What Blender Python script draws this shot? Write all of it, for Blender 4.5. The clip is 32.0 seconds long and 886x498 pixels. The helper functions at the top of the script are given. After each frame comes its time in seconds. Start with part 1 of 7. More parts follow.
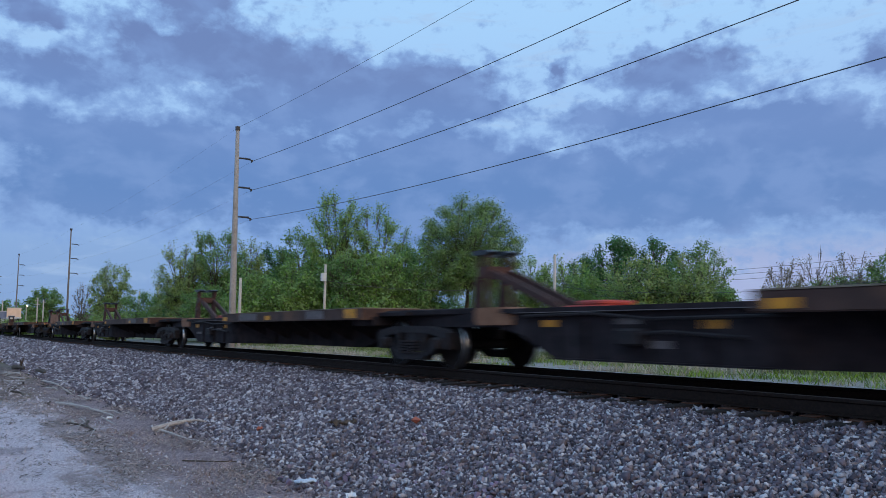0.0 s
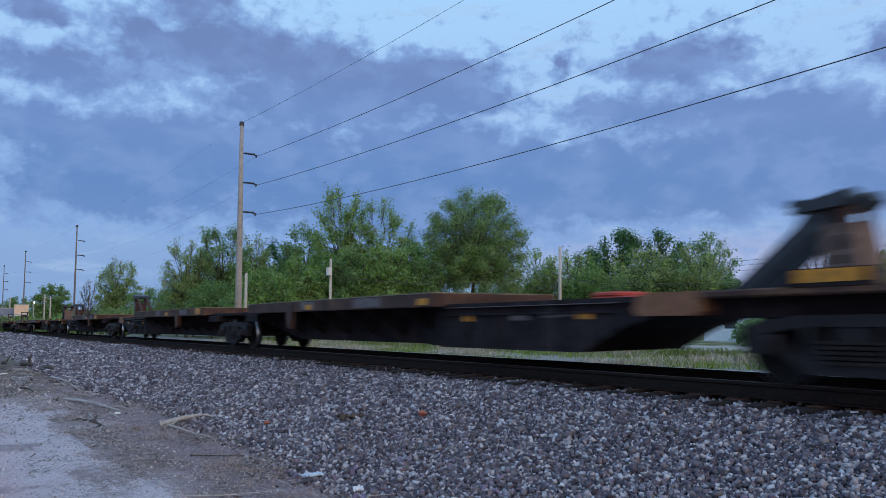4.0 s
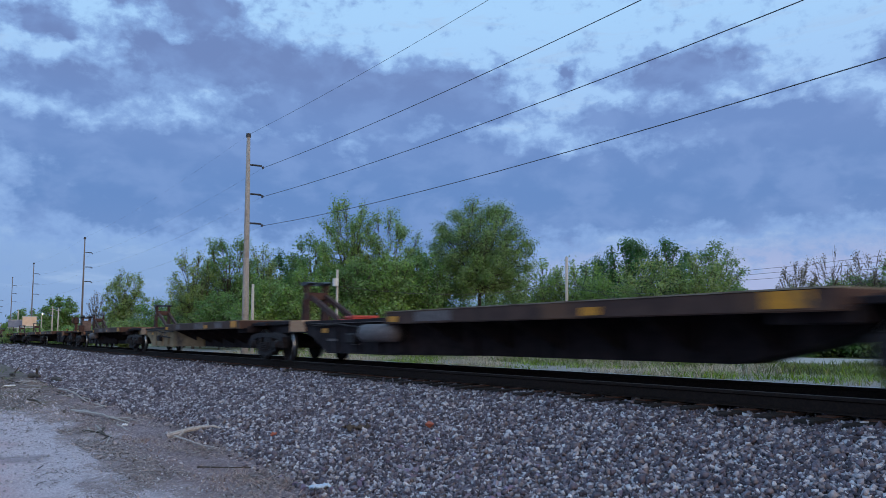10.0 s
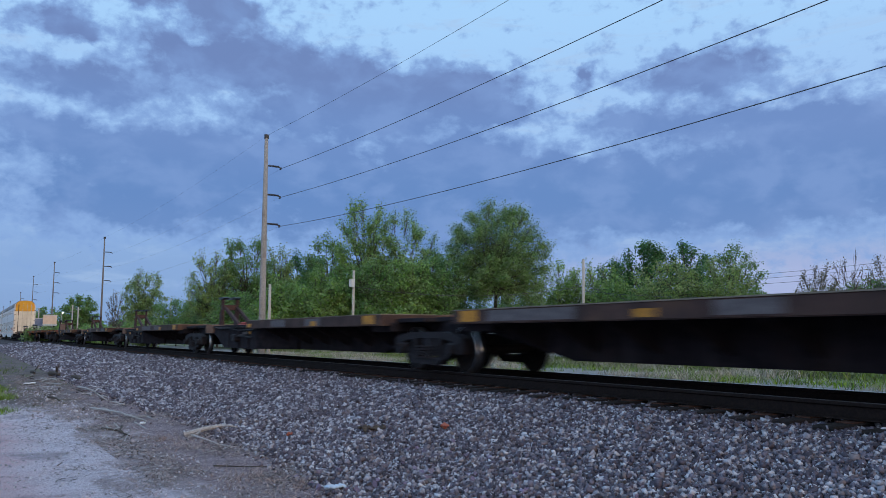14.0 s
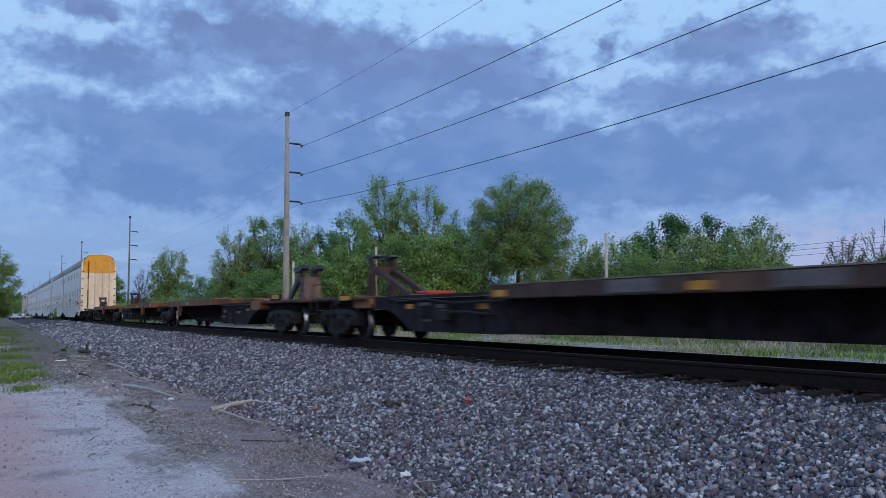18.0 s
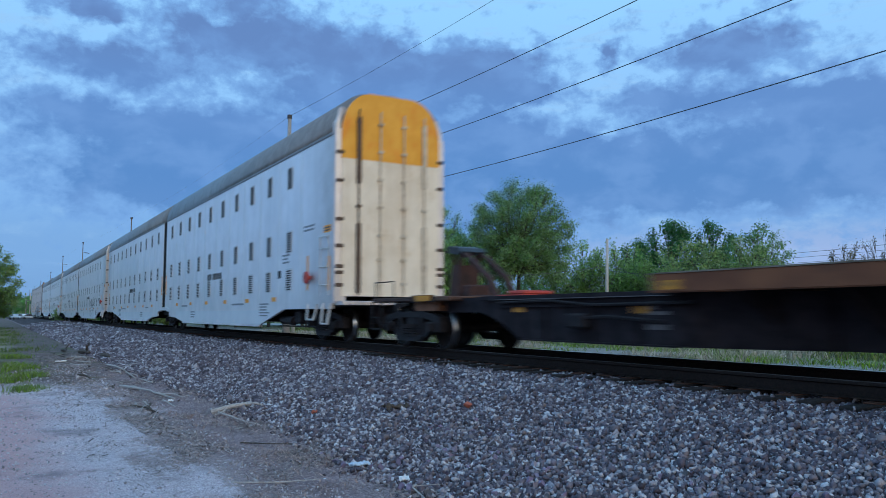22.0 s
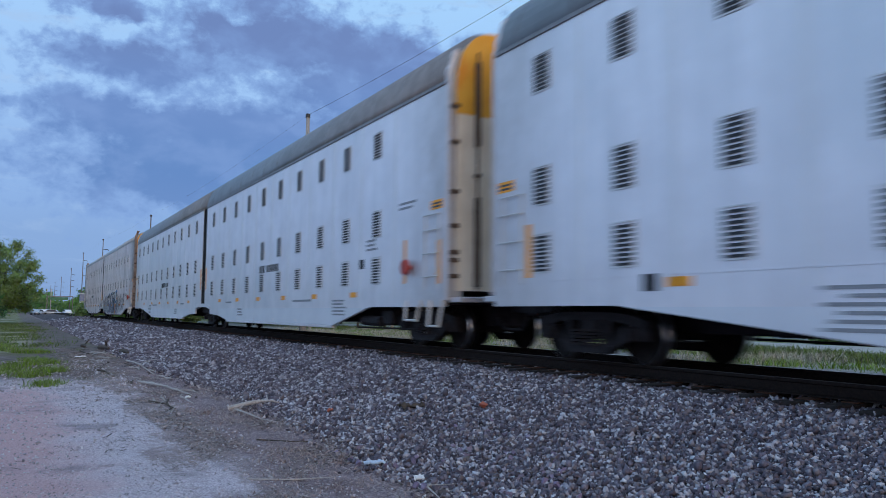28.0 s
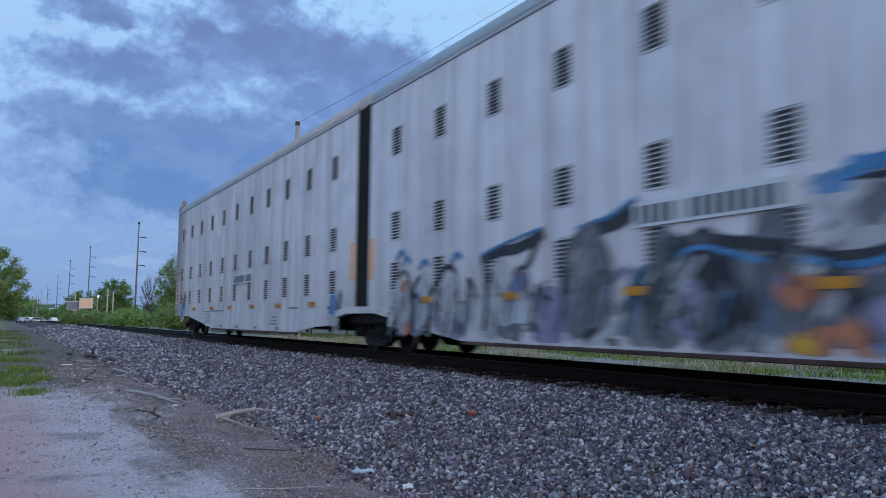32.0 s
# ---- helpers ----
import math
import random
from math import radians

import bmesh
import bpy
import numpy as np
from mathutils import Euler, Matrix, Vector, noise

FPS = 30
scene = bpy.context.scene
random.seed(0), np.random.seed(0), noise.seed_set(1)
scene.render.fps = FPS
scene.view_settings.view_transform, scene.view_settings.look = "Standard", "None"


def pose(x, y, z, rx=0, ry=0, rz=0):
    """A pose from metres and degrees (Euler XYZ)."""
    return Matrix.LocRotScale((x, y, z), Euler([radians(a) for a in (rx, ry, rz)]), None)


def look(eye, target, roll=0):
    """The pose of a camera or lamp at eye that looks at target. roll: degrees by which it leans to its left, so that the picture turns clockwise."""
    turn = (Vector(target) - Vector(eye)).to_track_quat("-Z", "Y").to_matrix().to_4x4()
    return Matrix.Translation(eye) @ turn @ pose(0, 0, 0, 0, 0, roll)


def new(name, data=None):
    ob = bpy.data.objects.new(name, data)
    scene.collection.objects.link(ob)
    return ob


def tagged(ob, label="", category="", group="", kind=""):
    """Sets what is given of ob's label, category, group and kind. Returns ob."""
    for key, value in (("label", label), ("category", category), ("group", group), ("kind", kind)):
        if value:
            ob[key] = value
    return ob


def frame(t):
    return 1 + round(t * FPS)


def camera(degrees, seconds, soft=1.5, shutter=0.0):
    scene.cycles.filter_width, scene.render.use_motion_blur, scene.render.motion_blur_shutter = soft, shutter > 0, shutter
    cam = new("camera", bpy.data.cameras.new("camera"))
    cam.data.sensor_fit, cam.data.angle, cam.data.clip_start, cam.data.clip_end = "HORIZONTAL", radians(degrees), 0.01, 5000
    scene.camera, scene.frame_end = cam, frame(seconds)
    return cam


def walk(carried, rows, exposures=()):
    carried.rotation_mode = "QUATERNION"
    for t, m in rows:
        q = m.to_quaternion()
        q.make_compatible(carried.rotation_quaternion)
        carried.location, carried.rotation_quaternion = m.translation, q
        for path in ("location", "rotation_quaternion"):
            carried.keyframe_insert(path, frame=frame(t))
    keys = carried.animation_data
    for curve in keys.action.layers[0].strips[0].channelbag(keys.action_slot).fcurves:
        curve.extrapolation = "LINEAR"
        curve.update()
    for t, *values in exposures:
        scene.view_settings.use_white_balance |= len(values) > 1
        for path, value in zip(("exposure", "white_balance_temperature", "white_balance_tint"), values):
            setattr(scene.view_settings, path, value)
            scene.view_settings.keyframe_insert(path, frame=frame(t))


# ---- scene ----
EYE = (0.0, 0.0, 1.55)
cam = camera(60.24, 32.0, soft=0.65, shutter=0.5)
PATH = [
    (0.0, (-8.2296, 5.5853, 2.5884), 0.090),
    (0.5, (-8.2168, 5.6036, 2.5909), 0.050),
    (1.0, (-8.2043, 5.6205, 2.5988), 0.011),
    (1.5, (-8.2048, 5.6208, 2.5929), -0.014),
    (2.0, (-8.2165, 5.6079, 2.5704), -0.154),
    (2.5, (-8.2340, 5.5866, 2.5456), -0.278),
    (3.0, (-8.2535, 5.5615, 2.5249), -0.327),
    (3.5, (-8.2706, 5.5392, 2.5061), -0.410),
    (5.5, (-8.2685, 5.5426, 2.5047), -0.219),
    (6.0, (-8.2572, 5.5564, 2.5226), -0.125),
    (6.5, (-8.2470, 5.5693, 2.5348), -0.011),
    (7.0, (-8.2413, 5.5771, 2.5380), 0.050),
    (7.5, (-8.2479, 5.5679, 2.5349), 0.032),
    (8.0, (-8.2643, 5.5398, 2.5560), -0.130),
    (8.5, (-8.2845, 5.5055, 2.5781), -0.194),
    (9.0, (-8.2968, 5.4826, 2.6010), -0.387),
    (9.5, (-8.3049, 5.4659, 2.6233), -0.493),
    (10.0, (-8.3075, 5.4588, 2.6396), -0.544),
    (10.5, (-8.3123, 5.4493, 2.6502), -0.476),
    (11.0, (-8.3220, 5.4346, 2.6500), -0.416),
    (11.5, (-8.3332, 5.4164, 2.6550), -0.346),
    (12.0, (-8.3445, 5.3970, 2.6639), -0.336),
    (12.5, (-8.3573, 5.3747, 2.6763), -0.319),
    (13.0, (-8.3714, 5.3495, 2.6909), -0.269),
    (13.5, (-8.3927, 5.3172, 2.6860), -0.212),
    (14.0, (-8.4209, 5.2780, 2.6598), -0.083),
    (14.5, (-8.4582, 5.2262, 2.6200), -0.022),
    (16.5, (-8.5885, 5.0435, 2.4450), -0.342),
    (17.0, (-8.5858, 5.0567, 2.3950), -0.450),
    (17.5, (-8.5912, 5.0528, 2.3626), -0.527),
    (18.0, (-8.5965, 5.0468, 2.3435), -0.541),
    (18.5, (-8.6036, 5.0339, 2.3487), -0.481),
    (19.0, (-8.6121, 5.0161, 2.3687), -0.479),
    (19.5, (-8.6184, 5.0017, 2.3900), -0.485),
    (20.0, (-8.6211, 4.9959, 2.3969), -0.415),
    (20.5, (-8.6206, 4.9976, 2.3925), -0.327),
    (21.0, (-8.6167, 5.0051, 2.3874), -0.197),
    (21.5, (-8.6081, 5.0208, 2.3823), -0.116),
    (22.0, (-8.5989, 5.0341, 2.3966), 0.004),
    (22.5, (-8.5892, 5.0468, 2.4188), 0.037),
    (23.0, (-8.5878, 5.0457, 2.4391), 0.051),
    (23.5, (-8.5926, 5.0350, 2.4538), 0.105),
    (24.0, (-8.6029, 5.0180, 2.4498), 0.131),
    (24.5, (-8.6207, 4.9886, 2.4425), 0.128),
    (25.0, (-8.6444, 4.9497, 2.4303), 0.185),
    (25.5, (-8.6695, 4.9071, 2.4218), 0.291),
    (27.5, (-8.7082, 4.8440, 2.3883), 0.575),
    (28.0, (-8.7072, 4.8453, 2.3911), 0.584),
    (28.5, (-8.7055, 4.8481, 2.3930), 0.577),
    (29.0, (-8.6996, 4.8572, 2.4007), 0.557),
    (29.5, (-8.6929, 4.8671, 2.4124), 0.542),
    (30.0, (-8.6845, 4.8787, 2.4322), 0.510),
    (30.5, (-8.6779, 4.8866, 2.4530), 0.566),
    (31.0, (-8.6671, 4.9018, 2.4737), 0.562),
    (31.5, (-8.6524, 4.9253, 2.4867), 0.580),
    (32.0, (-8.6315, 4.9596, 2.4979), 0.624),
]
walk(cam, [(t, look(EYE, target, roll)) for t, target, roll in PATH],
     exposures=[(0.0, 0.0, 6750, 10), (20.4, 0.0, 6750, 10), (21.5, 0.0, 5900, -2), (22.5, 0.0, 5900, -2), (23.4, 0.0, 6650, 10), (32.0, 0.0, 6650, 10)])

# ---- plan: x runs along the track (the train goes to +x), y away from the camera ----
RAIL_Z = 0.857          # top of the rails
TRACK_Y = 8.524         # middle of the track
SPEED = 15.558          # metres a second
T_REF = 27.0            # the time at which train places are given


# ---- world, sun ----
def sky_world():
    world = bpy.data.worlds.new("dusk_sky")
    scene.world = world
    world.use_nodes = True
    nt = world.node_tree
    nt.nodes.clear()
    N, link = nt.nodes.new, nt.links.new

    def math_node(op, a, b=None, c=None, clamp=False):
        n = N("ShaderNodeMath")
        n.operation, n.use_clamp = op, clamp
        for i, v in enumerate((a, b, c)):
            if v is None:
                continue
            if isinstance(v, (int, float)):
                n.inputs[i].default_value = v
            else:
                link(v, n.inputs[i])
        return n.outputs[0]

    def ramp(value, stops):
        n = N("ShaderNodeValToRGB")
        n.color_ramp.interpolation = "EASE"
        while len(n.color_ramp.elements) < len(stops):
            n.color_ramp.elements.new(0.5)
        for e, (at, col) in zip(n.color_ramp.elements, stops):
            e.position, e.color = at, (*col, 1)
        link(value, n.inputs[0])
        return n.outputs[0]

    def mix(fac, a, b):
        n = N("ShaderNodeMix")
        n.data_type = "RGBA"
        for s, v in ((n.inputs[0], fac), (n.inputs[6], a), (n.inputs[7], b)):
            if isinstance(v, tuple):
                s.default_value = (*v, 1)
            elif isinstance(v, (int, float)):
                s.default_value = v
            else:
                link(v, s)
        return n.outputs[2]

    tc = N("ShaderNodeTexCoord")
    sep = N("ShaderNodeSeparateXYZ")
    link(tc.outputs["Generated"], sep.inputs[0])
    x, y, z = sep.outputs
    # bearing from the far end of the track (-x) and height, both in degrees
    az = math_node("MULTIPLY", math_node("ARCTAN2", y, math_node("MULTIPLY", x, -1.0)), 57.296)
    el = math_node("MULTIPLY", math_node("ARCSINE", z), 57.296)

    def noise_tex(vec, scale, detail=6.0, rough=0.55, distort=0.0):
        n = N("ShaderNodeTexNoise")
        n.inputs["Scale"].default_value, n.inputs["Detail"].default_value = scale, detail
        n.inputs["Roughness"].default_value, n.inputs["Distortion"].default_value = rough, distort
        link(vec, n.inputs["Vector"])
        return n

    def vec(a, b, c=0.0):
        n = N("ShaderNodeCombineXYZ")
        for s, v in zip(n.inputs, (a, b, c)):
            if isinstance(v, (int, float)):
                s.default_value = v
            else:
                link(v, s)
        return n.outputs[0]

    flat = vec(az, math_node("MULTIPLY", el, 1.35))
    warp = noise_tex(flat, 0.30, 5.0, 0.55)
    wsep = N("ShaderNodeSeparateColor")
    link(warp.outputs["Color"], wsep.inputs[0])
    waz = math_node("ADD", az, math_node("MULTIPLY", math_node("SUBTRACT", wsep.outputs[0], 0.5), 7.0))
    wel = math_node("ADD", el, math_node("MULTIPLY", math_node("SUBTRACT", wsep.outputs[1], 0.5), 4.2))
    # cloud banks: bearing, height, half width, half height
    banks = ((8, 23.5, 8, 0.9), (15.5, 22.7, 2.6, 1.3), (5, 20.7, 2.8, 0.9), (13, 20.0, 4.0, 1.5), (19.5, 19.2, 5.5, 1.8), (27.5, 18.2, 6.0, 2.0), (34, 18.0, 4.2, 1.8), (37.5, 16.2, 3.0, 0.8),
             (7, 17.0, 6.5, 1.3), (23, 15.7, 7.5, 1.2), (8, 13.4, 9.0, 1.3), (20, 12.6, 9.0, 1.5), (30, 9.2, 14.0, 3.0), (33.5, 13.8, 4.0, 1.2), (43.2, 19.3, 1.1, 1.1), (51.5, 18.2, 4.6, 1.7), (9.5, 9.6, 9.0, 2.6),
             (47, 15.0, 5.0, 1.0), (57, 14.2, 6.5, 1.3), (65.5, 17.2, 2.2, 1.2), (53, 9.3, 17.0, 2.6), (64, 11.4, 10.0, 2.4), (40, 12.0, 9.0, 1.2))
    total = None
    for a, e, wa, we in banks:
        d2 = math_node("ADD", math_node("POWER", math_node("MULTIPLY", math_node("SUBTRACT", waz, a), 1 / wa), 2.0),
                       math_node("POWER", math_node("MULTIPLY", math_node("SUBTRACT", wel, e), 1 / we), 2.0))
        blob = math_node("EXPONENT", math_node("MULTIPLY", d2, -1.0))
        total = blob if total is None else math_node("ADD", total, blob)
    fine = noise_tex(vec(az, math_node("MULTIPLY", el, 1.5)), 0.46, 7.0, 0.54, 0.2)
    # a loose cover everywhere else, so that the sky goes on behind the camera
    broad = noise_tex(tc.outputs["Generated"], 3.2, 5.0, 0.55)
    cover = math_node("ADD", math_node("MULTIPLY", math_node("MINIMUM", total, 1.15), 0.8), math_node("MULTIPLY", math_node("SUBTRACT", fine.outputs[0], 0.5), 1.0))
    ragged = noise_tex(vec(az, math_node("MULTIPLY", el, 1.3)), 1.5, 6.0, 0.6, 0.3)
    cover = math_node("ADD", cover, math_node("MULTIPLY", math_node("SUBTRACT", ragged.outputs[0], 0.5), 0.45))
    cover = math_node("ADD", cover, math_node("MULTIPLY", math_node("SUBTRACT", broad.outputs[0], 0.5), 0.5))
    def span(value, lo, hi, top=1.0):
        n = N("ShaderNodeMapRange")
        n.interpolation_type = "SMOOTHSTEP"
        n.inputs["From Min"].default_value, n.inputs["From Max"].default_value, n.inputs["To Max"].default_value = lo, hi, top
        link(value, n.inputs["Value"])
        return n.outputs[0]

    thin = span(cover, 0.04, 0.36, 0.9)
    thick = span(cover, 0.26, 0.66)
    clear = ramp(math_node("MULTIPLY", el, 1 / 40.0, clamp=True), SKY_CLEAR)
    cloud = ramp(math_node("MULTIPLY", el, 1 / 40.0, clamp=True), SKY_CLOUD)
    # the pale band that opens low beyond the wood
    pale = math_node("MULTIPLY", span(az, 33.0, 47.0, 0.9), span(el, 7.5, 4.0))
    clear = mix(pale, clear, SKY_PALE)
    cloud = mix(pale, cloud, SKY_PALE)
    # soft billows inside the clouds, and thin bright wisps between them
    billow = noise_tex(vec(az, math_node("MULTIPLY", el, 1.6)), 0.26, 5.0, 0.52, 0.2)
    bm_ = N("ShaderNodeMapRange")
    bm_.interpolation_type = "SMOOTHSTEP"
    bm_.inputs["From Min"].default_value, bm_.inputs["From Max"].default_value, bm_.inputs["To Max"].default_value = 0.42, 0.68, 0.62
    link(billow.outputs[0], bm_.inputs["Value"])
    cloud = mix(bm_.outputs[0], cloud, SKY_BILLOW)
    wisp = noise_tex(vec(math_node("MULTIPLY", az, 0.5), math_node("MULTIPLY", el, 2.4)), 0.34, 7.0, 0.6, 0.8)
    wm = N("ShaderNodeMapRange")
    wm.interpolation_type = "SMOOTHSTEP"
    wm.inputs["From Min"].default_value, wm.inputs["From Max"].default_value = 0.50, 0.72
    wm.inputs["To Max"].default_value = 0.5
    link(wisp.outputs[0], wm.inputs["Value"])
    base = mix(wm.outputs[0], clear, SKY_WISP)
    col = mix(thick, mix(thin, base, SKY_VEIL), cloud)
    # evening glow low over the track's other end
    glow_az = math_node("MULTIPLY", math_node("SUBTRACT", math_node("ABSOLUTE", az), 180.0), 1 / 55.0)
    glow_el = math_node("MULTIPLY", math_node("SUBTRACT", el, 6.0), 1 / 16.0)
    g2 = math_node("ADD", math_node("POWER", glow_az, 2.0), math_node("POWER", glow_el, 2.0))
    gm = math_node("EXPONENT", math_node("MULTIPLY", g2, -1.0))
    col = mix(gm, col, SKY_GLOW)
    # the open sky behind the lot is lighter
    lift = N("ShaderNodeMapRange")
    lift.interpolation_type = "SMOOTHSTEP"
    for k, v in (("From Min", 0.05), ("From Max", -0.8), ("To Min", 1.0), ("To Max", 1.22)):
        lift.inputs[k].default_value = v
    link(y, lift.inputs["Value"])
    bright = N("ShaderNodeVectorMath")
    bright.operation = "SCALE"
    link(col, bright.inputs[0])
    link(lift.outputs[0], bright.inputs["Scale"])
    col = bright.outputs[0]
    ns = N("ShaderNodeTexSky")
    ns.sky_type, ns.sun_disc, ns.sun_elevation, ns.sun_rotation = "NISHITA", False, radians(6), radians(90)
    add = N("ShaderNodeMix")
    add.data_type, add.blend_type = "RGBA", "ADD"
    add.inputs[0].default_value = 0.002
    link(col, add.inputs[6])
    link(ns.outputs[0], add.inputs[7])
    bg = N("ShaderNodeBackground")
    bg.inputs[1].default_value = 1.0
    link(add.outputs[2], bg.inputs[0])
    out = N("ShaderNodeOutputWorld")
    link(bg.outputs[0], out.inputs[0])


SKY_PALE = (0.38, 0.46, 0.75)
SKY_CLEAR = ((0.0, (0.215, 0.355, 0.64)), (0.11, (0.235, 0.395, 0.715)), (0.22, (0.265, 0.45, 0.81)), (0.40, (0.345, 0.575, 0.94)), (0.6, (0.37, 0.64, 1.0)))
SKY_CLOUD = ((0.0, (0.21, 0.345, 0.62)), (0.10, (0.19, 0.335, 0.64)), (0.17, (0.140, 0.270, 0.585)), (0.25, (0.125, 0.255, 0.57)), (0.36, (0.148, 0.272, 0.59)), (0.50, (0.152, 0.245, 0.52)), (0.7, (0.18, 0.28, 0.55)))
SKY_BILLOW = (0.20, 0.34, 0.68)
SKY_VEIL = (0.215, 0.375, 0.73)
SKY_WISP = (0.38, 0.55, 0.83)
SKY_GLOW = (1.25, 0.82, 0.50)
sky_world()
sun_data = bpy.data.lights.new("sun", "SUN")
sun_data.energy, sun_data.angle, sun_data.color = 1.1, radians(50), (1.0, 0.80, 0.58)
sun = new("sun", sun_data)
sun.matrix_world = look((60, 3, 20), (0, 0, 0))


# ---- materials ----
def mat(name, c1, c2, scale=6.0, rough=0.8, metal=0.0, bump=0.15, bscale=60.0, stain=None, sscale=0.8, sfrom=0.52, sto=0.68, vary=0.0, island=0.0, rough2=None, spec=0.4):
    """Two tones by a fine noise, an optional stain by a broad one, fine relief."""
    m = bpy.data.materials.new(name)
    m.use_nodes = True
    nt = m.node_tree
    b = nt.nodes["Principled BSDF"]
    N, link = nt.nodes.new, nt.links.new
    tc = N("ShaderNodeTexCoord")

    def nz(s, detail=5.0):
        n = N("ShaderNodeTexNoise")
        n.inputs["Scale"].default_value, n.inputs["Detail"].default_value = s, detail
        n.inputs["Roughness"].default_value = 0.6
        link(tc.outputs["Object"], n.inputs["Vector"])
        return n.outputs[0]

    def mixc(fac, a, c, blend="MIX"):
        n = N("ShaderNodeMix")
        n.data_type, n.blend_type = "RGBA", blend
        for s, v in ((n.inputs[0], fac), (n.inputs[6], a), (n.inputs[7], c)):
            if isinstance(v, tuple):
                s.default_value = (*v, 1)
            elif isinstance(v, (int, float)):
                s.default_value = v
            else:
                link(v, s)
        return n.outputs[2]

    def rng(v, lo, hi, to0=0.0, to1=1.0):
        n = N("ShaderNodeMapRange")
        n.interpolation_type = "SMOOTHSTEP"
        for k, q in (("From Min", lo), ("From Max", hi), ("To Min", to0), ("To Max", to1)):
            n.inputs[k].default_value = q
        link(v, n.inputs["Value"])
        return n.outputs[0]

    grain = nz(scale)
    col = mixc(rng(grain, 0.35, 0.65), c1, c2)
    if stain:
        col = mixc(rng(nz(sscale, 7.0), sfrom, sto), col, stain)
    if vary or island:
        src = N("ShaderNodeObjectInfo").outputs["Random"] if vary else N("ShaderNodeNewGeometry").outputs["Random Per Island"]
        k = vary or island
        hv = N("ShaderNodeHueSaturation")
        link(rng(src, 0.0, 1.0, 1.0 - k, 1.0 + k), hv.inputs["Value"])
        hs = N("ShaderNodeMath")
        hs.operation = "FRACT"
        mm = N("ShaderNodeMath")
        mm.operation, mm.inputs[1].default_value = "MULTIPLY", 37.7
        link(src, mm.inputs[0])
        link(mm.outputs[0], hs.inputs[0])
        link(rng(hs.outputs[0], 0.0, 1.0, 1.0 - k, 1.0 + k), hv.inputs["Saturation"])
        link(col, hv.inputs["Color"])
        col = hv.outputs[0]
    link(col, b.inputs["Base Color"])
    b.inputs["Metallic"].default_value = metal
    b.inputs["Specular IOR Level"].default_value = spec
    if rough2 is None:
        b.inputs["Roughness"].default_value = rough
    else:
        link(rng(nz(scale * 0.6), 0.3, 0.7, rough, rough2), b.inputs["Roughness"])
    if bump:
        bn = N("ShaderNodeBump")
        bn.inputs["Strength"].default_value, bn.inputs["Distance"].default_value = bump, 0.02
        link(nz(bscale, 4.0), bn.inputs["Height"])
        link(bn.outputs[0], b.inputs["Normal"])
    return m


def glow(name, col, strength):
    m = bpy.data.materials.new(name)
    m.use_nodes = True
    b = m.node_tree.nodes["Principled BSDF"]
    b.inputs["Base Color"].default_value = (*col, 1)
    b.inputs["Emission Color"].default_value = (*col, 1)
    b.inputs["Emission Strength"].default_value = strength
    return m


M_RAIL_SIDE = mat("rusty_rail_steel", (0.013, 0.010, 0.010), (0.024, 0.017, 0.015), 30, 0.8, 0.0, 0.2, 90, spec=0.12)
M_RAIL_TOP = mat("worn_bright_steel", (0.70, 0.70, 0.71), (0.80, 0.80, 0.80), 12, 0.5, 1.0, 0.02, 200)
# shaded copy of the rail top: the train's dark reflection put into the colour
M_RAIL_TOP_SHADED = mat("dull_rail_top", (0.07, 0.068, 0.07), (0.11, 0.105, 0.105), 12, 0.65, 0.4, 0.05, 120, spec=0.2)
M_TIE = mat("creosoted_wood", (0.012, 0.010, 0.010), (0.026, 0.020, 0.020), 14, 0.95, 0, 0.5, 50, stain=(0.045, 0.035, 0.033), sscale=5, vary=0.25)
M_PLATE = mat("rusty_plate", (0.10, 0.045, 0.03), (0.06, 0.03, 0.022), 25, 0.9, 0.2, 0.3, 80)
M_PEBBLE = mat("limestone_chips", (0.33, 0.305, 0.34), (0.47, 0.44, 0.475), 25, 0.9, 0, 0.2, 120, island=0.4)
M_STICK = mat("weathered_wood", (0.32, 0.295, 0.285), (0.45, 0.42, 0.405), 30, 0.9, 0, 0.4, 80)
M_STICK_DARK = mat("rotten_wood", (0.05, 0.04, 0.035), (0.10, 0.08, 0.065), 20, 0.95, 0, 0.5, 60)
M_STRAW = mat("dead_straw", (0.25, 0.195, 0.185), (0.37, 0.30, 0.285), 20, 0.95, 0, 0, island=0.4)
M_BAG = mat("pale_blue_plastic", (0.38, 0.50, 0.66), (0.48, 0.60, 0.74), 10, 0.35, 0, 0.2, 30)
M_PAPER = mat("white_paper", (0.62, 0.64, 0.68), (0.74, 0.75, 0.77), 10, 0.8, 0, 0.1, 30)
M_BRICK = mat("red_brick_shard", (0.46, 0.13, 0.07), (0.33, 0.09, 0.06), 25, 0.9, 0, 0.4, 70)
M_GRASS = mat("spring_grass", (0.065, 0.110, 0.026), (0.125, 0.160, 0.048), 3, 0.8, 0, 0, island=0.45)
M_GRASS_FRESH = mat("fresh_lawn_grass", (0.110, 0.185, 0.042), (0.17, 0.255, 0.062), 3, 0.8, 0, 0, island=0.45)
M_REED = mat("dry_reed", (0.27, 0.255, 0.205), (0.37, 0.345, 0.285), 6, 0.9, 0, 0, island=0.35)
M_BARK = mat("bark", (0.060, 0.050, 0.042), (0.105, 0.09, 0.076), 12, 0.95, 0, 0.5, 30)
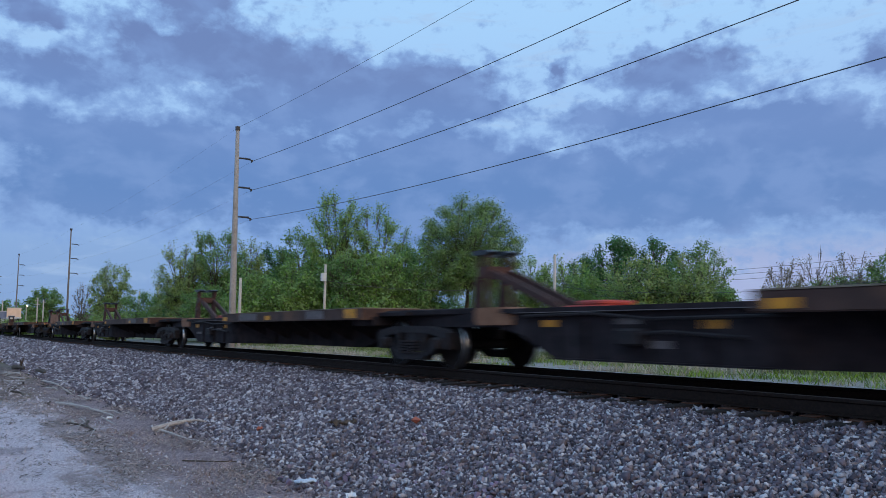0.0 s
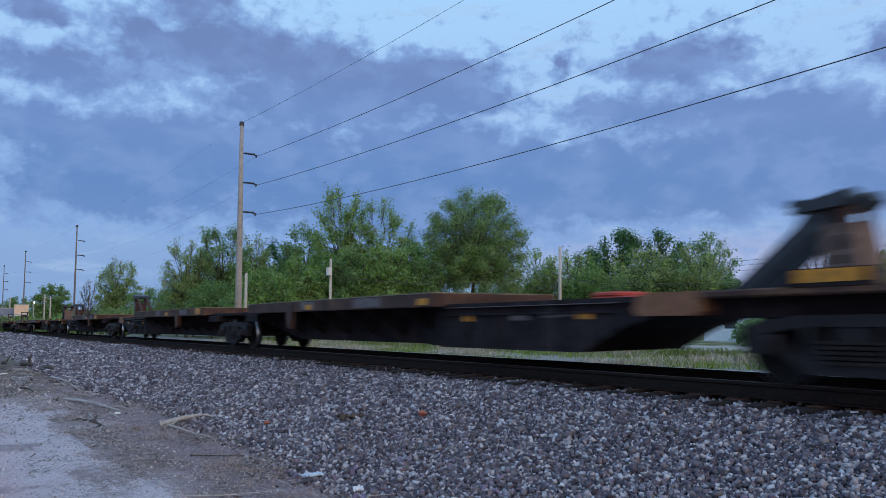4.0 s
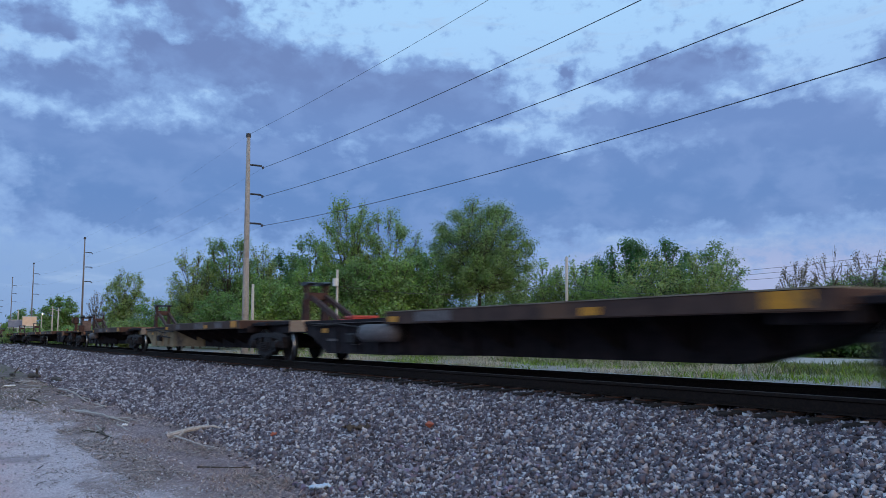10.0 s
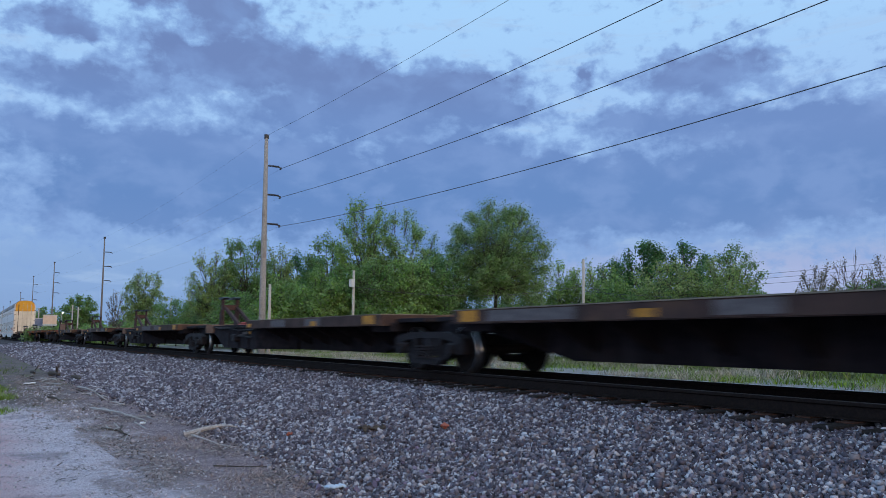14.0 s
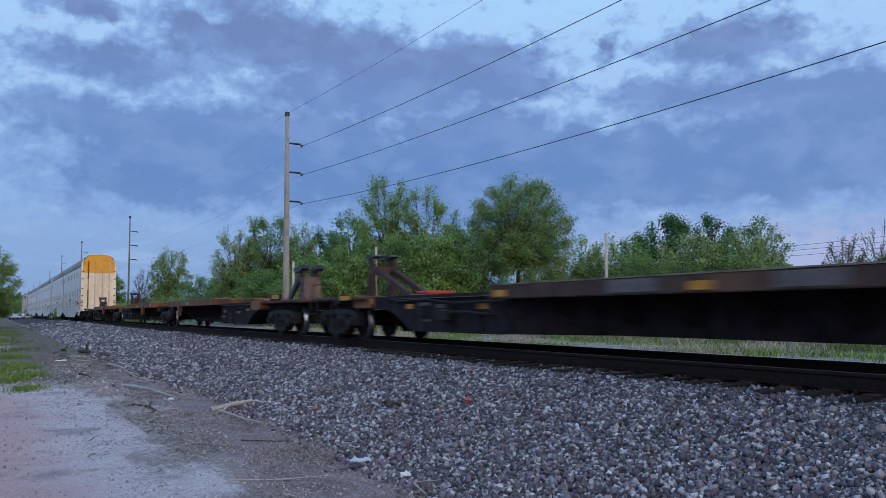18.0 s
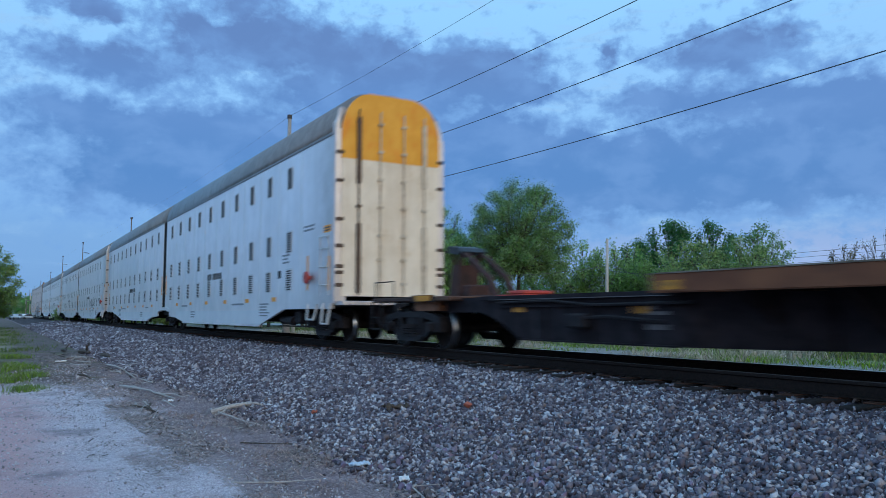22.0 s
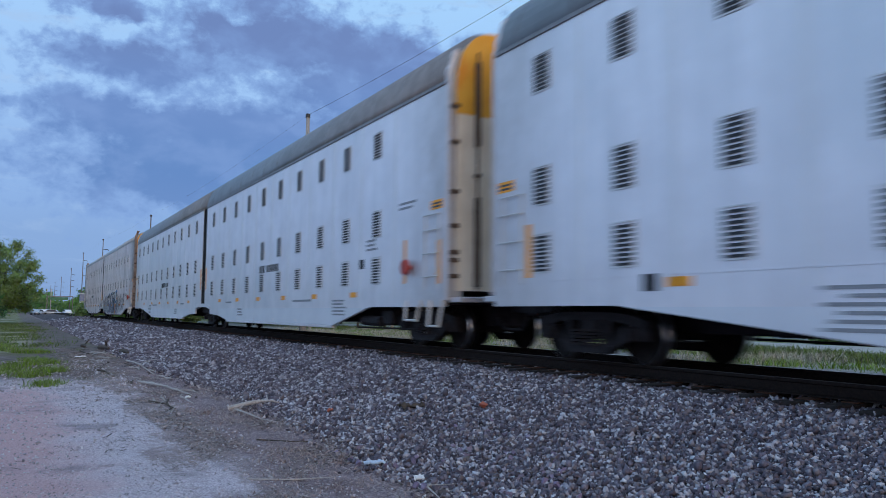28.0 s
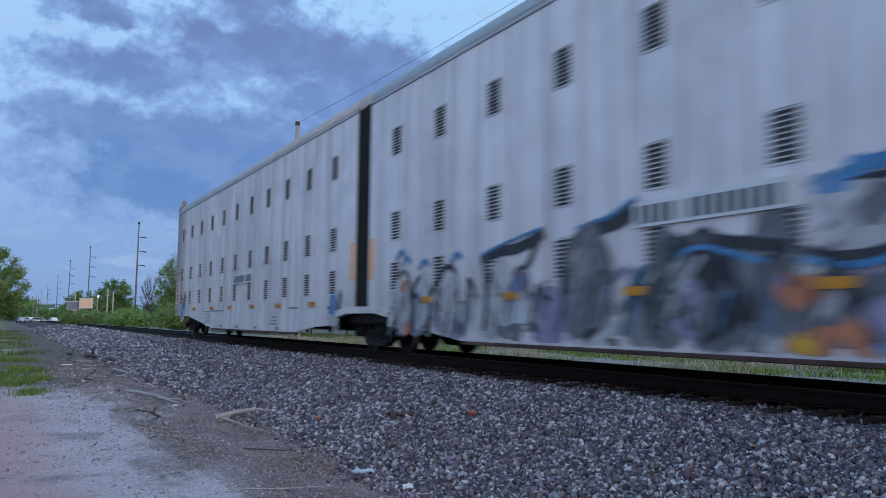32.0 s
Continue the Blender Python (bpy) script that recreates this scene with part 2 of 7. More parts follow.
M_POLE = mat("weathered_pole_wood", (0.26, 0.245, 0.24), (0.35, 0.335, 0.325), 9, 0.85, 0, 0.25, 40, stain=(0.22, 0.195, 0.18), sscale=1.2)
M_POLE_GREY = mat("dark_weathered_pole_wood", (0.13, 0.12, 0.12), (0.19, 0.175, 0.175), 9, 0.9, 0, 0.25, 40)
M_POLE_THIN = mat("pale_pole_wood", (0.36, 0.34, 0.31), (0.46, 0.43, 0.40), 9, 0.85, 0, 0.25, 40)
M_ARM = mat("dark_polymer", (0.030, 0.032, 0.04), (0.05, 0.05, 0.06), 20, 0.5, 0, 0.05, 50)
M_WIRE = mat("aluminium_cable", (0.07, 0.075, 0.085), (0.10, 0.105, 0.115), 20, 0.55, 0.5, 0)
M_GREY_BOX = mat("grey_enamel", (0.5, 0.52, 0.54), (0.56, 0.58, 0.6), 20, 0.45, 0, 0.05)
M_CONCRETE = mat("road_concrete", (0.30, 0.295, 0.28), (0.38, 0.37, 0.355), 3, 0.9, 0, 0.2, 30, stain=(0.24, 0.235, 0.22), sscale=0.15)

# rolling stock
M_SPINE = mat("grimy_black_steel", (0.013, 0.011, 0.014), (0.027, 0.022, 0.026), 5, 0.85, 0.0, 0.12, 40, spec=0.12, stain=(0.034, 0.021, 0.018), sscale=0.9, sfrom=0.55, sto=0.75)
M_SPINE_MAROON = mat("faded_maroon_steel", (0.046, 0.019, 0.022), (0.075, 0.034, 0.035), 2.5, 0.75, 0.1, 0.12, 40, stain=(0.075, 0.060, 0.066), sscale=1.3, sfrom=0.56, sto=0.66)
M_SPINE_TAN = mat("dusty_tan_steel", (0.20, 0.145, 0.085), (0.26, 0.19, 0.115), 3, 0.85, 0.05, 0.15, 40, stain=(0.06, 0.045, 0.038), sscale=0.9, sfrom=0.5, sto=0.66)
M_DECK_EDGE = mat("rusty_brown_deck_edge", (0.045, 0.024, 0.021), (0.080, 0.044, 0.036), 2.2, 0.8, 0.1, 0.2, 35, stain=(0.12, 0.062, 0.038), sscale=0.55, sfrom=0.53, sto=0.62)
M_DECK_RUST = mat("orange_rust_deck_edge", (0.13, 0.050, 0.026), (0.21, 0.085, 0.040), 2.2, 0.85, 0.05, 0.2, 35, stain=(0.055, 0.028, 0.02), sscale=0.5, sfrom=0.50, sto=0.62)
M_DECK_TOP = mat("dusty_deck_plate", (0.17, 0.155, 0.12), (0.24, 0.215, 0.165), 3, 0.9, 0.05, 0.2, 40, stain=(0.11, 0.085, 0.065), sscale=0.8)
M_CAP = mat("tan_rust_end_cap", (0.17, 0.080, 0.045), (0.23, 0.115, 0.065), 6, 0.8, 0.05, 0.2, 35, stain=(0.20, 0.085, 0.05), sscale=1.6)
M_CAP_PALE = mat("pale_dusty_end_cap", (0.36, 0.20, 0.115), (0.44, 0.27, 0.165), 9, 0.85, 0, 0.25, 30, stain=(0.24, 0.13, 0.085), sscale=2.2)
M_HITCH = mat("oxide_hitch_steel", (0.050, 0.025, 0.023), (0.078, 0.038, 0.033), 7, 0.75, 0.2, 0.2, 40, stain=(0.03, 0.022, 0.022), sscale=2.0)
M_HITCH_PALE = mat("dusty_hitch_steel", (0.105, 0.070, 0.062), (0.15, 0.105, 0.094), 7, 0.8, 0.1, 0.2, 40, stain=(0.05, 0.035, 0.033), sscale=2.0)
M_HITCH_TOP = mat("greasy_hitch_plate", (0.022, 0.026, 0.033), (0.042, 0.046, 0.056), 9, 0.45, 0.4, 0.1, 40)
M_RED = mat("bright_red_paint", (0.36, 0.045, 0.036), (0.44, 0.065, 0.05), 6, 0.6, 0, 0.1, 40)
M_TRUCK = mat("oily_cast_steel", (0.012, 0.0105, 0.013), (0.025, 0.021, 0.024), 12, 0.7, 0.0, 0.25, 50, spec=0.22, stain=(0.007, 0.006, 0.007), sscale=2.5)
M_WHEEL = mat("wheel_steel", (0.010, 0.009, 0.010), (0.018, 0.015, 0.015), 14, 0.75, 0.0, 0.15, 60, spec=0.15)
M_TREAD = mat("polished_wheel_rim", (0.52, 0.53, 0.56), (0.64, 0.65, 0.67), 20, 0.28, 1.0, 0.02)
M_YELLOW = mat("amber_reflector", (0.84, 0.31, 0.008), (0.90, 0.36, 0.012), 12, 0.4, 0, 0.05)
M_AMBER_OLD = mat("grimy_amber_reflector", (0.44, 0.185, 0.012), (0.58, 0.25, 0.016), 12, 0.5, 0, 0.05, stain=(0.12, 0.07, 0.03), sscale=5)
M_PLACARD = mat("grey_stencil_patch", (0.085, 0.075, 0.08), (0.14, 0.125, 0.13), 10, 0.8, 0, 0.05)
M_RACK = mat("galvanised_white_panel", (0.745, 0.715, 0.75), (0.815, 0.785, 0.82), 1.3, 0.40, 0.5, 0.06, 5, stain=(0.645, 0.655, 0.695), sscale=0.35, sfrom=0.45, sto=0.75)
M_RACK_OLD = mat("dirty_grey_panel", (0.665, 0.615, 0.635), (0.745, 0.695, 0.715), 1.1, 0.48, 0.35, 0.08, 5, stain=(0.55, 0.51, 0.52), sscale=0.5, sfrom=0.42, sto=0.72)
M_RACK_SILL = mat("blue_white_side_sill", (0.66, 0.68, 0.735), (0.71, 0.73, 0.78), 1.3, 0.45, 0.2, 0.05, 5)
M_RIB_OLD = mat("rust_stained_rib", (0.46, 0.41, 0.41), (0.56, 0.51, 0.51), 6, 0.75, 0.05, 0.1, 30, stain=(0.25, 0.17, 0.145), sscale=1.4)
M_ROOF = mat("weathered_zinc_roof", (0.20, 0.205, 0.22), (0.245, 0.25, 0.265), 3, 0.55, 0.4, 0.08, 20, stain=(0.17, 0.17, 0.18), sscale=0.4)
M_ROOF_OLD = mat("grey_roof_sheet", (0.33, 0.335, 0.35), (0.39, 0.395, 0.41), 3, 0.55, 0.3, 0.08, 20)
M_DOOR = mat("cream_end_door", (0.71, 0.63, 0.52), (0.79, 0.71, 0.60), 2, 0.7, 0.05, 0.08, 30, stain=(0.62, 0.50, 0.36), sscale=0.7)
M_DOOR_RIDGE = mat("dusty_cream_lock_rod", (0.50, 0.43, 0.34), (0.60, 0.52, 0.42), 8, 0.7, 0.05, 0.08, 30, stain=(0.30, 0.22, 0.16), sscale=2.5)
M_DOOR_OLD = mat("grimy_end_door", (0.19, 0.155, 0.14), (0.26, 0.215, 0.19), 2, 0.8, 0.05, 0.08, 30, stain=(0.17, 0.135, 0.12), sscale=0.7)
M_DOOR_YELLOW = mat("yellow_door_top", (0.70, 0.33, 0.03), (0.76, 0.38, 0.045), 2, 0.65, 0, 0.06, 30, stain=(0.72, 0.25, 0.02), sscale=0.9)
M_ROD = mat("rusty_lock_rod", (0.09, 0.062, 0.05), (0.13, 0.09, 0.07), 15, 0.8, 0.2, 0.1)
# near-black for the shade inside the louvre slots, and for the data plates
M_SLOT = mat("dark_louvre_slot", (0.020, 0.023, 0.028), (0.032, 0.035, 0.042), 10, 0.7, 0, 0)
M_LOUVRE = mat("louvre_frame", (0.55, 0.56, 0.58), (0.61, 0.62, 0.635), 5, 0.5, 0.2, 0.03)
M_BLACK = mat("black_rubber", (0.010, 0.010, 0.012), (0.018, 0.018, 0.02), 10, 0.8, 0, 0.1)
M_MARK = mat("faded_stencil", (0.20, 0.21, 0.235), (0.30, 0.31, 0.335), 9, 0.7, 0, 0)
M_MARK_DARK = mat("dark_stencil", (0.05, 0.052, 0.062), (0.09, 0.092, 0.10), 9, 0.7, 0, 0)
M_SEAM = mat("panel_seam", (0.66, 0.67, 0.68), (0.71, 0.72, 0.73), 4, 0.5, 0.2, 0)
SPRAY = {n: mat("spray_" + n, c, tuple(v * 0.65 for v in c), 3.5, 0.7, 0, 0, stain=tuple(0.55 * v + 0.19 for v in c), sscale=1.6, sfrom=0.52, sto=0.74) for n, c in
         (("slate", (0.15, 0.16, 0.18)), ("blue", (0.07, 0.24, 0.48)), ("silver", (0.46, 0.47, 0.50)), ("ink", (0.035, 0.037, 0.048)), ("orange", (0.50, 0.19, 0.10)), ("lilac", (0.27, 0.25, 0.37)), ("yellow", (0.62, 0.36, 0.04)))}


def streaked(m, dark, strength, lo=0.48, hi=0.72):
    """Runs of grime down an upright panel, laid over a material."""
    nt = m.node_tree
    b = nt.nodes["Principled BSDF"]
    N, link = nt.nodes.new, nt.links.new
    src = b.inputs["Base Color"].links[0].from_socket
    tc, mp, nz, rg_, mx = N("ShaderNodeTexCoord"), N("ShaderNodeMapping"), N("ShaderNodeTexNoise"), N("ShaderNodeMapRange"), N("ShaderNodeMix")
    mp.inputs["Scale"].default_value = (2.2, 1.0, 0.10)
    nz.inputs["Scale"].default_value, nz.inputs["Detail"].default_value, nz.inputs["Roughness"].default_value = 1.3, 7.0, 0.62
    link(tc.outputs["Object"], mp.inputs[0])
    link(mp.outputs[0], nz.inputs["Vector"])
    rg_.inputs["From Min"].default_value, rg_.inputs["From Max"].default_value, rg_.inputs["To Max"].default_value = lo, hi, strength
    link(nz.outputs[0], rg_.inputs["Value"])
    mx.data_type = "RGBA"
    link(rg_.outputs[0], mx.inputs[0])
    link(src, mx.inputs[6])
    mx.inputs[7].default_value = (*dark, 1)
    link(mx.outputs[2], b.inputs["Base Color"])
    return m


streaked(M_RACK_OLD, (0.34, 0.29, 0.285), 0.7, 0.45, 0.74)
streaked(M_RACK, (0.54, 0.535, 0.56), 0.40, 0.45, 0.70)


def end_grime(m, dark, strength):
    """Soot and rust that has gathered on a side wall beside its coupler end."""
    nt = m.node_tree
    b = nt.nodes["Principled BSDF"]
    N, link = nt.nodes.new, nt.links.new
    src = b.inputs["Base Color"].links[0].from_socket
    tc, sp, mp, nz, mul, mx = N("ShaderNodeTexCoord"), N("ShaderNodeSeparateXYZ"), N("ShaderNodeMapRange"), N("ShaderNodeTexNoise"), N("ShaderNodeMath"), N("ShaderNodeMix")
    link(tc.outputs["Object"], sp.inputs[0])
    nz.inputs["Scale"].default_value, nz.inputs["Detail"].default_value, nz.inputs["Roughness"].default_value = 1.6, 7.0, 0.65
    link(tc.outputs["Object"], nz.inputs["Vector"])
    mp.interpolation_type = "SMOOTHSTEP"
    mp.inputs["From Min"].default_value, mp.inputs["From Max"].default_value, mp.inputs["To Max"].default_value = 18.8, 21.4, strength * 1.9
    link(sp.outputs[0], mp.inputs["Value"])
    mul.operation, mul.use_clamp = "MULTIPLY", True
    link(mp.outputs[0], mul.inputs[0])
    link(nz.outputs[0], mul.inputs[1])
    mx.data_type = "RGBA"
    link(mul.outputs[0], mx.inputs[0])
    link(src, mx.inputs[6])
    mx.inputs[7].default_value = (*dark, 1)
    link(mx.outputs[2], b.inputs["Base Color"])


end_grime(M_RACK, (0.36, 0.33, 0.32), 0.55)
end_grime(M_RACK_OLD, (0.20, 0.15, 0.135), 0.95)
streaked(M_DOOR, (0.50, 0.38, 0.26), 0.5)
streaked(M_DOOR_OLD, (0.13, 0.105, 0.09), 0.8, 0.42, 0.66)
streaked(M_SPINE, (0.055, 0.052, 0.056), 0.6, 0.55, 0.70)
streaked(M_DECK_EDGE, (0.03, 0.02, 0.018), 0.7)


# ---- building helpers ----
def box(bm, x0, x1, y0, y1, z0, z1, bevel=0.0):
    vs = [bm.verts.new((x, y, z)) for x in (x0, x1) for y in (y0, y1) for z in (z0, z1)]
    fs = [bm.faces.new([vs[i] for i in q]) for q in ((0, 1, 3, 2), (4, 6, 7, 5), (0, 4, 5, 1), (2, 3, 7, 6), (0, 2, 6, 4), (1, 5, 7, 3))]
    if bevel:
        es = list({e for f in fs for e in f.edges})
        bmesh.ops.bevel(bm, geom=es, offset=bevel, segments=1, affect="EDGES")
    return bm


def prism(bm, outline, axis, lo, hi):
    """A closed outline in the plane across axis, pulled from lo to hi along it."""
    def at(p, d):
        return {"x": (d, p[0], p[1]), "y": (p[0], d, p[1]), "z": (p[0], p[1], d)}[axis]
    a = [bm.verts.new(at(p, lo)) for p in outline]
    b = [bm.verts.new(at(p, hi)) for p in outline]
    n = len(outline)
    for i in range(n):
        bm.faces.new((a[i], a[(i + 1) % n], b[(i + 1) % n], b[i]))
    bm.faces.new(a[::-1])
    bm.faces.new(b)
    return bm


def tube(bm, pts, radii, sides=8, caps=True):
    """A round bar along pts with a radius at each."""
    rings = []
    pts = [Vector(p) for p in pts]
    up = Vector((0.13, 0.31, 1)).normalized()
    for i, p in enumerate(pts):
        d = (pts[min(i + 1, len(pts) - 1)] - pts[max(i - 1, 0)]).normalized()
        a = d.cross(up)
        if a.length < 0.05:
            a = d.cross(Vector((1, 0, 0)))
        a.normalize()
        c = d.cross(a)
        r = radii[i] if isinstance(radii, (list, tuple)) else radii
        rings.append([bm.verts.new(p + r * (math.cos(2 * math.pi * k / sides) * a + math.sin(2 * math.pi * k / sides) * c)) for k in range(sides)])
    for r0, r1 in zip(rings, rings[1:]):
        for k in range(sides):
            bm.faces.new((r0[k], r0[(k + 1) % sides], r1[(k + 1) % sides], r1[k]))
    if caps:
        bm.faces.new(rings[0][::-1])
        bm.faces.new(rings[-1])
    return bm


def lathe(bm, profile, sides=24, y0=0.0, caps=True):
    """Profile of (y, radius) turned round the y axis."""
    rings = [[bm.verts.new((r * math.cos(2 * math.pi * k / sides), y0 + y, r * math.sin(2 * math.pi * k / sides))) for k in range(sides)] for y, r in profile]
    for r0, r1 in zip(rings, rings[1:]):
        for k in range(sides):
            bm.faces.new((r0[k], r1[k], r1[(k + 1) % sides], r0[(k + 1) % sides]))
    if caps:
        bm.faces.new(rings[0])
        bm.faces.new(rings[-1][::-1])
    return bm


def mesh_of(bm, name, material, smooth=False):
    bmesh.ops.recalc_face_normals(bm, faces=bm.faces[:])
    me = bpy.data.meshes.new(name)
    bm.to_mesh(me)
    bm.free()
    me.materials.append(material)
    if smooth:
        for pl in me.polygons:
            pl.use_smooth = True
    return me


def part(name, bm, material, parent=None, label="", m=None, smooth=False):
    """One mesh object out of a bmesh (or a ready mesh), under a thing or a part."""
    me = bm if isinstance(bm, bpy.types.Mesh) else mesh_of(bm, name, material, smooth)
    ob = new(name, me)
    if parent is not None:
        ob.parent = parent
    if m is not None:
        ob.matrix_basis = m
    return tagged(ob, label) if label else ob


def empty(name, m=None):
    ob = new(name)
    ob.empty_display_size = 0.3
    if m is not None:
        ob.matrix_basis = m
    return ob


CACHE = {}


def shared(key, build, material, smooth=False):
    """A mesh that is built once and then shared."""
    if key not in CACHE:
        CACHE[key] = mesh_of(build(), key, material, smooth)
    return CACHE[key]


def scatter_mesh(name, template_v, template_f, places, material):
    """Many copies of a small shape in one mesh: places holds a 3 x 3 matrix and a point for each."""
    mats, pts = places
    v = np.asarray(template_v, float)
    n, k = len(pts), len(v)
    allv = (np.einsum("nij,kj->nki", mats, v) + pts[:, None, :]).reshape(-1, 3)
    f = np.asarray(template_f, int)
    allf = (f[None] + (np.arange(n) * k)[:, None, None]).reshape(-1, f.shape[1])
    me = bpy.data.meshes.new(name)
    me.vertices.add(len(allv))
    me.vertices.foreach_set("co", allv.astype(np.float32).ravel())
    me.loops.add(allf.size)
    me.loops.foreach_set("vertex_index", allf.astype(np.int32).ravel())
    me.polygons.add(len(allf))
    me.polygons.foreach_set("loop_start", (np.arange(len(allf)) * f.shape[1]).astype(np.int32))
    me.polygons.foreach_set("loop_total", np.full(len(allf), f.shape[1], np.int32))
    me.update(calc_edges=True)
    me.validate()
    me.materials.append(material)
    return me


def spins(rng, n, size, flat=1.0):
    """Random turns, scaled by size (an array), squeezed in one local axis."""
    q = rng.normal(size=(n, 4))
    q /= np.linalg.norm(q, axis=1)[:, None]
    w, x, y, z = q.T
    m = np.stack([1 - 2 * (y * y + z * z), 2 * (x * y - z * w), 2 * (x * z + y * w), 2 * (x * y + z * w), 1 - 2 * (x * x + z * z), 2 * (y * z - x * w),
                  2 * (x * z - y * w), 2 * (y * z + x * w), 1 - 2 * (x * x + y * y)], 1).reshape(n, 3, 3)
    s = np.stack([size, size * rng.uniform(0.6, 1.0, n), size * rng.uniform(0.45, 0.8, n) * flat], 1)
    return m * s[:, None, :]


# ---- ground ----
def ground_height(x, y):
    """The lot, the ballast bank and the land behind the track."""
    if y < 3.0:
        z = 0.0
    elif y < 7.0:
        k = (y - 3.0) / 4.0
        z = 0.585 * (k * 0.75 + 0.25 * k * k * (3 - 2 * k))
    elif y < 10.2:
        z = 0.585 + 0.02 * min(1.0, (y - 7.0) / 0.25)
    elif y < 13.2:
        z = 0.605 - 0.525 * (y - 10.2) / 3.0
    else:
        z = 0.08
    return z


def build_ground():
    xs = [-2500, -1200, -600, -300, -160, -100, -70, -50] + [-40 + 0.5 * i for i in range(97)] + [9, 12, 20, 40, 100, 300, 1000, 2500]
    ys = [-2500, -800, -200, -60, -25, -12, -8, -5] + [-4 + 0.25 * i for i in range(74)] + [15, 16, 17, 18, 20, 25, 35, 60, 120, 300, 900, 2500]
    verts, faces = [], []
    for x in xs:
        for y in ys:
            z = ground_height(x, y)
            if abs(x) < 60 and -8 < y < 18:
                z += 0.035 * noise.noise((x * 0.5, y * 0.9, 3.0)) + 0.014 * noise.noise((x * 2.1, y * 2.3, 9.0))
            verts.append((x, y, z))
    k = len(ys)
    for i in range(len(xs) - 1):
        for j in range(k - 1):
            faces.append((i * k + j, (i + 1) * k + j, (i + 1) * k + j + 1, i * k + j + 1))
    me = bpy.data.meshes.new("ground")
    me.from_pydata(verts, [], faces)
    for pl in me.polygons:
        pl.use_smooth = True
    me.materials.append(ground_material())
    return tagged(new("ground", me), "pale gravel lot, dirt verge, stone ballast bank and grass", "ground", kind="structure")


def ground_material():
    m = bpy.data.materials.new("trackside_ground")
    m.use_nodes = True
    nt = m.node_tree
    b = nt.nodes["Principled BSDF"]
    N, link = nt.nodes.new, nt.links.new
    tc = N("ShaderNodeTexCoord")
    sep = N("ShaderNodeSeparateXYZ")
    link(tc.outputs["Object"], sep.inputs[0])

    def nz(s, detail=6.0, rough=0.6):
        n = N("ShaderNodeTexNoise")
        n.inputs["Scale"].default_value, n.inputs["Detail"].default_value, n.inputs["Roughness"].default_value = s, detail, rough
        link(tc.outputs["Object"], n.inputs["Vector"])
        return n.outputs[0]

    def mth(op, a, c=None):
        n = N("ShaderNodeMath")
        n.operation = op
        for i, v in enumerate((a, c)):
            if v is None:
                continue
            if isinstance(v, (int, float)):
                n.inputs[i].default_value = v
            else:
                link(v, n.inputs[i])
        return n.outputs[0]

    def rng(v, lo, hi, to0=0.0, to1=1.0):
        n = N("ShaderNodeMapRange")
        n.interpolation_type = "SMOOTHSTEP"
        for k, q in (("From Min", lo), ("From Max", hi), ("To Min", to0), ("To Max", to1)):
            n.inputs[k].default_value = q
        link(v, n.inputs["Value"])
        return n.outputs[0]

    def mixc(fac, a, c):
        n = N("ShaderNodeMix")
        n.data_type = "RGBA"
        for s, v in ((n.inputs[0], fac), (n.inputs[6], a), (n.inputs[7], c)):
            if isinstance(v, tuple):
                s.default_value = (*v, 1)
            else:
                link(v, s)
        return n.outputs[2]

    X, Y = sep.outputs[0], sep.outputs[1]
    wob = mth("MULTIPLY", mth("SUBTRACT", nz(0.7), 0.5), 2.2)
    yw = mth("ADD", Y, wob)
    fine = nz(70, 5.0, 0.75)
    mid = nz(2.2, 7.0)
    streak = N("ShaderNodeTexNoise")
    streak.inputs["Scale"].default_value, streak.inputs["Detail"].default_value = 1.0, 6.0
    mp = N("ShaderNodeMapping")
    mp.inputs["Scale"].default_value = (0.5, 2.4, 1.0)
    link(tc.outputs["Object"], mp.inputs[0])
    link(mp.outputs[0], streak.inputs["Vector"])
    gravel = mixc(rng(fine, 0.40, 0.62), (0.33, 0.29, 0.33), (0.80, 0.73, 0.80))
    grit = rng(nz(120, 3.0, 0.7), 0.42, 0.60)
    soil = mixc(grit, (0.215, 0.172, 0.180), (0.47, 0.395, 0.405))
    patchy = mth("ADD", mth("ADD", mth("MULTIPLY", streak.outputs[0], 0.6), mth("MULTIPLY", nz(7.0, 6.0, 0.7), 0.4)), rng(yw, 0.4, 2.4, -0.10, 0.16))
    gravel = mixc(rng(patchy, 0.53, 0.64), gravel, soil)
    # a reddish tint over the near side of the lot
    red = mth("MULTIPLY", rng(mth("ADD", Y, mth("MULTIPLY", mth("SUBTRACT", nz(0.9), 0.5), 1.6)), 1.15, 0.2), rng(X, -18.5, -16.0))
    gravel = mixc(mth("MULTIPLY", red, 0.7), gravel, (0.50, 0.30, 0.305))
    gravel = mixc(rng(nz(0.55, 5.0, 0.62), 0.54, 0.66, 0.0, 0.75), gravel, mixc(grit, (0.13, 0.108, 0.128), (0.36, 0.31, 0.345)))
    dirt = mixc(rng(mid, 0.35, 0.65), (0.205, 0.155, 0.168), (0.36, 0.285, 0.305))
    dirt = mixc(rng(nz(60, 6.0, 0.8), 0.42, 0.54), (0.125, 0.093, 0.10), dirt)
    dirt = mixc(rng(nz(26, 6.0, 0.75), 0.50, 0.62), dirt, (0.46, 0.365, 0.375))
    vor = N("ShaderNodeTexVoronoi")
    vor.inputs["Scale"].default_value = 24.0
    link(tc.outputs["Object"], vor.inputs["Vector"])
    vsep = N("ShaderNodeSeparateColor")
    link(vor.outputs["Color"], vsep.inputs[0])
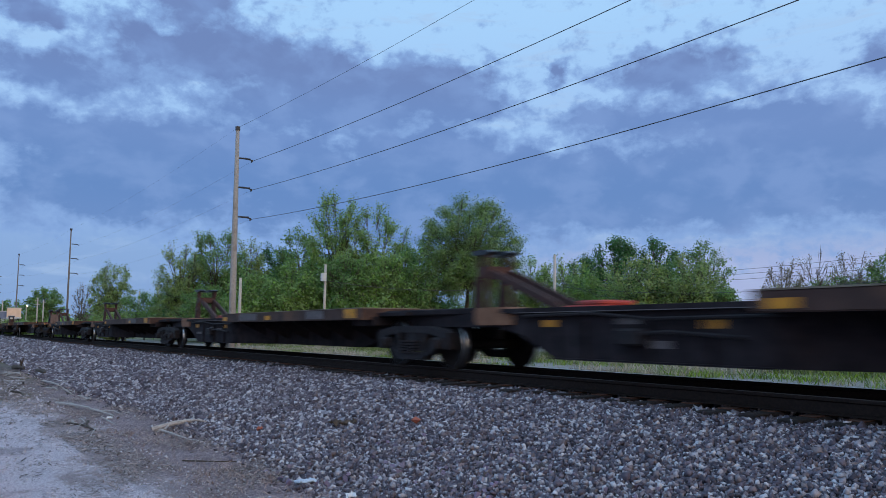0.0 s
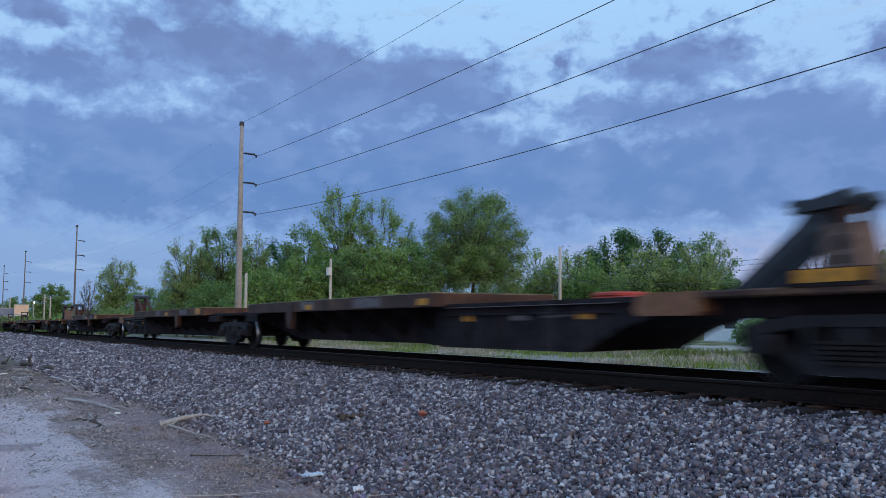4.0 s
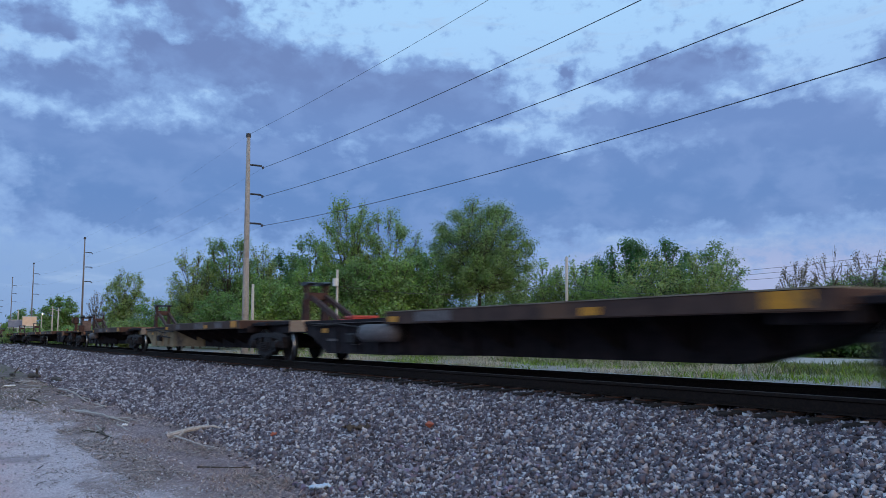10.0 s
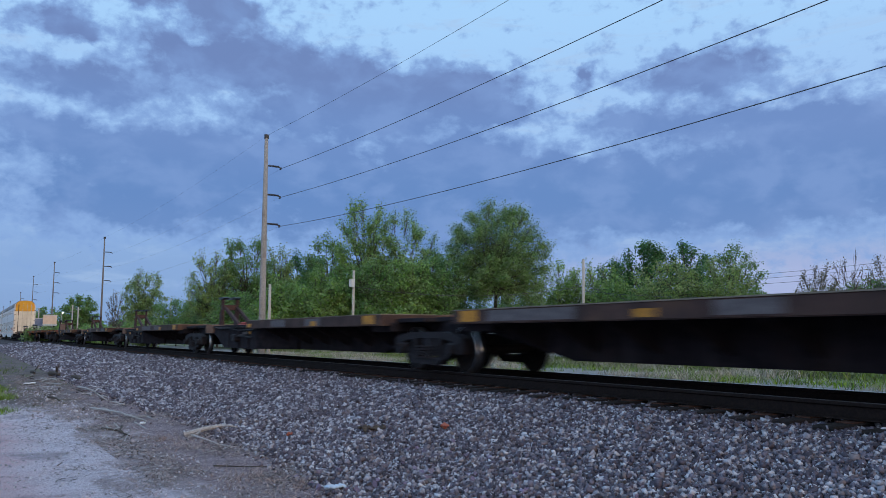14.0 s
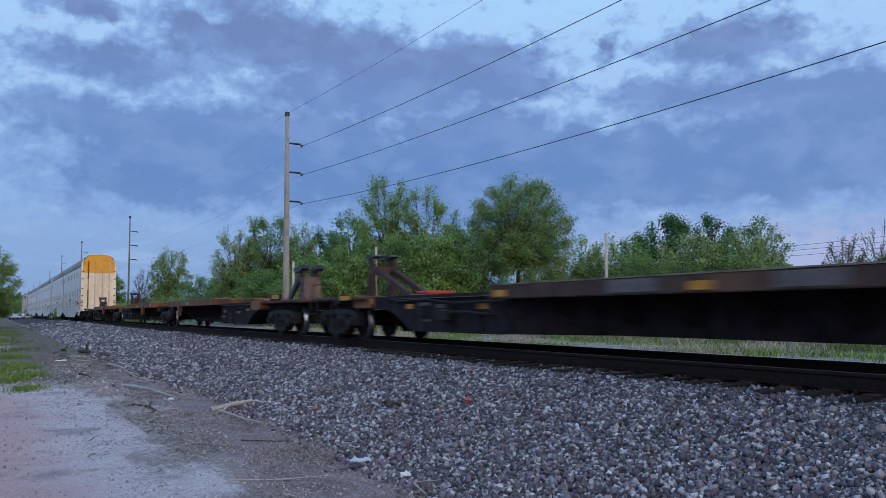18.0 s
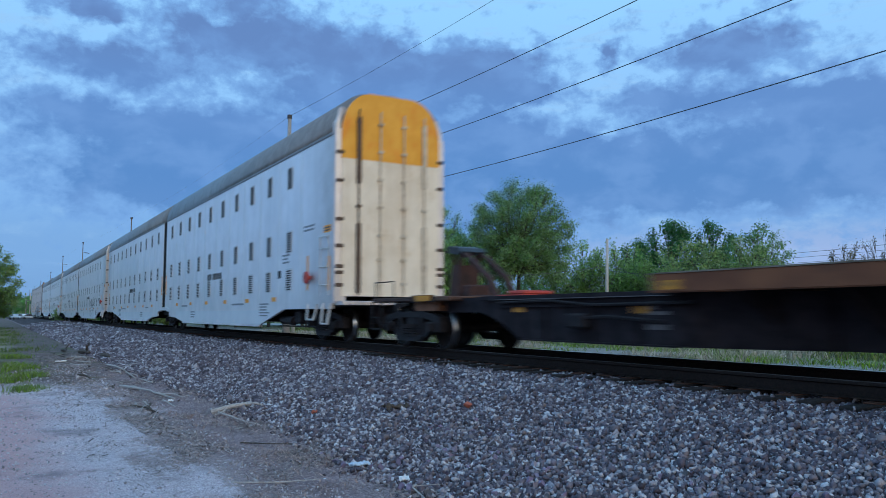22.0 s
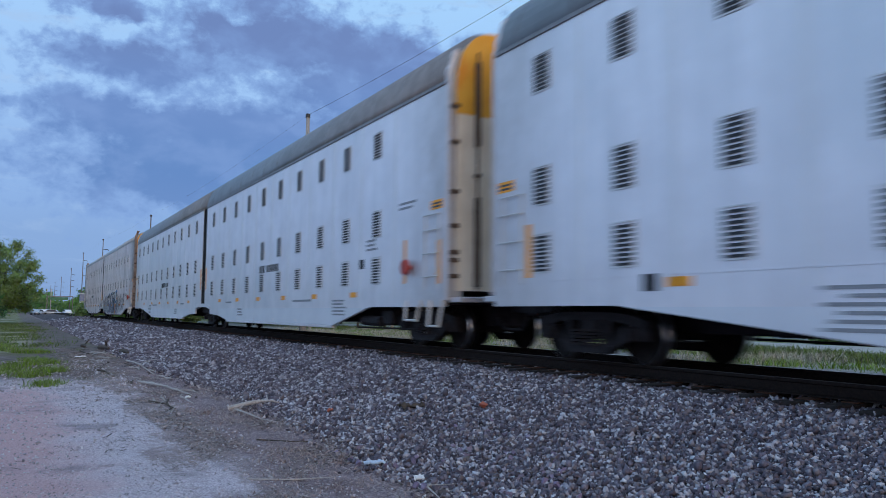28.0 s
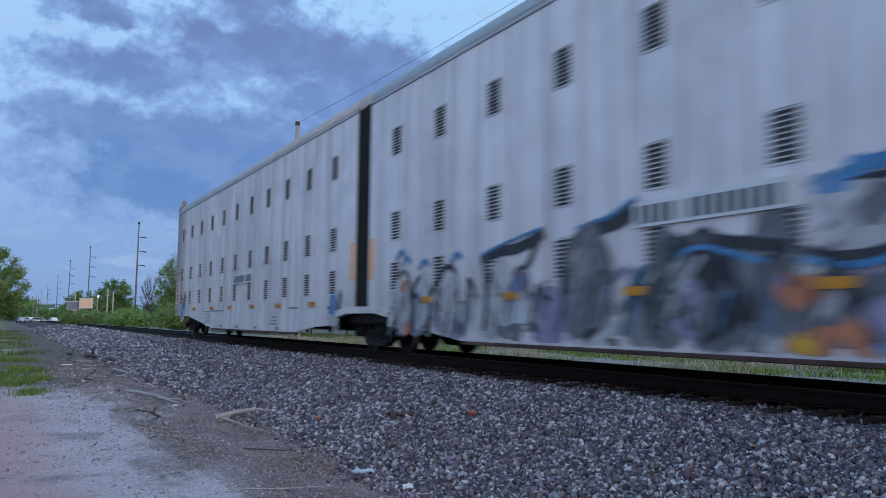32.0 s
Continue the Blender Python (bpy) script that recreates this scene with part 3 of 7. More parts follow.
    stone = mixc(vsep.outputs[0], (0.05, 0.045, 0.052), (0.15, 0.14, 0.155))
    # shade in the gaps between stones, painted as near-black cell edges
    stone = mixc(rng(vor.outputs["Distance"], 0.35, 0.7), stone, (0.035, 0.03, 0.033))
    stone = mixc(rng(nz(0.6), 0.52, 0.72), stone, (0.115, 0.085, 0.08))
    grass = mixc(rng(nz(1.3), 0.35, 0.65), (0.085, 0.115, 0.035), (0.165, 0.155, 0.075))
    grass = mixc(rng(nz(0.35), 0.48, 0.60), grass, (0.33, 0.31, 0.24))
    chalk = mixc(rng(fine, 0.3, 0.7), (0.22, 0.21, 0.20), (0.31, 0.30, 0.285))
    col = mixc(rng(yw, 1.9, 2.5), gravel, dirt)
    # beyond the lot's end the verge is earth and thin grass
    far_earth = mth("MULTIPLY", rng(mth("ADD", X, wob), -17.0, -21.0), rng(Y, 2.9, 1.9))
    earth = mixc(rng(mid, 0.35, 0.65), (0.105, 0.086, 0.084), (0.205, 0.168, 0.165))
    earth = mixc(rng(nz(1.1), 0.50, 0.66), earth, (0.115, 0.128, 0.062))
    col = mixc(far_earth, col, earth)
    col = mixc(mth("MULTIPLY", rng(mth("ADD", X, wob), -20.0, -27.0), rng(Y, 3.4, 3.0)), col, earth)
    green = mth("MULTIPLY", rng(mth("ADD", X, wob), -27.0, -34.0), rng(yw, 1.2, 0.2))
    col = mixc(green, col, grass)
    away = rng(mth("ADD", Y, mth("MULTIPLY", wob, 3.0)), -14.0, -22.0)
    col = mixc(away, col, grass)
    col = mixc(rng(mth("ADD", Y, mth("MULTIPLY", wob, 0.4)), 3.15, 3.6), col, stone)
    col = mixc(rng(yw, 10.3, 11.2), col, chalk)
    col = mixc(rng(mth("ADD", Y, mth("MULTIPLY", wob, 2.5)), 22.0, 24.5), col, grass)
    link(col, b.inputs["Base Color"])
    b.inputs["Roughness"].default_value = 0.95
    b.inputs["Specular IOR Level"].default_value = 0.2
    hgt = mth("ADD", mth("MULTIPLY", fine, 0.6), mth("MULTIPLY", vor.outputs["Distance"], -0.7))
    bn = N("ShaderNodeBump")
    bn.inputs["Strength"].default_value, bn.inputs["Distance"].default_value = 1.0, 0.03
    link(hgt, bn.inputs["Height"])
    link(bn.outputs[0], b.inputs["Normal"])
    return m


def rock_template(seed):
    """A chipped, angular stone of six corners."""
    r = random.Random(seed)
    vs = [tuple(0.5 * s * r.uniform(0.7, 1.15) if i == k else 0.22 * r.uniform(-1, 1) for i in range(3)) for k in range(3) for s in (-1, 1)]
    fs = [(0, 2, 4), (2, 1, 4), (1, 3, 4), (3, 0, 4), (2, 0, 5), (1, 2, 5), (3, 1, 5), (0, 3, 5)]
    return vs, fs


CUBE = np.array([(x, y, z) for x in (-1, 1) for y in (-1, 1) for z in (-1, 1)], float)
CUBE_FACES = np.array([(0, 1, 3, 2), (4, 6, 7, 5), (0, 4, 5, 1), (2, 3, 7, 6), (0, 2, 6, 4), (1, 5, 7, 3)])


def rough_height(x, y):
    return ground_height(x, y) + 0.035 * noise.noise((x * 0.5, y * 0.9, 3.0))


def scatter_stones(name, label, material, zones, seed, category="ballast", flat=1.0):
    """Blocky broken stones packed on the ground in zones of (x0, x1, y0, y1, size, layers)."""
    rng = np.random.default_rng(seed)
    P, S, L = [], [], []
    for x0, x1, y0, y1, size, layers in zones:
        cell = size * 0.92
        nx, ny = max(1, int((x1 - x0) / cell)), max(1, int((y1 - y0) / cell))
        gx, gy = np.meshgrid(np.arange(nx), np.arange(ny), indexing="ij")
        for layer in range(math.ceil(layers)):
            q = np.stack([x0 + (gx.ravel() + rng.uniform(0, 1, nx * ny)) * cell, y0 + (gy.ravel() + rng.uniform(0, 1, nx * ny)) * cell], 1)
            q = q[rng.random(len(q)) < layers - layer]
            P.append(q)
            S.append(size * np.exp(rng.normal(0, 0.24, len(q))))
            L.append(np.full(len(q), float(layer)))
    P, S, L = np.concatenate(P), np.concatenate(S), np.concatenate(L)
    if category == "ballast":
        # the bank's foot draws back a little beside the dead branches
        foot = 3.02 + 0.42 * np.exp(-((P[:, 0] + 13.5) / 7.0) ** 2) + 0.12 * np.array([noise.noise((a * 0.9, 0, 8.0)) for a in P[:, 0]])
        keep = P[:, 1] > foot + rng.normal(0, 0.10, len(S)) - (rng.random(len(S)) < 0.03) * 0.5
        P, S, L = P[keep], S[keep], L[keep]
    z = np.array([rough_height(a, c) for a, c in P])
    pts = np.column_stack([P, z + S * (rng.uniform(-0.05, 0.30, len(S)) + 0.40 * L)])
    n = len(S)
    local = CUBE[None] * 0.5 * rng.uniform(0.45, 1.05, (n, 8, 1)) + rng.normal(0, 0.06, (n, 8, 3))
    v = (np.einsum("nij,nkj->nki", spins(rng, n, S * 1.15, flat), local) + pts[:, None, :]).reshape(-1, 3)
    f = (CUBE_FACES[None] + (np.arange(n) * 8)[:, None, None]).reshape(-1, 4)
    me = bpy.data.meshes.new(name)
    me.vertices.add(len(v))
    me.vertices.foreach_set("co", v.astype(np.float32).ravel())
    me.loops.add(f.size)
    me.loops.foreach_set("vertex_index", f.astype(np.int32).ravel())
    me.polygons.add(len(f))
    me.polygons.foreach_set("loop_start", (np.arange(len(f)) * 4).astype(np.int32))
    me.polygons.foreach_set("loop_total", np.full(len(f), 4, np.int32))
    me.update(calc_edges=True)
    me.materials.append(material)
    return tagged(new(name, me), label, category, kind="stuff")


def litter_bits(name, label, material, zones, seed, category):
    """Flat straws, leaves and splinters lying about in zones of (x0, x1, y0, y1, count, length)."""
    rng = np.random.default_rng(seed)
    P, S = [], []
    for x0, x1, y0, y1, count, size in zones:
        k = count * 3
        q = np.stack([rng.uniform(x0, x1, k), rng.uniform(y0, y1, k)], 1)
        dens = np.array([noise.noise((a * 0.8, c * 1.3, 17.0)) for a, c in q]) + rng.normal(0, 0.22, k)
        q = q[np.argsort(-dens)[:count]]
        P.append(q)
        S.append(size * np.exp(rng.normal(0, 0.45, len(q))))
    P, S = np.concatenate(P), np.concatenate(S)
    n = len(S)
    z = np.array([ground_height(a, c) for a, c in P]) + 0.035 * np.array([noise.noise((a * 0.5, c * 0.9, 3.0)) for a, c in P])
    ang, tilt, w = rng.uniform(0, 2 * math.pi, n), rng.normal(0, 0.16, n), rng.uniform(0.08, 0.3, n)
    m = np.zeros((n, 3, 3))
    m[:, 0, 0], m[:, 1, 0], m[:, 2, 0] = np.cos(ang) * S, np.sin(ang) * S, tilt * S
    m[:, 0, 1], m[:, 1, 1] = -np.sin(ang) * S * w, np.cos(ang) * S * w
    m[:, 2, 2] = S * 0.15
    vs = [(-0.5, -0.3, 0), (0.5, -0.5, 0), (0.4, 0.5, 0.1), (-0.5, 0.4, 0.15)]
    me = scatter_mesh(name, vs, [(0, 1, 2, 3)], (m, np.column_stack([P, z + 0.012 + 0.3 * np.abs(tilt) * S])), material)
    return tagged(new(name, me), label, category, kind="stuff")


def blades(name, label, material, places, seed, category="grass"):
    """Thin leaning blades; places is an array of x, y, z, height, width, lean."""
    rng = np.random.default_rng(seed)
    n = len(places)
    ang = rng.uniform(0, 2 * math.pi, n)
    lean_a = rng.uniform(0, 2 * math.pi, n)
    x, y, z, h, w, lean = places.T
    base = np.stack([x, y, z], 1)
    side = np.stack([np.cos(ang) * w, np.sin(ang) * w, np.zeros(n)], 1)
    off = np.stack([np.cos(lean_a) * lean * h, np.sin(lean_a) * lean * h, h], 1)
    mid = base + off * np.array([0.35, 0.35, 0.6])
    v = np.stack([base - side, base + side, mid + side * 0.8, mid - side * 0.8, base + off], 1).reshape(-1, 3)
    me = bpy.data.meshes.new(name)
    f = []
    for i in range(n):
        k = 5 * i
        f += [(k, k + 1, k + 2, k + 3), (k + 3, k + 2, k + 4)]
    me.from_pydata(v.tolist(), [], f)
    me.materials.append(material)
    return tagged(new(name, me), label, category, kind="stuff")


def tuft_places(seed, clumps, per, spread, h, w, lean):
    rng = np.random.default_rng(seed)
    rows = []
    for cx, cy in clumps:
        k = max(3, int(per * rng.uniform(0.5, 1.4)))
        x, y = cx + rng.normal(0, spread, k), cy + rng.normal(0, spread, k)
        s = rng.uniform(0.6, 1.25)
        hh = h * s * rng.uniform(0.5, 1.1, k)
        z = np.array([ground_height(a, c) - 0.01 for a, c in zip(x, y)])
        rows.append(np.column_stack([x, y, z, hh, np.full(k, w) * rng.uniform(0.7, 1.3, k), lean * rng.uniform(0.2, 1.4, k)]))
    return np.concatenate(rows)


def stone_material():
    """Crushed stone: mostly dark purplish grey, some brown, a few pale chips."""
    m = mat("crushed_granite", (0.68, 0.67, 0.68), (0.95, 0.94, 0.95), 30, 0.7, 0, 0.3, 120)
    nt = m.node_tree
    b = nt.nodes["Principled BSDF"]
    grain = b.inputs["Base Color"].links[0].from_socket
    geo = nt.nodes.new("ShaderNodeNewGeometry")
    rp = nt.nodes.new("ShaderNodeValToRGB")
    rp.color_ramp.interpolation = "LINEAR"
    stops = ((0.0, (0.048, 0.041, 0.056)), (0.35, (0.127, 0.109, 0.143)), (0.56, (0.205, 0.182, 0.226)), (0.62, (0.232, 0.188, 0.190)), (0.66, (0.150, 0.114, 0.122)), (0.76, (0.335, 0.32, 0.365)), (0.90, (0.475, 0.47, 0.52)), (1.0, (0.70, 0.70, 0.75)))
    while len(rp.color_ramp.elements) < len(stops):
        rp.color_ramp.elements.new(0.5)
    for e, (at, col) in zip(rp.color_ramp.elements, stops):
        e.position, e.color = at, (*col, 1)
    nt.links.new(geo.outputs["Random Per Island"], rp.inputs[0])
    mx = nt.nodes.new("ShaderNodeMix")
    mx.data_type, mx.blend_type = "RGBA", "MULTIPLY"
    mx.inputs[0].default_value = 1.0
    nt.links.new(rp.outputs[0], mx.inputs[6])
    nt.links.new(grain, mx.inputs[7])
    nt.links.new(mx.outputs[2], b.inputs["Base Color"])
    return m


M_BALLAST = stone_material()
M_LOOSE_STONE = mat("broken_trap_rock", (0.13, 0.112, 0.15), (0.20, 0.178, 0.225), 30, 0.7, 0, 0.3, 120, vary=0.6)
GROUND = build_ground()
scatter_stones("ballast_stones", "angular purplish-grey crushed ballast stones on the track bank", M_BALLAST,
               ((-8.5, -0.6, 3.0, 7.3, 0.036, 1.15), (-18, -8.5, 3.05, 7.3, 0.042, 1.1), (-34, -18, 3.05, 7.3, 0.058, 1.1), (-60, -34, 3.1, 7.2, 0.095, 1.0), (-110, -60, 3.1, 7.2, 0.16, 1.0),
                (-15, 1.0, 2.5, 3.15, 0.036, 0.2), (-32, -15, 2.6, 3.15, 0.045, 0.2), (-36, 4, 7.3, 7.72, 0.045, 1.0), (-30, 4, 7.8, 10.0, 0.07, 0.7), (-0.6, 14, 3.0, 7.3, 0.07, 1.0)), 5)
def loose_stones(ground, count, seed):
    """The largest stones along the foot of the bank, each one an object of its own."""
    rng = np.random.default_rng(seed)
    meshes = []
    for k in range(10):
        me = bpy.data.meshes.new("ballast_stone")
        local = CUBE * 0.5 * rng.uniform(0.5, 1.05, (8, 1)) * np.array([1.0, 0.8, 0.62]) + rng.normal(0, 0.05, (8, 3))
        me.from_pydata(local.tolist(), [], CUBE_FACES.tolist())
        me.materials.append(M_LOOSE_STONE)
        meshes.append(me)
    for k in range(count):
        x, y = rng.uniform(-8.0, -3.2), 3.1 + 1.9 * rng.uniform() ** 1.3
        size = rng.uniform(0.045, 0.068)
        ob = part("ballast_stone", meshes[k % 10], None, ground, m=pose(x, y, rough_height(x, y) + 0.45 * size, *rng.uniform(-180, 180, 3)))
        ob.scale = (size, size, size)


loose_stones(GROUND, 280, 19)
scatter_stones("gravel_chips", "small pale limestone chips strewn over the gravel lot", M_PEBBLE,
               ((-9, -2, -1.0, 2.7, 0.016, 0.035), (-16, -9, -1.5, 2.6, 0.02, 0.03), (-26, -16, -1.5, 2.5, 0.03, 0.04)), 6, "gravel")
litter_bits("straw_litter", "dead straw and dry leaf litter on the dirt verge", M_STRAW,
            ((-9, -3, 1.6, 3.4, 9500, 0.034), (-16, -9, 1.7, 3.6, 7500, 0.045), (-32, -16, 1.2, 3.4, 4200, 0.065)), 8, "litter")
litter_bits("dark_litter", "dark rotten bark and leaf crumbs on the dirt verge", M_STICK_DARK,
            ((-9, -3, 0.9, 3.4, 4200, 0.026), (-16, -9, 0.9, 3.6, 2600, 0.032), (-32, -16, 0.8, 3.4, 1800, 0.05), (-16, -5, -1.5, 0.9, 1200, 0.03)), 9, "litter")


# ---- track ----
def build_track():
    track = tagged(empty("railway_track", pose(0, TRACK_Y, RAIL_Z)), "rusty steel rails with bright running tops on creosoted wooden ties", "railway track", kind="structure")
    head = [(-0.036, -0.013), (-0.036, -0.038), (-0.010, -0.052), (-0.008, -0.150), (-0.070, -0.165), (-0.070, -0.178),
            (0.070, -0.178), (0.070, -0.165), (0.008, -0.150), (0.010, -0.052), (0.036, -0.038), (0.036, -0.013), (0.034, -0.004), (-0.034, -0.004)]
    for side in (-1, 1):
        y = side * 0.7525
        rail = part("rail", prism(bmesh.new(), [(y + a, c) for a, c in head], "x", -420, 320), M_RAIL_SIDE, track, "rust-brown steel rail")
        # near top is flat and coloured dark as if mirroring the cars; far stays bright
        top = [(y - 0.030, -0.012), (y - 0.028, 0.0), (y + 0.028, 0.0), (y + 0.030, -0.012)] if side < 0 else [(y - 0.036, -0.013), (y - 0.033, -0.005), (y - 0.026, 0.0), (y + 0.026, 0.0), (y + 0.033, -0.005), (y + 0.036, -0.013)]
        part("running_surface", prism(bmesh.new(), top, "x", -420, 320), M_RAIL_TOP_SHADED if side < 0 else M_RAIL_TOP, rail, "worn top of the rail")
    tie = shared("tie", lambda: box(bmesh.new(), -0.115, 0.115, -1.30, 1.30, -0.365, -0.192, 0.012), M_TIE)
    plate = shared("tie_plate", lambda: box(bmesh.new(), -0.09, 0.09, -0.18, 0.18, -0.192, -0.1785, 0.004), M_PLATE)
    r = random.Random(4)
    for i in range(150):
        x = -62 + 0.5 * i
        t = part("tie", tie, None, track, m=pose(x + r.uniform(-0.04, 0.04), r.uniform(-0.10, 0.06), r.uniform(-0.012, 0.0), 0, r.uniform(-0.5, 0.5), r.uniform(-1.2, 1.2)))
        for s in (-1, 1):
            part("tie_plate", plate, None, t, m=pose(0, s * 0.7525, 0))
    bm = bmesh.new()
    for i in range(620):
        x = -62.5 - 0.5 * i
        box(bm, x - 0.11, x + 0.11, -1.3, 1.3, -0.365, -0.192)
    tagged(part("far_ties", bm, M_TIE, track), kind="stuff")


build_track()


# ---- rolling stock: shared pieces (x along the car, y across, z above the rail top) ----
def wheelset_mesh():
    bm = bmesh.new()
    for s in (-1, 1):
        prof = [(0.0, 0.06), (0.0, 0.16), (0.055, 0.19), (0.045, 0.33), (0.015, 0.36), (0.015, 0.455), (0.04, 0.455), (0.05, 0.425), (0.14, 0.418), (0.145, 0.36), (0.11, 0.34), (0.09, 0.2), (0.14, 0.15), (0.14, 0.06)]
        lathe(bm, [(s * y, rr) for y, rr in prof], 28, s * 0.690)
    tube(bm, [(0, -1.05, 0), (0, 1.05, 0)], 0.085, 12)
    return bm


def rim_mesh():
    """The worn tread of one wheel."""
    return lathe(bmesh.new(), [(-0.056, 0.412), (-0.058, 0.4265), (-0.140, 0.4195), (-0.147, 0.405)], 28, -0.690, False)


def side_frame_mesh():
    """A cast three-piece side frame: top chord, spring seat, two slanting legs with windows, pedestals and journal boxes."""
    bm = bmesh.new()
    prism(bm, [(-1.22, 0.50), (-1.20, 0.62), (-1.02, 0.68), (-0.55, 0.74), (0.55, 0.74), (1.02, 0.68), (1.20, 0.62), (1.22, 0.50), (0.92, 0.55), (0.50, 0.62), (-0.50, 0.62), (-0.92, 0.55)], "y", -0.10, 0.085)
    prism(bm, [(-0.46, 0.14), (0.46, 0.14), (0.58, 0.24), (0.50, 0.27), (-0.50, 0.27), (-0.58, 0.24)], "y", -0.13, 0.085)
    for s in (-1, 1):
        prism(bm, [(s * 0.42, 0.16), (s * 0.62, 0.24), (s * 1.06, 0.50), (s * 1.0, 0.58), (s * 0.80, 0.54), (s * 0.52, 0.30)], "y", -0.085, 0.085)
        prism(bm, [(s * 0.34, 0.26), (s * 0.46, 0.26), (s * 0.50, 0.63), (s * 0.36, 0.63)], "y", -0.11, 0.085)
        prism(bm, [(s * 1.04, 0.34), (s * 1.20, 0.34), (s * 1.22, 0.60), (s * 1.04, 0.60)], "y", -0.085, 0.085)
        box(bm, s * 0.89 - 0.14, s * 0.89 + 0.14, -0.15, 0.1, 0.33, 0.54, 0.03)
        tube(bm, [(s * 0.89, -0.21, 0.42), (s * 0.89, -0.14, 0.42)], 0.10, 12)
    return bm


def springs_mesh():
    bm = bmesh.new()
    for x in (-0.24, -0.08, 0.08, 0.24):
        for i in range(5):
            tube(bm, [(x, -0.02, 0.25 + 0.05 * i), (x, -0.02, 0.285 + 0.05 * i)], 0.066, 8)
    return bm


def truck_under(car, x, spins_list):
    """Two wheelsets, two side frames, a bolster and brake beams about x."""
    frame_me = shared("side_frame", side_frame_mesh, M_TRUCK)
    spring_me = shared("springs", springs_mesh, M_TRUCK)
    for s in (-1, 1):
        sf = part("side_frame", frame_me, None, car, m=pose(x, s * 1.02, 0) if s < 0 else pose(x, s * 1.02, 0, 0, 0, 180))
        part("spring_nest", spring_me, None, sf, m=pose(0, -0.10, 0))
    part("bolster", shared("bolster", lambda: box(bmesh.new(), -0.2, 0.2, -1.1, 1.1, 0.42, 0.70, 0.03), M_TRUCK), None, car, m=pose(x, 0, 0))
    for dx in (-0.89, 0.89):
        ws = part("wheelset", shared("wheelset", wheelset_mesh, M_WHEEL, True), None, car, m=pose(x + dx, 0, 0.42))
        for turn in (0, 180):
            part("wheel_tread", shared("wheel_tread", rim_mesh, M_TREAD, True), None, ws, "bright worn wheel tread", pose(0, 0, 0, 0, 0, turn))
        spins_list.append((ws, x + dx))
        part("brake_beam", shared("brake_beam", lambda: tube(box(bmesh.new(), -0.05, 0.05, -0.72, 0.72, 0.32, 0.40), [(0, -0.7, 0.36), (0, -0.86, 0.36)], 0.09, 8), M_TRUCK), None, car,
             m=pose(x + dx * 0.42, 0, 0))


def coupler_mesh():
    bm = box(bmesh.new(), 0.0, 0.62, -0.10, 0.10, 0.72, 0.92, 0.02)
    box(bm, 0.55, 0.92, -0.17, 0.17, 0.66, 0.98, 0.05)
    tube(bm, [(0.1, -0.45, 0.62), (0.35, -0.42, 0.42), (0.75, -0.36, 0.40), (0.98, -0.33, 0.62)], 0.028, 6)
    return bm


SPINNING = []


# ---- articulated spine cars ----
STYLE = {
    "open": dict(deck0=7.2, deck_end=1.35, z0=0.87, z1=1.10),
    "boxy": dict(deck0=7.0, deck_end=2.1, z0=0.96, z1=1.20),
}


def loft(bm, stations):
    rings = [[bm.verts.new((x, y, z)) for y, z in ((-w, z0), (w, z0), (w, z1), (-w, z1))] for x, z0, z1, w in stations]
    for a, c in zip(rings, rings[1:]):
        for k in range(4):
            bm.faces.new((a[k], a[(k + 1) % 4], c[(k + 1) % 4], c[k]))
    bm.faces.new(rings[0][::-1])
    bm.faces.new(rings[-1])
    return bm


def spine_mesh(span, style):
    """The wide box beam by the hitch, cranked up over the truck and tapering under the deck."""
    wide = 1.05
    bm = loft(bmesh.new(), [(-0.9, 0.72, 0.98, 0.7), (2.55, 0.72, 0.99, wide), (3.05, 0.60, 0.99, wide), (3.75, 0.27, 0.99, wide), (7.1, 0.27, 0.97, wide), (8.8, 0.27, 0.95, 0.40)])
    for s in (-1, 1):
        y0, y1 = sorted((s * 1.05, s * 1.10))
        box(bm, 2.6, 7.2, y0, y1, 0.945, 0.995)
        if style == "boxy":
            box(bm, 3.1, 7.2, y0, y1, 0.80, 0.83)
        box(bm, 3.75, 7.2, y0, y1, 0.265, 0.29)
        for x in (4.4, 5.5, 6.4):
            box(bm, x, x + 0.03, *sorted((s * 1.05, s * 1.085)), 0.29, 0.80)
    return bm


def narrow_spine_mesh(span):
    """The narrow beam under the deck, cranked up over the far truck."""
    return loft(bmesh.new(), [(8.7, 0.275, 0.945, 0.34), (span - 3.2, 0.275, 0.945, 0.34), (span - 2.0, 0.55, 0.945, 0.44), (span - 1.4, 0.72, 0.945, 0.6), (span + 0.3, 0.72, 0.945, 0.6)])


def deck_mesh(x0, x1, z0, z1):
    """The deck's edge beams with brackets, and its underside."""
    bm = bmesh.new()
    for s in (-1, 1):
        y0, y1 = sorted((s * 1.36, s * 1.41))
        box(bm, x0, x1, y0, y1, z0, z1 - 0.012, 0.008)
        ya, yb = sorted((s * 1.28, s * 1.40))
        box(bm, x0, x1, ya, yb, z0 - 0.006, z0 + 0.012)
    box(bm, x0, x0 + 0.05, -1.36, 1.36, z0, z1 - 0.012)
    box(bm, x1 - 0.05, x1, -1.36, 1.36, z0, z1 - 0.012)
    return bm


def bracket_mesh(z0, z1):
    """One gusset plate that carries the deck on the beam."""
    return prism(bmesh.new(), [(-0.34, 0.40), (-0.34, z1 - 0.04), (-1.35, z1 - 0.04), (-1.35, z0 + 0.01)], "x", -0.02, 0.02)


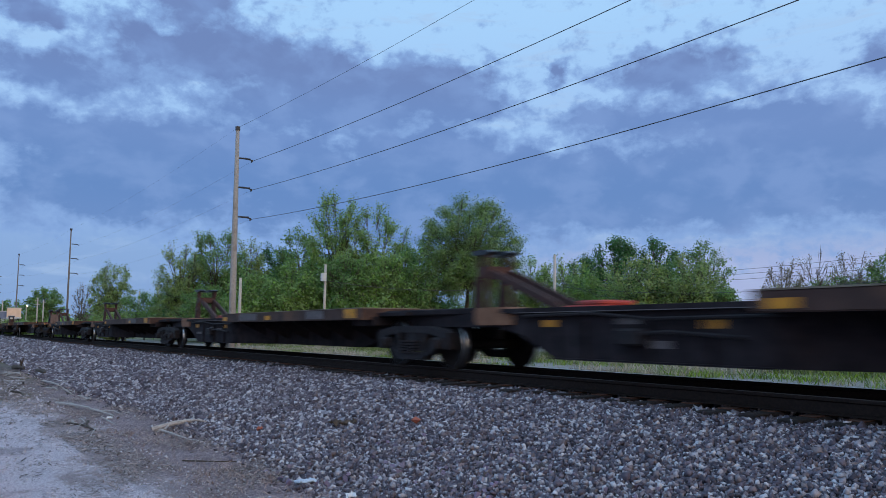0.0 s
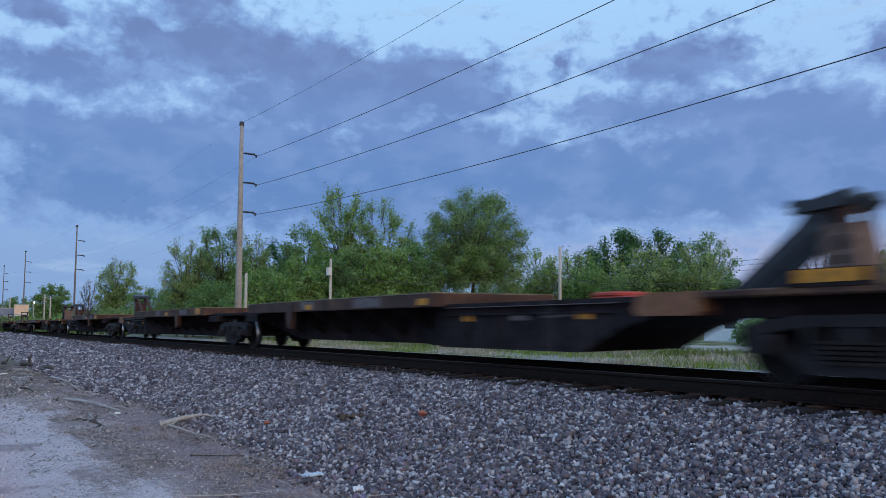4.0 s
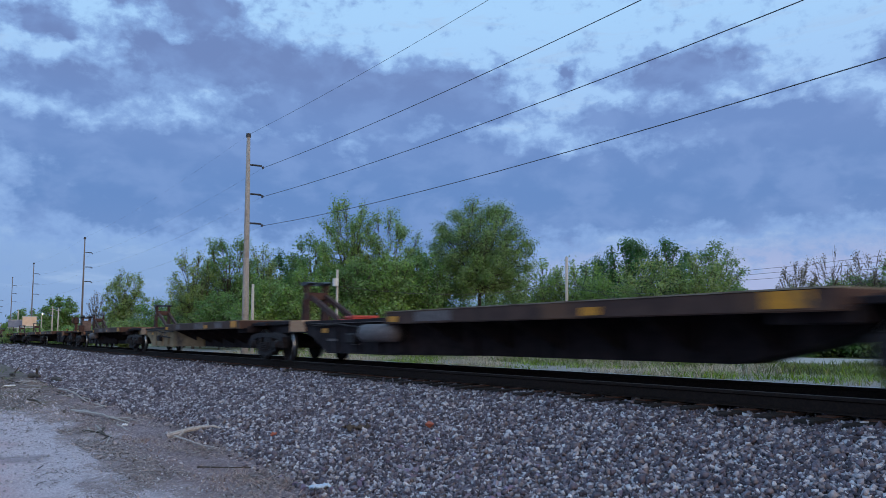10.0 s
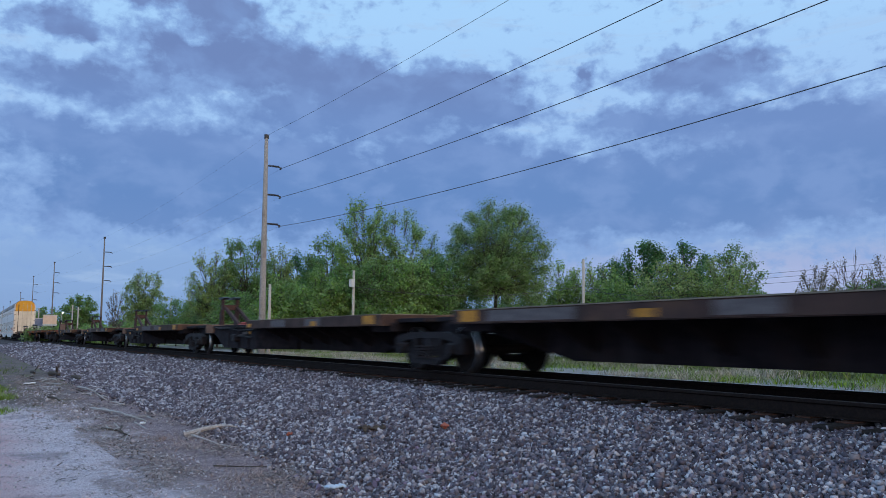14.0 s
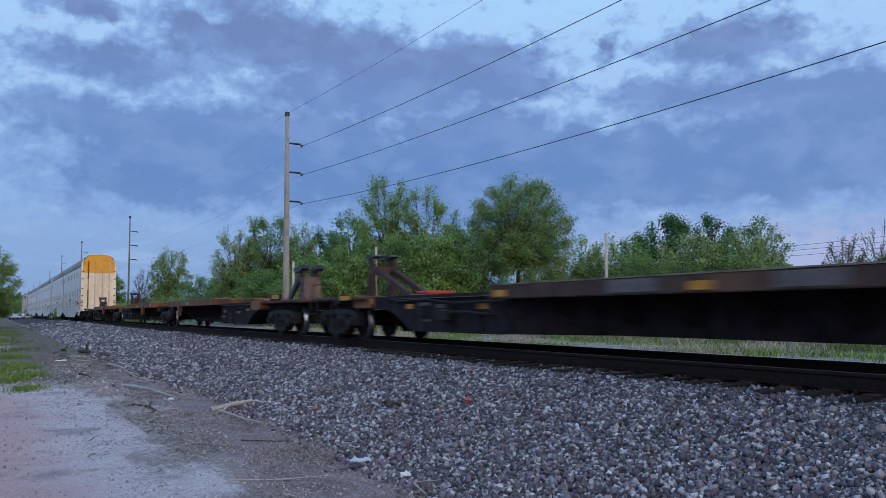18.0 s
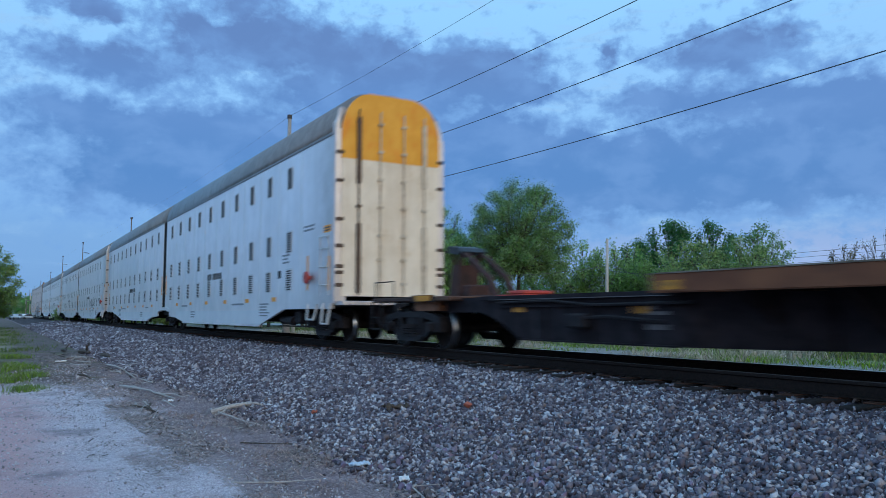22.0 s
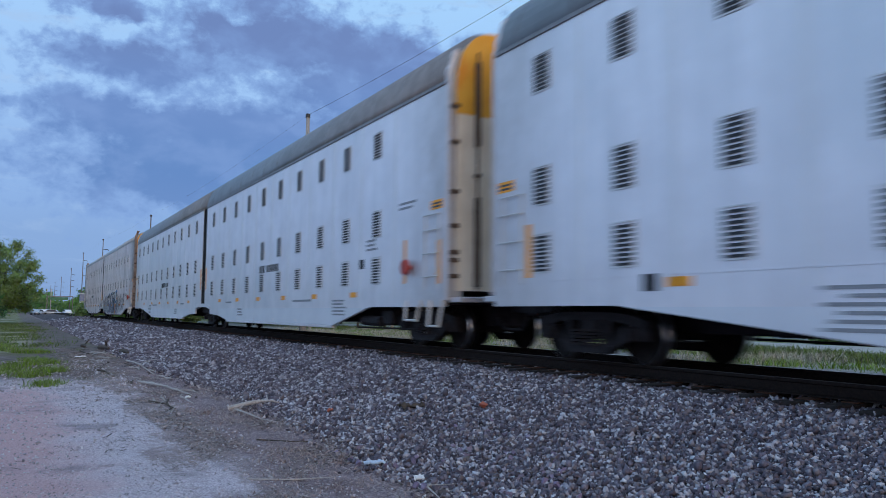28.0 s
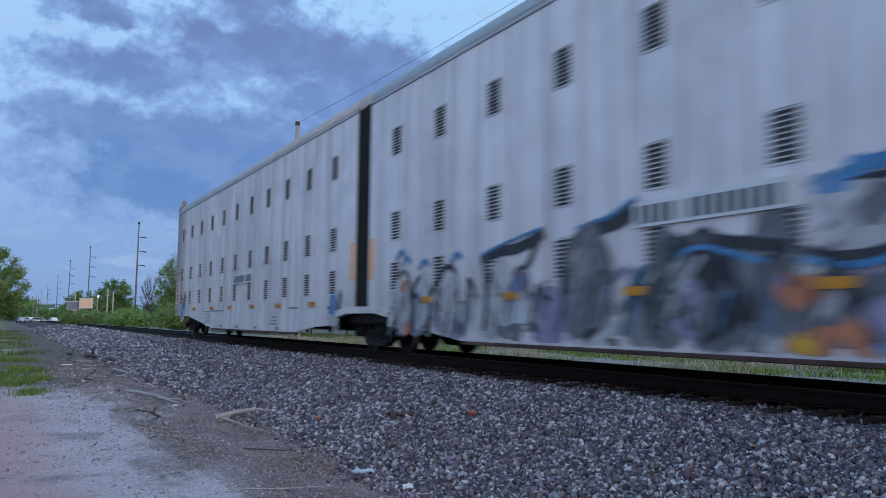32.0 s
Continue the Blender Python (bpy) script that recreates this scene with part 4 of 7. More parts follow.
def tread_plate_mesh(length):
    return box(bmesh.new(), 0.004, length - 0.004, -0.66, 0.66, -0.012, 0.006)


def open_hitch(car, m):
    """A slim stand: a thick and a thin leg, a cross box, two short posts under a thin plate, and a pair of sloping struts."""
    h = part("hitch", shared("hitch_open", lambda: box(bmesh.new(), 0.64, 0.96, -0.30, 0.30, 1.60, 1.80, 0.02), M_HITCH), None, car, "rust-red open trailer hitch stand", m)
    for dy in (0.24, -0.32):
        part("hitch_leg", shared("hitch_leg", lambda: prism(bmesh.new(), [(0.52, 1.0), (0.74, 1.0), (0.74, 1.62), (0.62, 1.62)], "y", 0, 0.08), M_HITCH), None, h, "", pose(0, dy, 0))
        part("hitch_leg", shared("hitch_leg_thin", lambda: prism(bmesh.new(), [(0.92, 1.0), (1.02, 1.0), (0.97, 1.62), (0.89, 1.62)], "y", 0, 0.07), M_HITCH), None, h, "", pose(0, dy, 0))
    part("hitch_base", shared("hitch_base", lambda: box(bmesh.new(), 0.40, 1.30, -0.42, 0.42, 0.98, 1.05, 0.02), M_HITCH), None, h)
    for x in (0.64, 0.88):
        for y in (-0.30, 0.24):
            part("neck", shared("hitch_neck", lambda: box(bmesh.new(), 0, 0.08, 0, 0.06, 1.79, 2.02), M_HITCH), None, h, "", pose(x, y, 0))
    part("hitch_plate", shared("hitch_plate", lambda: hitch_plate_mesh(0.50, 1.08, 2.03), M_HITCH_TOP), None, h, "greasy dark fifth-wheel plate")
    for dy in (0.18, -0.26):
        part("strut", shared("hitch_strut", lambda: prism(bmesh.new(), [(0.95, 1.62), (0.95, 1.75), (1.40, 1.60), (2.66, 1.13), (2.8, 1.0), (2.60, 1.0), (1.38, 1.47)], "y", 0, 0.08), M_HITCH), None, h, "", pose(0, dy, 0))
    return h


def fork_hitch(car, m):
    """The hitch of a leading platform: a pale wedge-shaped plated post, a horned head on two studs and dark struts in front."""
    h = part("hitch", shared("hitch_fork", lambda: prism(bmesh.new(), [(-0.24, 1.0), (0.30, 1.0), (0.20, 1.76), (-0.12, 1.76)], "y", -0.27, 0.27), M_HITCH_PALE), None, car, "dusty brown plated trailer hitch post", m)
    for x, z0, z1 in ((0.0, 1.46, 1.62), (0.03, 1.30, 1.40)):
        part("slot", shared(f"fork_slot{z0}", lambda: box(bmesh.new(), -0.06, 0.06, -0.276, 0.276, z0, z1), M_TRUCK), None, h, "dark slot in the post", pose(x, 0, 0))
    for dy in (0.18, -0.28):
        part("hitch_leg", shared("fork_leg", lambda: prism(bmesh.new(), [(0.16, 1.74), (0.16, 1.92), (0.40, 1.90), (0.54, 1.74), (1.45, 1.04), (1.18, 1.0), (0.36, 1.62)], "y", 0, 0.10), M_HITCH_TOP), None, h, "", pose(0, dy, 0))
        part("stud", shared("fork_stud", lambda: box(bmesh.new(), -0.10, 0.0, 0, 0.10, 1.75, 1.94), M_HITCH), None, h, "", pose(0, dy, 0))
    part("hitch_base", shared("fork_base", lambda: box(bmesh.new(), -0.34, 1.6, -0.42, 0.42, 0.98, 1.05, 0.02), M_HITCH), None, h)
    for dy in (0.13, -0.37):
        part("horn", shared("fork_horn", lambda: prism(bmesh.new(), [(-0.20, 2.02), (-0.14, 2.12), (0.04, 2.08), (0.34, 2.03), (0.52, 2.07), (0.56, 1.98), (0.40, 1.91), (-0.10, 1.93)], "y", 0, 0.24), M_HITCH_TOP), None, h, "greasy dark horn of the fifth-wheel plate", pose(0, dy, 0))
    part("hitch_plate", shared("fork_plate", lambda: prism(bmesh.new(), [(0.14, 1.91), (0.14, 2.0), (0.50, 1.97), (0.54, 1.90)], "y", -0.36, 0.36), M_HITCH_TOP), None, h, "greasy dark fifth-wheel plate")
    return h


def hitch_plate_mesh(x0, x1, z):
    """A thin dished plate whose two sides stand a little higher than its throat."""
    bm = bmesh.new()
    for s in (-1, 1):
        prism(bm, [(x0, z + 0.01), (x0 + 0.06, z + 0.065), (x1 - 0.14, z + 0.06), (x1, z + 0.02), (x1 - 0.10, z - 0.025), (x0 + 0.1, z - 0.03)], "y", *sorted((s * 0.10, s * 0.34)))
    prism(bm, [(x0, z + 0.0), (x0 + 0.06, z + 0.045), (x1 - 0.4, z + 0.045), (x1 - 0.3, z - 0.03), (x0 + 0.1, z - 0.03)], "y", -0.11, 0.11)
    return bm


def frame_hitch(car, m):
    """A leaning dark post, a tilted plate held clear of it on two studs, a long thin strut on each side and a low block."""
    h = part("hitch", shared("hitch_frame", lambda: prism(bmesh.new(), [(0.98, 1.0), (1.36, 1.0), (1.44, 1.70), (1.12, 1.72)], "y", -0.24, 0.24), M_HITCH), None, car, "rust-brown trailer hitch post", m)
    for dy in (0.16, -0.26):
        part("strut", shared("frame_strut", lambda: prism(bmesh.new(), [(1.38, 1.95), (1.42, 2.01), (1.75, 1.90), (2.52, 1.44), (2.80, 1.05), (2.62, 1.0), (2.42, 1.38), (1.70, 1.83)], "y", 0, 0.08), M_HITCH), None, h, "", pose(0, dy, 0))
        part("stud", shared("frame_stud", lambda: prism(bmesh.new(), [(1.14, 1.70), (1.20, 1.70), (1.18, 1.95), (1.12, 1.95)], "y", 0, 0.08), M_HITCH), None, h, "", pose(0, dy, 0))
        part("stud", shared("frame_stud_rear", lambda: prism(bmesh.new(), [(1.36, 1.68), (1.44, 1.68), (1.50, 1.98), (1.42, 1.98)], "y", 0, 0.08), M_HITCH), None, h, "", pose(0, dy, 0))
    part("hitch_base", shared("frame_base", lambda: box(bmesh.new(), 0.90, 2.95, -0.32, 0.32, 0.98, 1.06, 0.02), M_HITCH), None, h)
    part("latch_block", shared("frame_block", lambda: box(bmesh.new(), 1.66, 1.92, -0.30, 0.30, 1.04, 1.28, 0.03), M_HITCH), None, h)
    part("hitch_plate", shared("frame_plate", lambda: prism(bmesh.new(), [(1.04, 2.07), (1.09, 2.12), (1.48, 2.06), (1.60, 1.97), (1.54, 1.91), (1.08, 1.96)], "y", -0.31, 0.31), M_HITCH_TOP), None, h, "greasy dark tilted fifth-wheel plate")
    return h


def end_cap_mesh():
    """The squared shroud over one side of the beam's end, built on the -y side."""
    return prism(bmesh.new(), [(1.64, 0.80), (1.64, 0.98), (1.70, 1.03), (2.42, 1.03), (2.54, 0.98), (2.62, 0.84), (2.57, 0.75), (1.70, 0.75)], "y", 0.80, 1.27)


def spine_unit(car, x, turn, span, style, beam, cap, seed, tank=False, end=False, edge=M_DECK_EDGE, shift=(0.0, 0.0), brake=""):
    """One platform: its hitch truck at x, running towards +x (turn 0) or -x (turn 180)."""
    r = random.Random(seed)
    st = STYLE[style]
    m = pose(x, 0, 0, 0, 0, turn)
    key = f"{style}{span:.1f}"
    x1 = span - st["deck_end"]
    part("spine_beam", shared("beam" + key + beam.name, lambda: spine_mesh(span, style), beam), None, car, "steel box beam in " + beam.name.replace("_", " "), m)
    for s in (-1, 1):
        y0, y1 = sorted((s * 1.10, s * 1.13))
        part("top_flange", shared(f"flange{s}", lambda: box(bmesh.new(), 2.7, 7.2, y0, y1, 0.925, 0.998, 0.004), M_SPINE), None, car, "", m)
        part("worn_edge", shared(f"worn_edge{s}", lambda: box(bmesh.new(), 3.0, 7.1, *sorted((s * 1.13, s * 1.136)), 0.925, 0.936), M_PLACARD), None, car, "bare worn edge of the flange", m)
        for k in range(3):
            dx, wz = r.uniform(3.6, 6.6), r.uniform(0.04, 0.11)
            zz = r.uniform(0.42, 0.78)
            part("stencil_patch", box(bmesh.new(), dx, dx + r.uniform(0.25, 0.6), *sorted((s * 1.0503, s * (1.0545 + 0.001 * k))), zz, zz + wz), M_PLACARD, car, "grey faded stencil patch", m)
    # black on every car, whatever the beam's paint: the deck's deep shade as colour
    part("centre_beam", shared("narrow" + key, lambda: narrow_spine_mesh(span), M_SPINE), None, car, "narrow black beam under the deck", m)
    deck = part("deck", shared("deck" + key + edge.name, lambda: deck_mesh(st["deck0"], x1, st["z0"], st["z1"]), edge), None, car, "rusty brown deck edge beams", m)
    step = (x1 - st["deck0"]) / 7
    plate = shared("plate" + key, lambda: tread_plate_mesh(step), M_DECK_TOP)
    for k in range(7):
        for s in (-1, 1):
            part("deck_plate", plate, None, deck, "dusty steel tread plate", pose(st["deck0"] + step * k, s * 0.76, st["z1"]))
    # gussets get the same black in place of shade under the deck
    gusset = shared("gusset" + style, lambda: bracket_mesh(st["z0"], st["z1"]), M_SPINE)
    for k in range(1, 7):
        for turn2 in (0, 180):
            part("gusset", gusset, None, deck, "", pose(st["deck0"] + (x1 - st["deck0"]) * k / 7, 0, 0, 0, 0, turn2))
    # amber reflectors and stencilled patches along the deck's edge
    sz = st["z1"] - st["z0"] - 0.05
    for s in (-1, 1):
        at = [st["deck0"] + 0.15, (st["deck0"] + x1) / 2 + r.uniform(-1, 1), x1 - 0.75]
        for k, dx in enumerate(at):
            w = 0.5 if k == 2 else 0.34
            if style == "boxy" and k != 1 and r.random() < 0.6:
                continue
            hh = sz if k == 2 else sz * 0.6
            bm = box(bmesh.new(), dx, dx + w, *sorted((s * 1.411, s * 1.418)), st["z0"] + 0.03, st["z0"] + 0.03 + hh)
            part("reflector", bm, M_AMBER_OLD, deck, "grimy amber reflective patch")
        for k in range(3):
            dx = r.uniform(st["deck0"] + 1, x1 - 2.2)
            bm = box(bmesh.new(), dx, dx + r.uniform(0.5, 1.3), *sorted((s * (1.4092 - 0.002 * k), s * (1.4125 + 0.0015 * k))), st["z0"] + 0.03, st["z1"] - 0.03)
            part("stencil_patch", bm, M_PLACARD, deck, "grey faded stencil patch")
        for dx, zz in ((3.55, 0.72), (6.3, 0.70)):
            if r.random() < 0.8:
                bm = box(bmesh.new(), dx, dx + 0.3, *sorted((s * 1.051, s * 1.058)), zz, zz + 0.10)
                part("reflector", bm, M_AMBER_OLD, car, "grimy amber reflective patch", m)
    if style == "boxy":
        for s in (-1, 1):
            part("stake", shared("stake" + edge.name, lambda: stake_mesh(span), edge), None, car, "rusty folding bracket under the deck", m @ pose(0, s * 1.37, 0))
    # where this platform's hitch and shrouds stand on the beam
    hitch_dx, cap_dx = (0.5, 0.0) if turn else ((-0.55, -0.75) if style == "open" else (-0.9, -1.5)) if end else shift
    (fork_hitch if turn else open_hitch if style == "open" else frame_hitch)(car, m @ pose(hitch_dx, 0, 0))
    for dy in (0.0, -1.89):
        part("end_cap", shared("cap" + cap.name, end_cap_mesh, cap), None, car, "tan rusty end shroud", m @ pose(cap_dx, dy, 0))
    part("hitch_stop", shared("red_box", lambda: box(box(bmesh.new(), 2.95, 3.75, -0.34, 0.34, 0.985, 1.05, 0.015), 3.25, 3.75, -0.34, 0.34, 1.05, 1.12, 0.02), M_RED), None, car, "bright red hitch stop", m @ pose(hitch_dx, 0, 0))
    # brake gear on the side of the beam
    bm = bmesh.new()
    tube(bm, [(3.2, -1.13, 0.88), (4.6, -1.13, 0.90), (5.6, -1.14, 0.82), (7.4, -1.14, 0.84)], 0.022, 6)
    tube(bm, [(5.2, -1.13, 0.62), (5.9, -1.16, 0.66), (6.9, -1.13, 0.60)], 0.025, 6)
    box(bm, 5.1, 5.5, -1.22, -1.05, 0.48, 0.70, 0.03)
    part("brake_pipe", shared("brake_pipe", lambda: bm, M_TRUCK), None, car, "", m) if "brake_pipe" not in CACHE else (bm.free(), part("brake_pipe", CACHE["brake_pipe"], None, car, "", m))
    if tank:
        part("air_tank", shared("air_tank", lambda: tube(bmesh.new(), [(6.0, -1.24, 0.70), (6.08, -1.24, 0.70), (7.35, -1.24, 0.70), (7.43, -1.24, 0.70)], [0.08, 0.18, 0.18, 0.08], 14), M_PLACARD, True), None, car,
             "grey cylindrical air tank", m)
    # the low tongue that reaches over the far truck
    part("tongue", shared("tongue" + key, lambda: box(box(bmesh.new(), span - 2.3, span - 0.25, -1.05, 1.05, 0.93, 1.01, 0.01), span - 2.2, span - 1.3, -1.18, 1.18, 0.74, 0.93, 0.02), M_SPINE), None, car, "", m)
    if end:
        # end platform with a grab bar, running board and the coupler
        bm = box(bmesh.new(), -1.55, 1.8, -1.25, 1.25, 0.94, 1.03, 0.02)
        part("end_platform", bm, M_DECK_EDGE, car, "rusty end platform", m)
        bm = bmesh.new()
        tube(bm, [(-1.5, -1.2, 1.0), (-1.5, -1.2, 1.38), (-0.6, -1.2, 1.38), (-0.6, -1.2, 1.0)], 0.013, 6)
        part("grab_bar", bm, M_TRUCK, car, "", m)
        bm = bmesh.new()
        for z in (0.35, 0.60):
            box(bm, -1.5, -1.0, -1.32, -1.24, z, z + 0.03)
        box(bm, -1.5, -1.46, -1.3, -1.26, 0.35, 0.95)
        box(bm, -1.04, -1.0, -1.3, -1.26, 0.35, 0.95)
        part("step", bm, M_TRUCK, car, "", m)
        if turn:
            part("reflector", box(bmesh.new(), -0.25, 0.45, 1.262, 1.272, 1.06, 1.19), M_AMBER_OLD, car, "amber reflective bar", m)
            part("side_plate", box(bmesh.new(), -0.35, 0.6, 1.22, 1.262, 1.02, 1.20), M_SPINE, car, "", m)
        else:
            part("reflector", box(bmesh.new(), 0.45, 1.10, -1.272, -1.262, 0.94, 1.05), M_AMBER_OLD, car, "amber reflective bar", m)
            part("side_plate", box(bmesh.new(), 0.3, 1.2, -1.262, -1.22, 0.92, 1.06), M_SPINE, car, "", m)
        if turn and "high" in brake:
            # the hand brake stands high on the leading end, over a boxed foot
            stand = part("brake_stand", box(box(bmesh.new(), -0.88, -0.50, -0.98, -0.66, 1.52, 1.95, 0.05), -0.80, -0.66, -0.92, -0.74, 1.03, 1.52), M_HITCH, car, "rusty brown hand brake housing on a post", m @ pose(0, 1.64, 0))
            part("brake_wheel", lathe(bmesh.new(), [(-0.02, 0.20), (-0.02, 0.25), (0.02, 0.25), (0.02, 0.20)], 18, 0.0, False), M_ROD, stand, "rusty hand brake wheel", pose(-0.69, -0.58, 1.80))
            part("foot_box", box(bmesh.new(), -1.0, -0.35, -1.20, -0.55, 0.62, 0.95, 0.03), M_HITCH, stand)
        if not turn and "low" in brake:
            part("brake_housing", box(bmesh.new(), -1.55, -1.18, -0.95, -0.60, 1.03, 1.40, 0.05), M_HITCH, car, "rusty brown brake housing", m)
        part("coupler", shared("coupler", coupler_mesh, M_TRUCK), None, car, "", m @ pose(-1.15, 0, 0, 0, 0, 180))
    else:
        part("bearing_cover", shared("bearing_cover", lambda: box(bmesh.new(), -1.2, 1.75, -0.95, 0.95, 0.93, 1.04, 0.02), M_SPINE), None, car, "", m)


def stake_mesh(span):
    return prism(bmesh.new(), [(13.0, 1.17), (13.45, 1.17), (13.36, 0.62), (13.16, 0.55)], "y", -0.07, 0.07)


def spine_car(label, trucks, style, beams, caps, seed, tanks=(), edge=M_DECK_EDGE, shift=(0.0, 0.0), brake=""):
    """trucks: places from the front end back, at the reference time. The front platform faces the other way."""
    mid = (trucks[0] + trucks[-1]) / 2
    car = tagged(empty("spine_car"), label, "flat wagon", group="spine cars of the train")
    loc = [q - mid for q in trucks]
    for i in range(len(loc) - 1):
        span = loc[i] - loc[i + 1]
        kw = dict(style=style, beam=beams[i % len(beams)], cap=caps[i % len(caps)], seed=seed + i, tank=i in tanks, edge=edge, shift=shift, brake=brake)
        if i == 0:
            spine_unit(car, loc[0], 180, span, end=True, **kw)
        else:
            spine_unit(car, loc[i + 1], 0, span, end=i == len(loc) - 2, **kw)
    for x in loc:
        truck_under(car, x, SPINNING)
    CARS.append((car, mid))
    return car


CARS = []
spine_car("grimy black five-platform articulated spine car with rusty decks, empty", (441.7, 425.3, 408.1, 391.05, 373.9, 357.9), "open", (M_SPINE, M_SPINE, M_SPINE), (M_CAP,), 10, shift=(0.3, 0.3))
spine_car("grimy black three-platform articulated spine car with plated hitches, empty", (353.85, 335.6, 317.3, 299.5), "boxy", (M_SPINE,), (M_CAP,), 20, shift=(-0.15, 0.15))
spine_car("maroon and tan five-platform articulated spine car with rusty decks, empty", (295.3, 278.9, 261.8, 244.4, 227.25, 210.9), "open",
          (M_SPINE, M_SPINE_MAROON, M_SPINE, M_SPINE_TAN, M_SPINE), (M_CAP, M_CAP_PALE, M_CAP_PALE, M_CAP_PALE, M_CAP), 30, (2, 4), brake="low")
spine_car("dark grey five-platform articulated spine car with rusty decks, empty", (206.75, 189.85, 172.7, 155.8, 138.8, 122.2), "open", (M_SPINE, M_SPINE, M_SPINE, M_SPINE, M_SPINE), (M_CAP,), 40, (0,), brake="high")
spine_car("dark three-platform articulated spine car with orange-rust decks, empty", (117.8, 99.95, 81.5, 63.8), "boxy", (M_SPINE,), (M_CAP,), 50, (), M_DECK_RUST, (-0.15, 0.15))


# ---- enclosed auto carriers: two units on a shared middle truck ----
RACK_L = 44.3
HALF_W = 1.53


def rack_side_mesh(eave, s0, s1):
    """One side of one unit, from the middle gap (x 0.37) to the coupler end (x 21.28); its foot climbs from s0 to s1."""
    bm = bmesh.new()
    prism(bm, [(0.37, 0.97), (0.76, 0.97), (1.41, 0.90), (1.42, 0.58), (2.88, 0.53), (4.4, 0.36), (s0, 0.36), (s1, 0.82), (21.28, 0.82), (21.28, eave), (0.37, eave)], "y", -HALF_W, -HALF_W + 0.06)
    return bm


def rack_sill_mesh(s0):
    bm = bmesh.new()
    box(bm, 4.4, s0, -HALF_W - 0.02, -HALF_W + 0.1, 0.30, 0.355, 0.01)
    for x in (6.0, 8.2, 10.4, 12.6):
        box(bm, x - 0.09, x + 0.09, -HALF_W - 0.012, -HALF_W + 0.02, 0.40, 0.50, 0.01)
    return bm


def rack_roof_mesh(eave, x0, x1):
    out = [(HALF_W, eave)]
    top, flat = 6.26, 0.62
    n = 9
    for i in range(1, n + 1):
        a = math.pi / 2 * i / n
        out.append((flat + (HALF_W - flat) * math.cos(a), eave + (top - 0.05 - eave) * math.sin(a)))
    out.append((0.0, top))
    full = out + [(-y, z) for y, z in out[-2::-1]]
    bm = bmesh.new()
    ring_a = [bm.verts.new((x0, y, z)) for y, z in full]
    ring_b = [bm.verts.new((x1, y, z)) for y, z in full]
    for i in range(len(full) - 1):
        bm.faces.new((ring_a[i], ring_a[i + 1], ring_b[i + 1], ring_b[i]))
    bm.faces.new(ring_a)
    bm.faces.new(ring_b[::-1])
    bm.faces.new((ring_a[0], ring_b[0], ring_b[-1], ring_a[-1]))
    return bm


def louvre_mesh():
    """Nine pressed lips of a panel; dark bars under them imitate the open slots."""
    bm = bmesh.new()
    n = 9
    for i in range(n):
        z = -0.285 + 0.57 * i / n
        prism(bm, [(-0.006, z), (-0.010, z + 0.036), (0.0, z + 0.040), (0.0, z)], "x", -0.19, 0.19)
    return bm


# solid near-black bars, painted shade in place of nine openings
def louvre_slot_shade():
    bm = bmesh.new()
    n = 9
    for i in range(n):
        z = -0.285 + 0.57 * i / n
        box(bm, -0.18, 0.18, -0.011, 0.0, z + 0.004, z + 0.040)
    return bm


def end_wall_mesh(eave):
    bm = bmesh.new()
    out = [(-1.36, 1.12), (1.36, 1.12), (1.36, eave)]
    for i in range(1, 9):
        a = math.pi / 2 * i / 8
        out.append((0.55 + 0.81 * math.cos(a), eave + (6.19 - eave) * math.sin(a)))
    full = out + [(-y, z) for y, z in out[:1:-1]]
    prism(bm, full, "x", 21.32, 21.42)
    return bm


def end_top_mesh(eave):
    bm = bmesh.new()
    z0 = 4.5
    out = [(1.365, z0), (1.365, eave)]
    for i in range(1, 9):
        a = math.pi / 2 * i / 8
        out.append((0.55 + 0.815 * math.cos(a), eave + (6.196 - eave) * math.sin(a)))
    full = out + [(-y, z) for y, z in out[::-1]]
    prism(bm, full, "x", 21.40, 21.424)
    return bm


def spray_blob(bm, cx, cz, rx, rz, y, seed, n=26):
    r = random.Random(seed)
    ph = [r.uniform(0, 6.28) for _ in range(4)]
    pts = []
    for i in range(n):
        a = 2 * math.pi * i / n
        k = 1 + 0.22 * math.sin(2 * a + ph[0]) + 0.16 * math.sin(3 * a + ph[1]) + 0.10 * math.sin(5 * a + ph[2])
        pts.append((cx + rx * k * math.cos(a), max(0.40, cz + rz * k * math.sin(a))))
    prism(bm, pts, "y", y - 0.002, y)
    return bm


def spray_stroke(bm, pts, w, y):
    """A flat sprayed line of width w through pts (x, z)."""
    L = []
    R = []
    for i, (px, pz) in enumerate(pts):
        ax, az = pts[max(i - 1, 0)]
        cx, cz = pts[min(i + 1, len(pts) - 1)]
        d = math.hypot(cx - ax, cz - az) or 1
        nx, nz = -(cz - az) / d * w / 2, (cx - ax) / d * w / 2
        L.append(bm.verts.new((px + nx, y, pz + nz)))
        R.append(bm.verts.new((px - nx, y, pz - nz)))
    for i in range(len(pts) - 1):
        bm.faces.new((L[i], L[i + 1], R[i + 1], R[i]))
    return bm


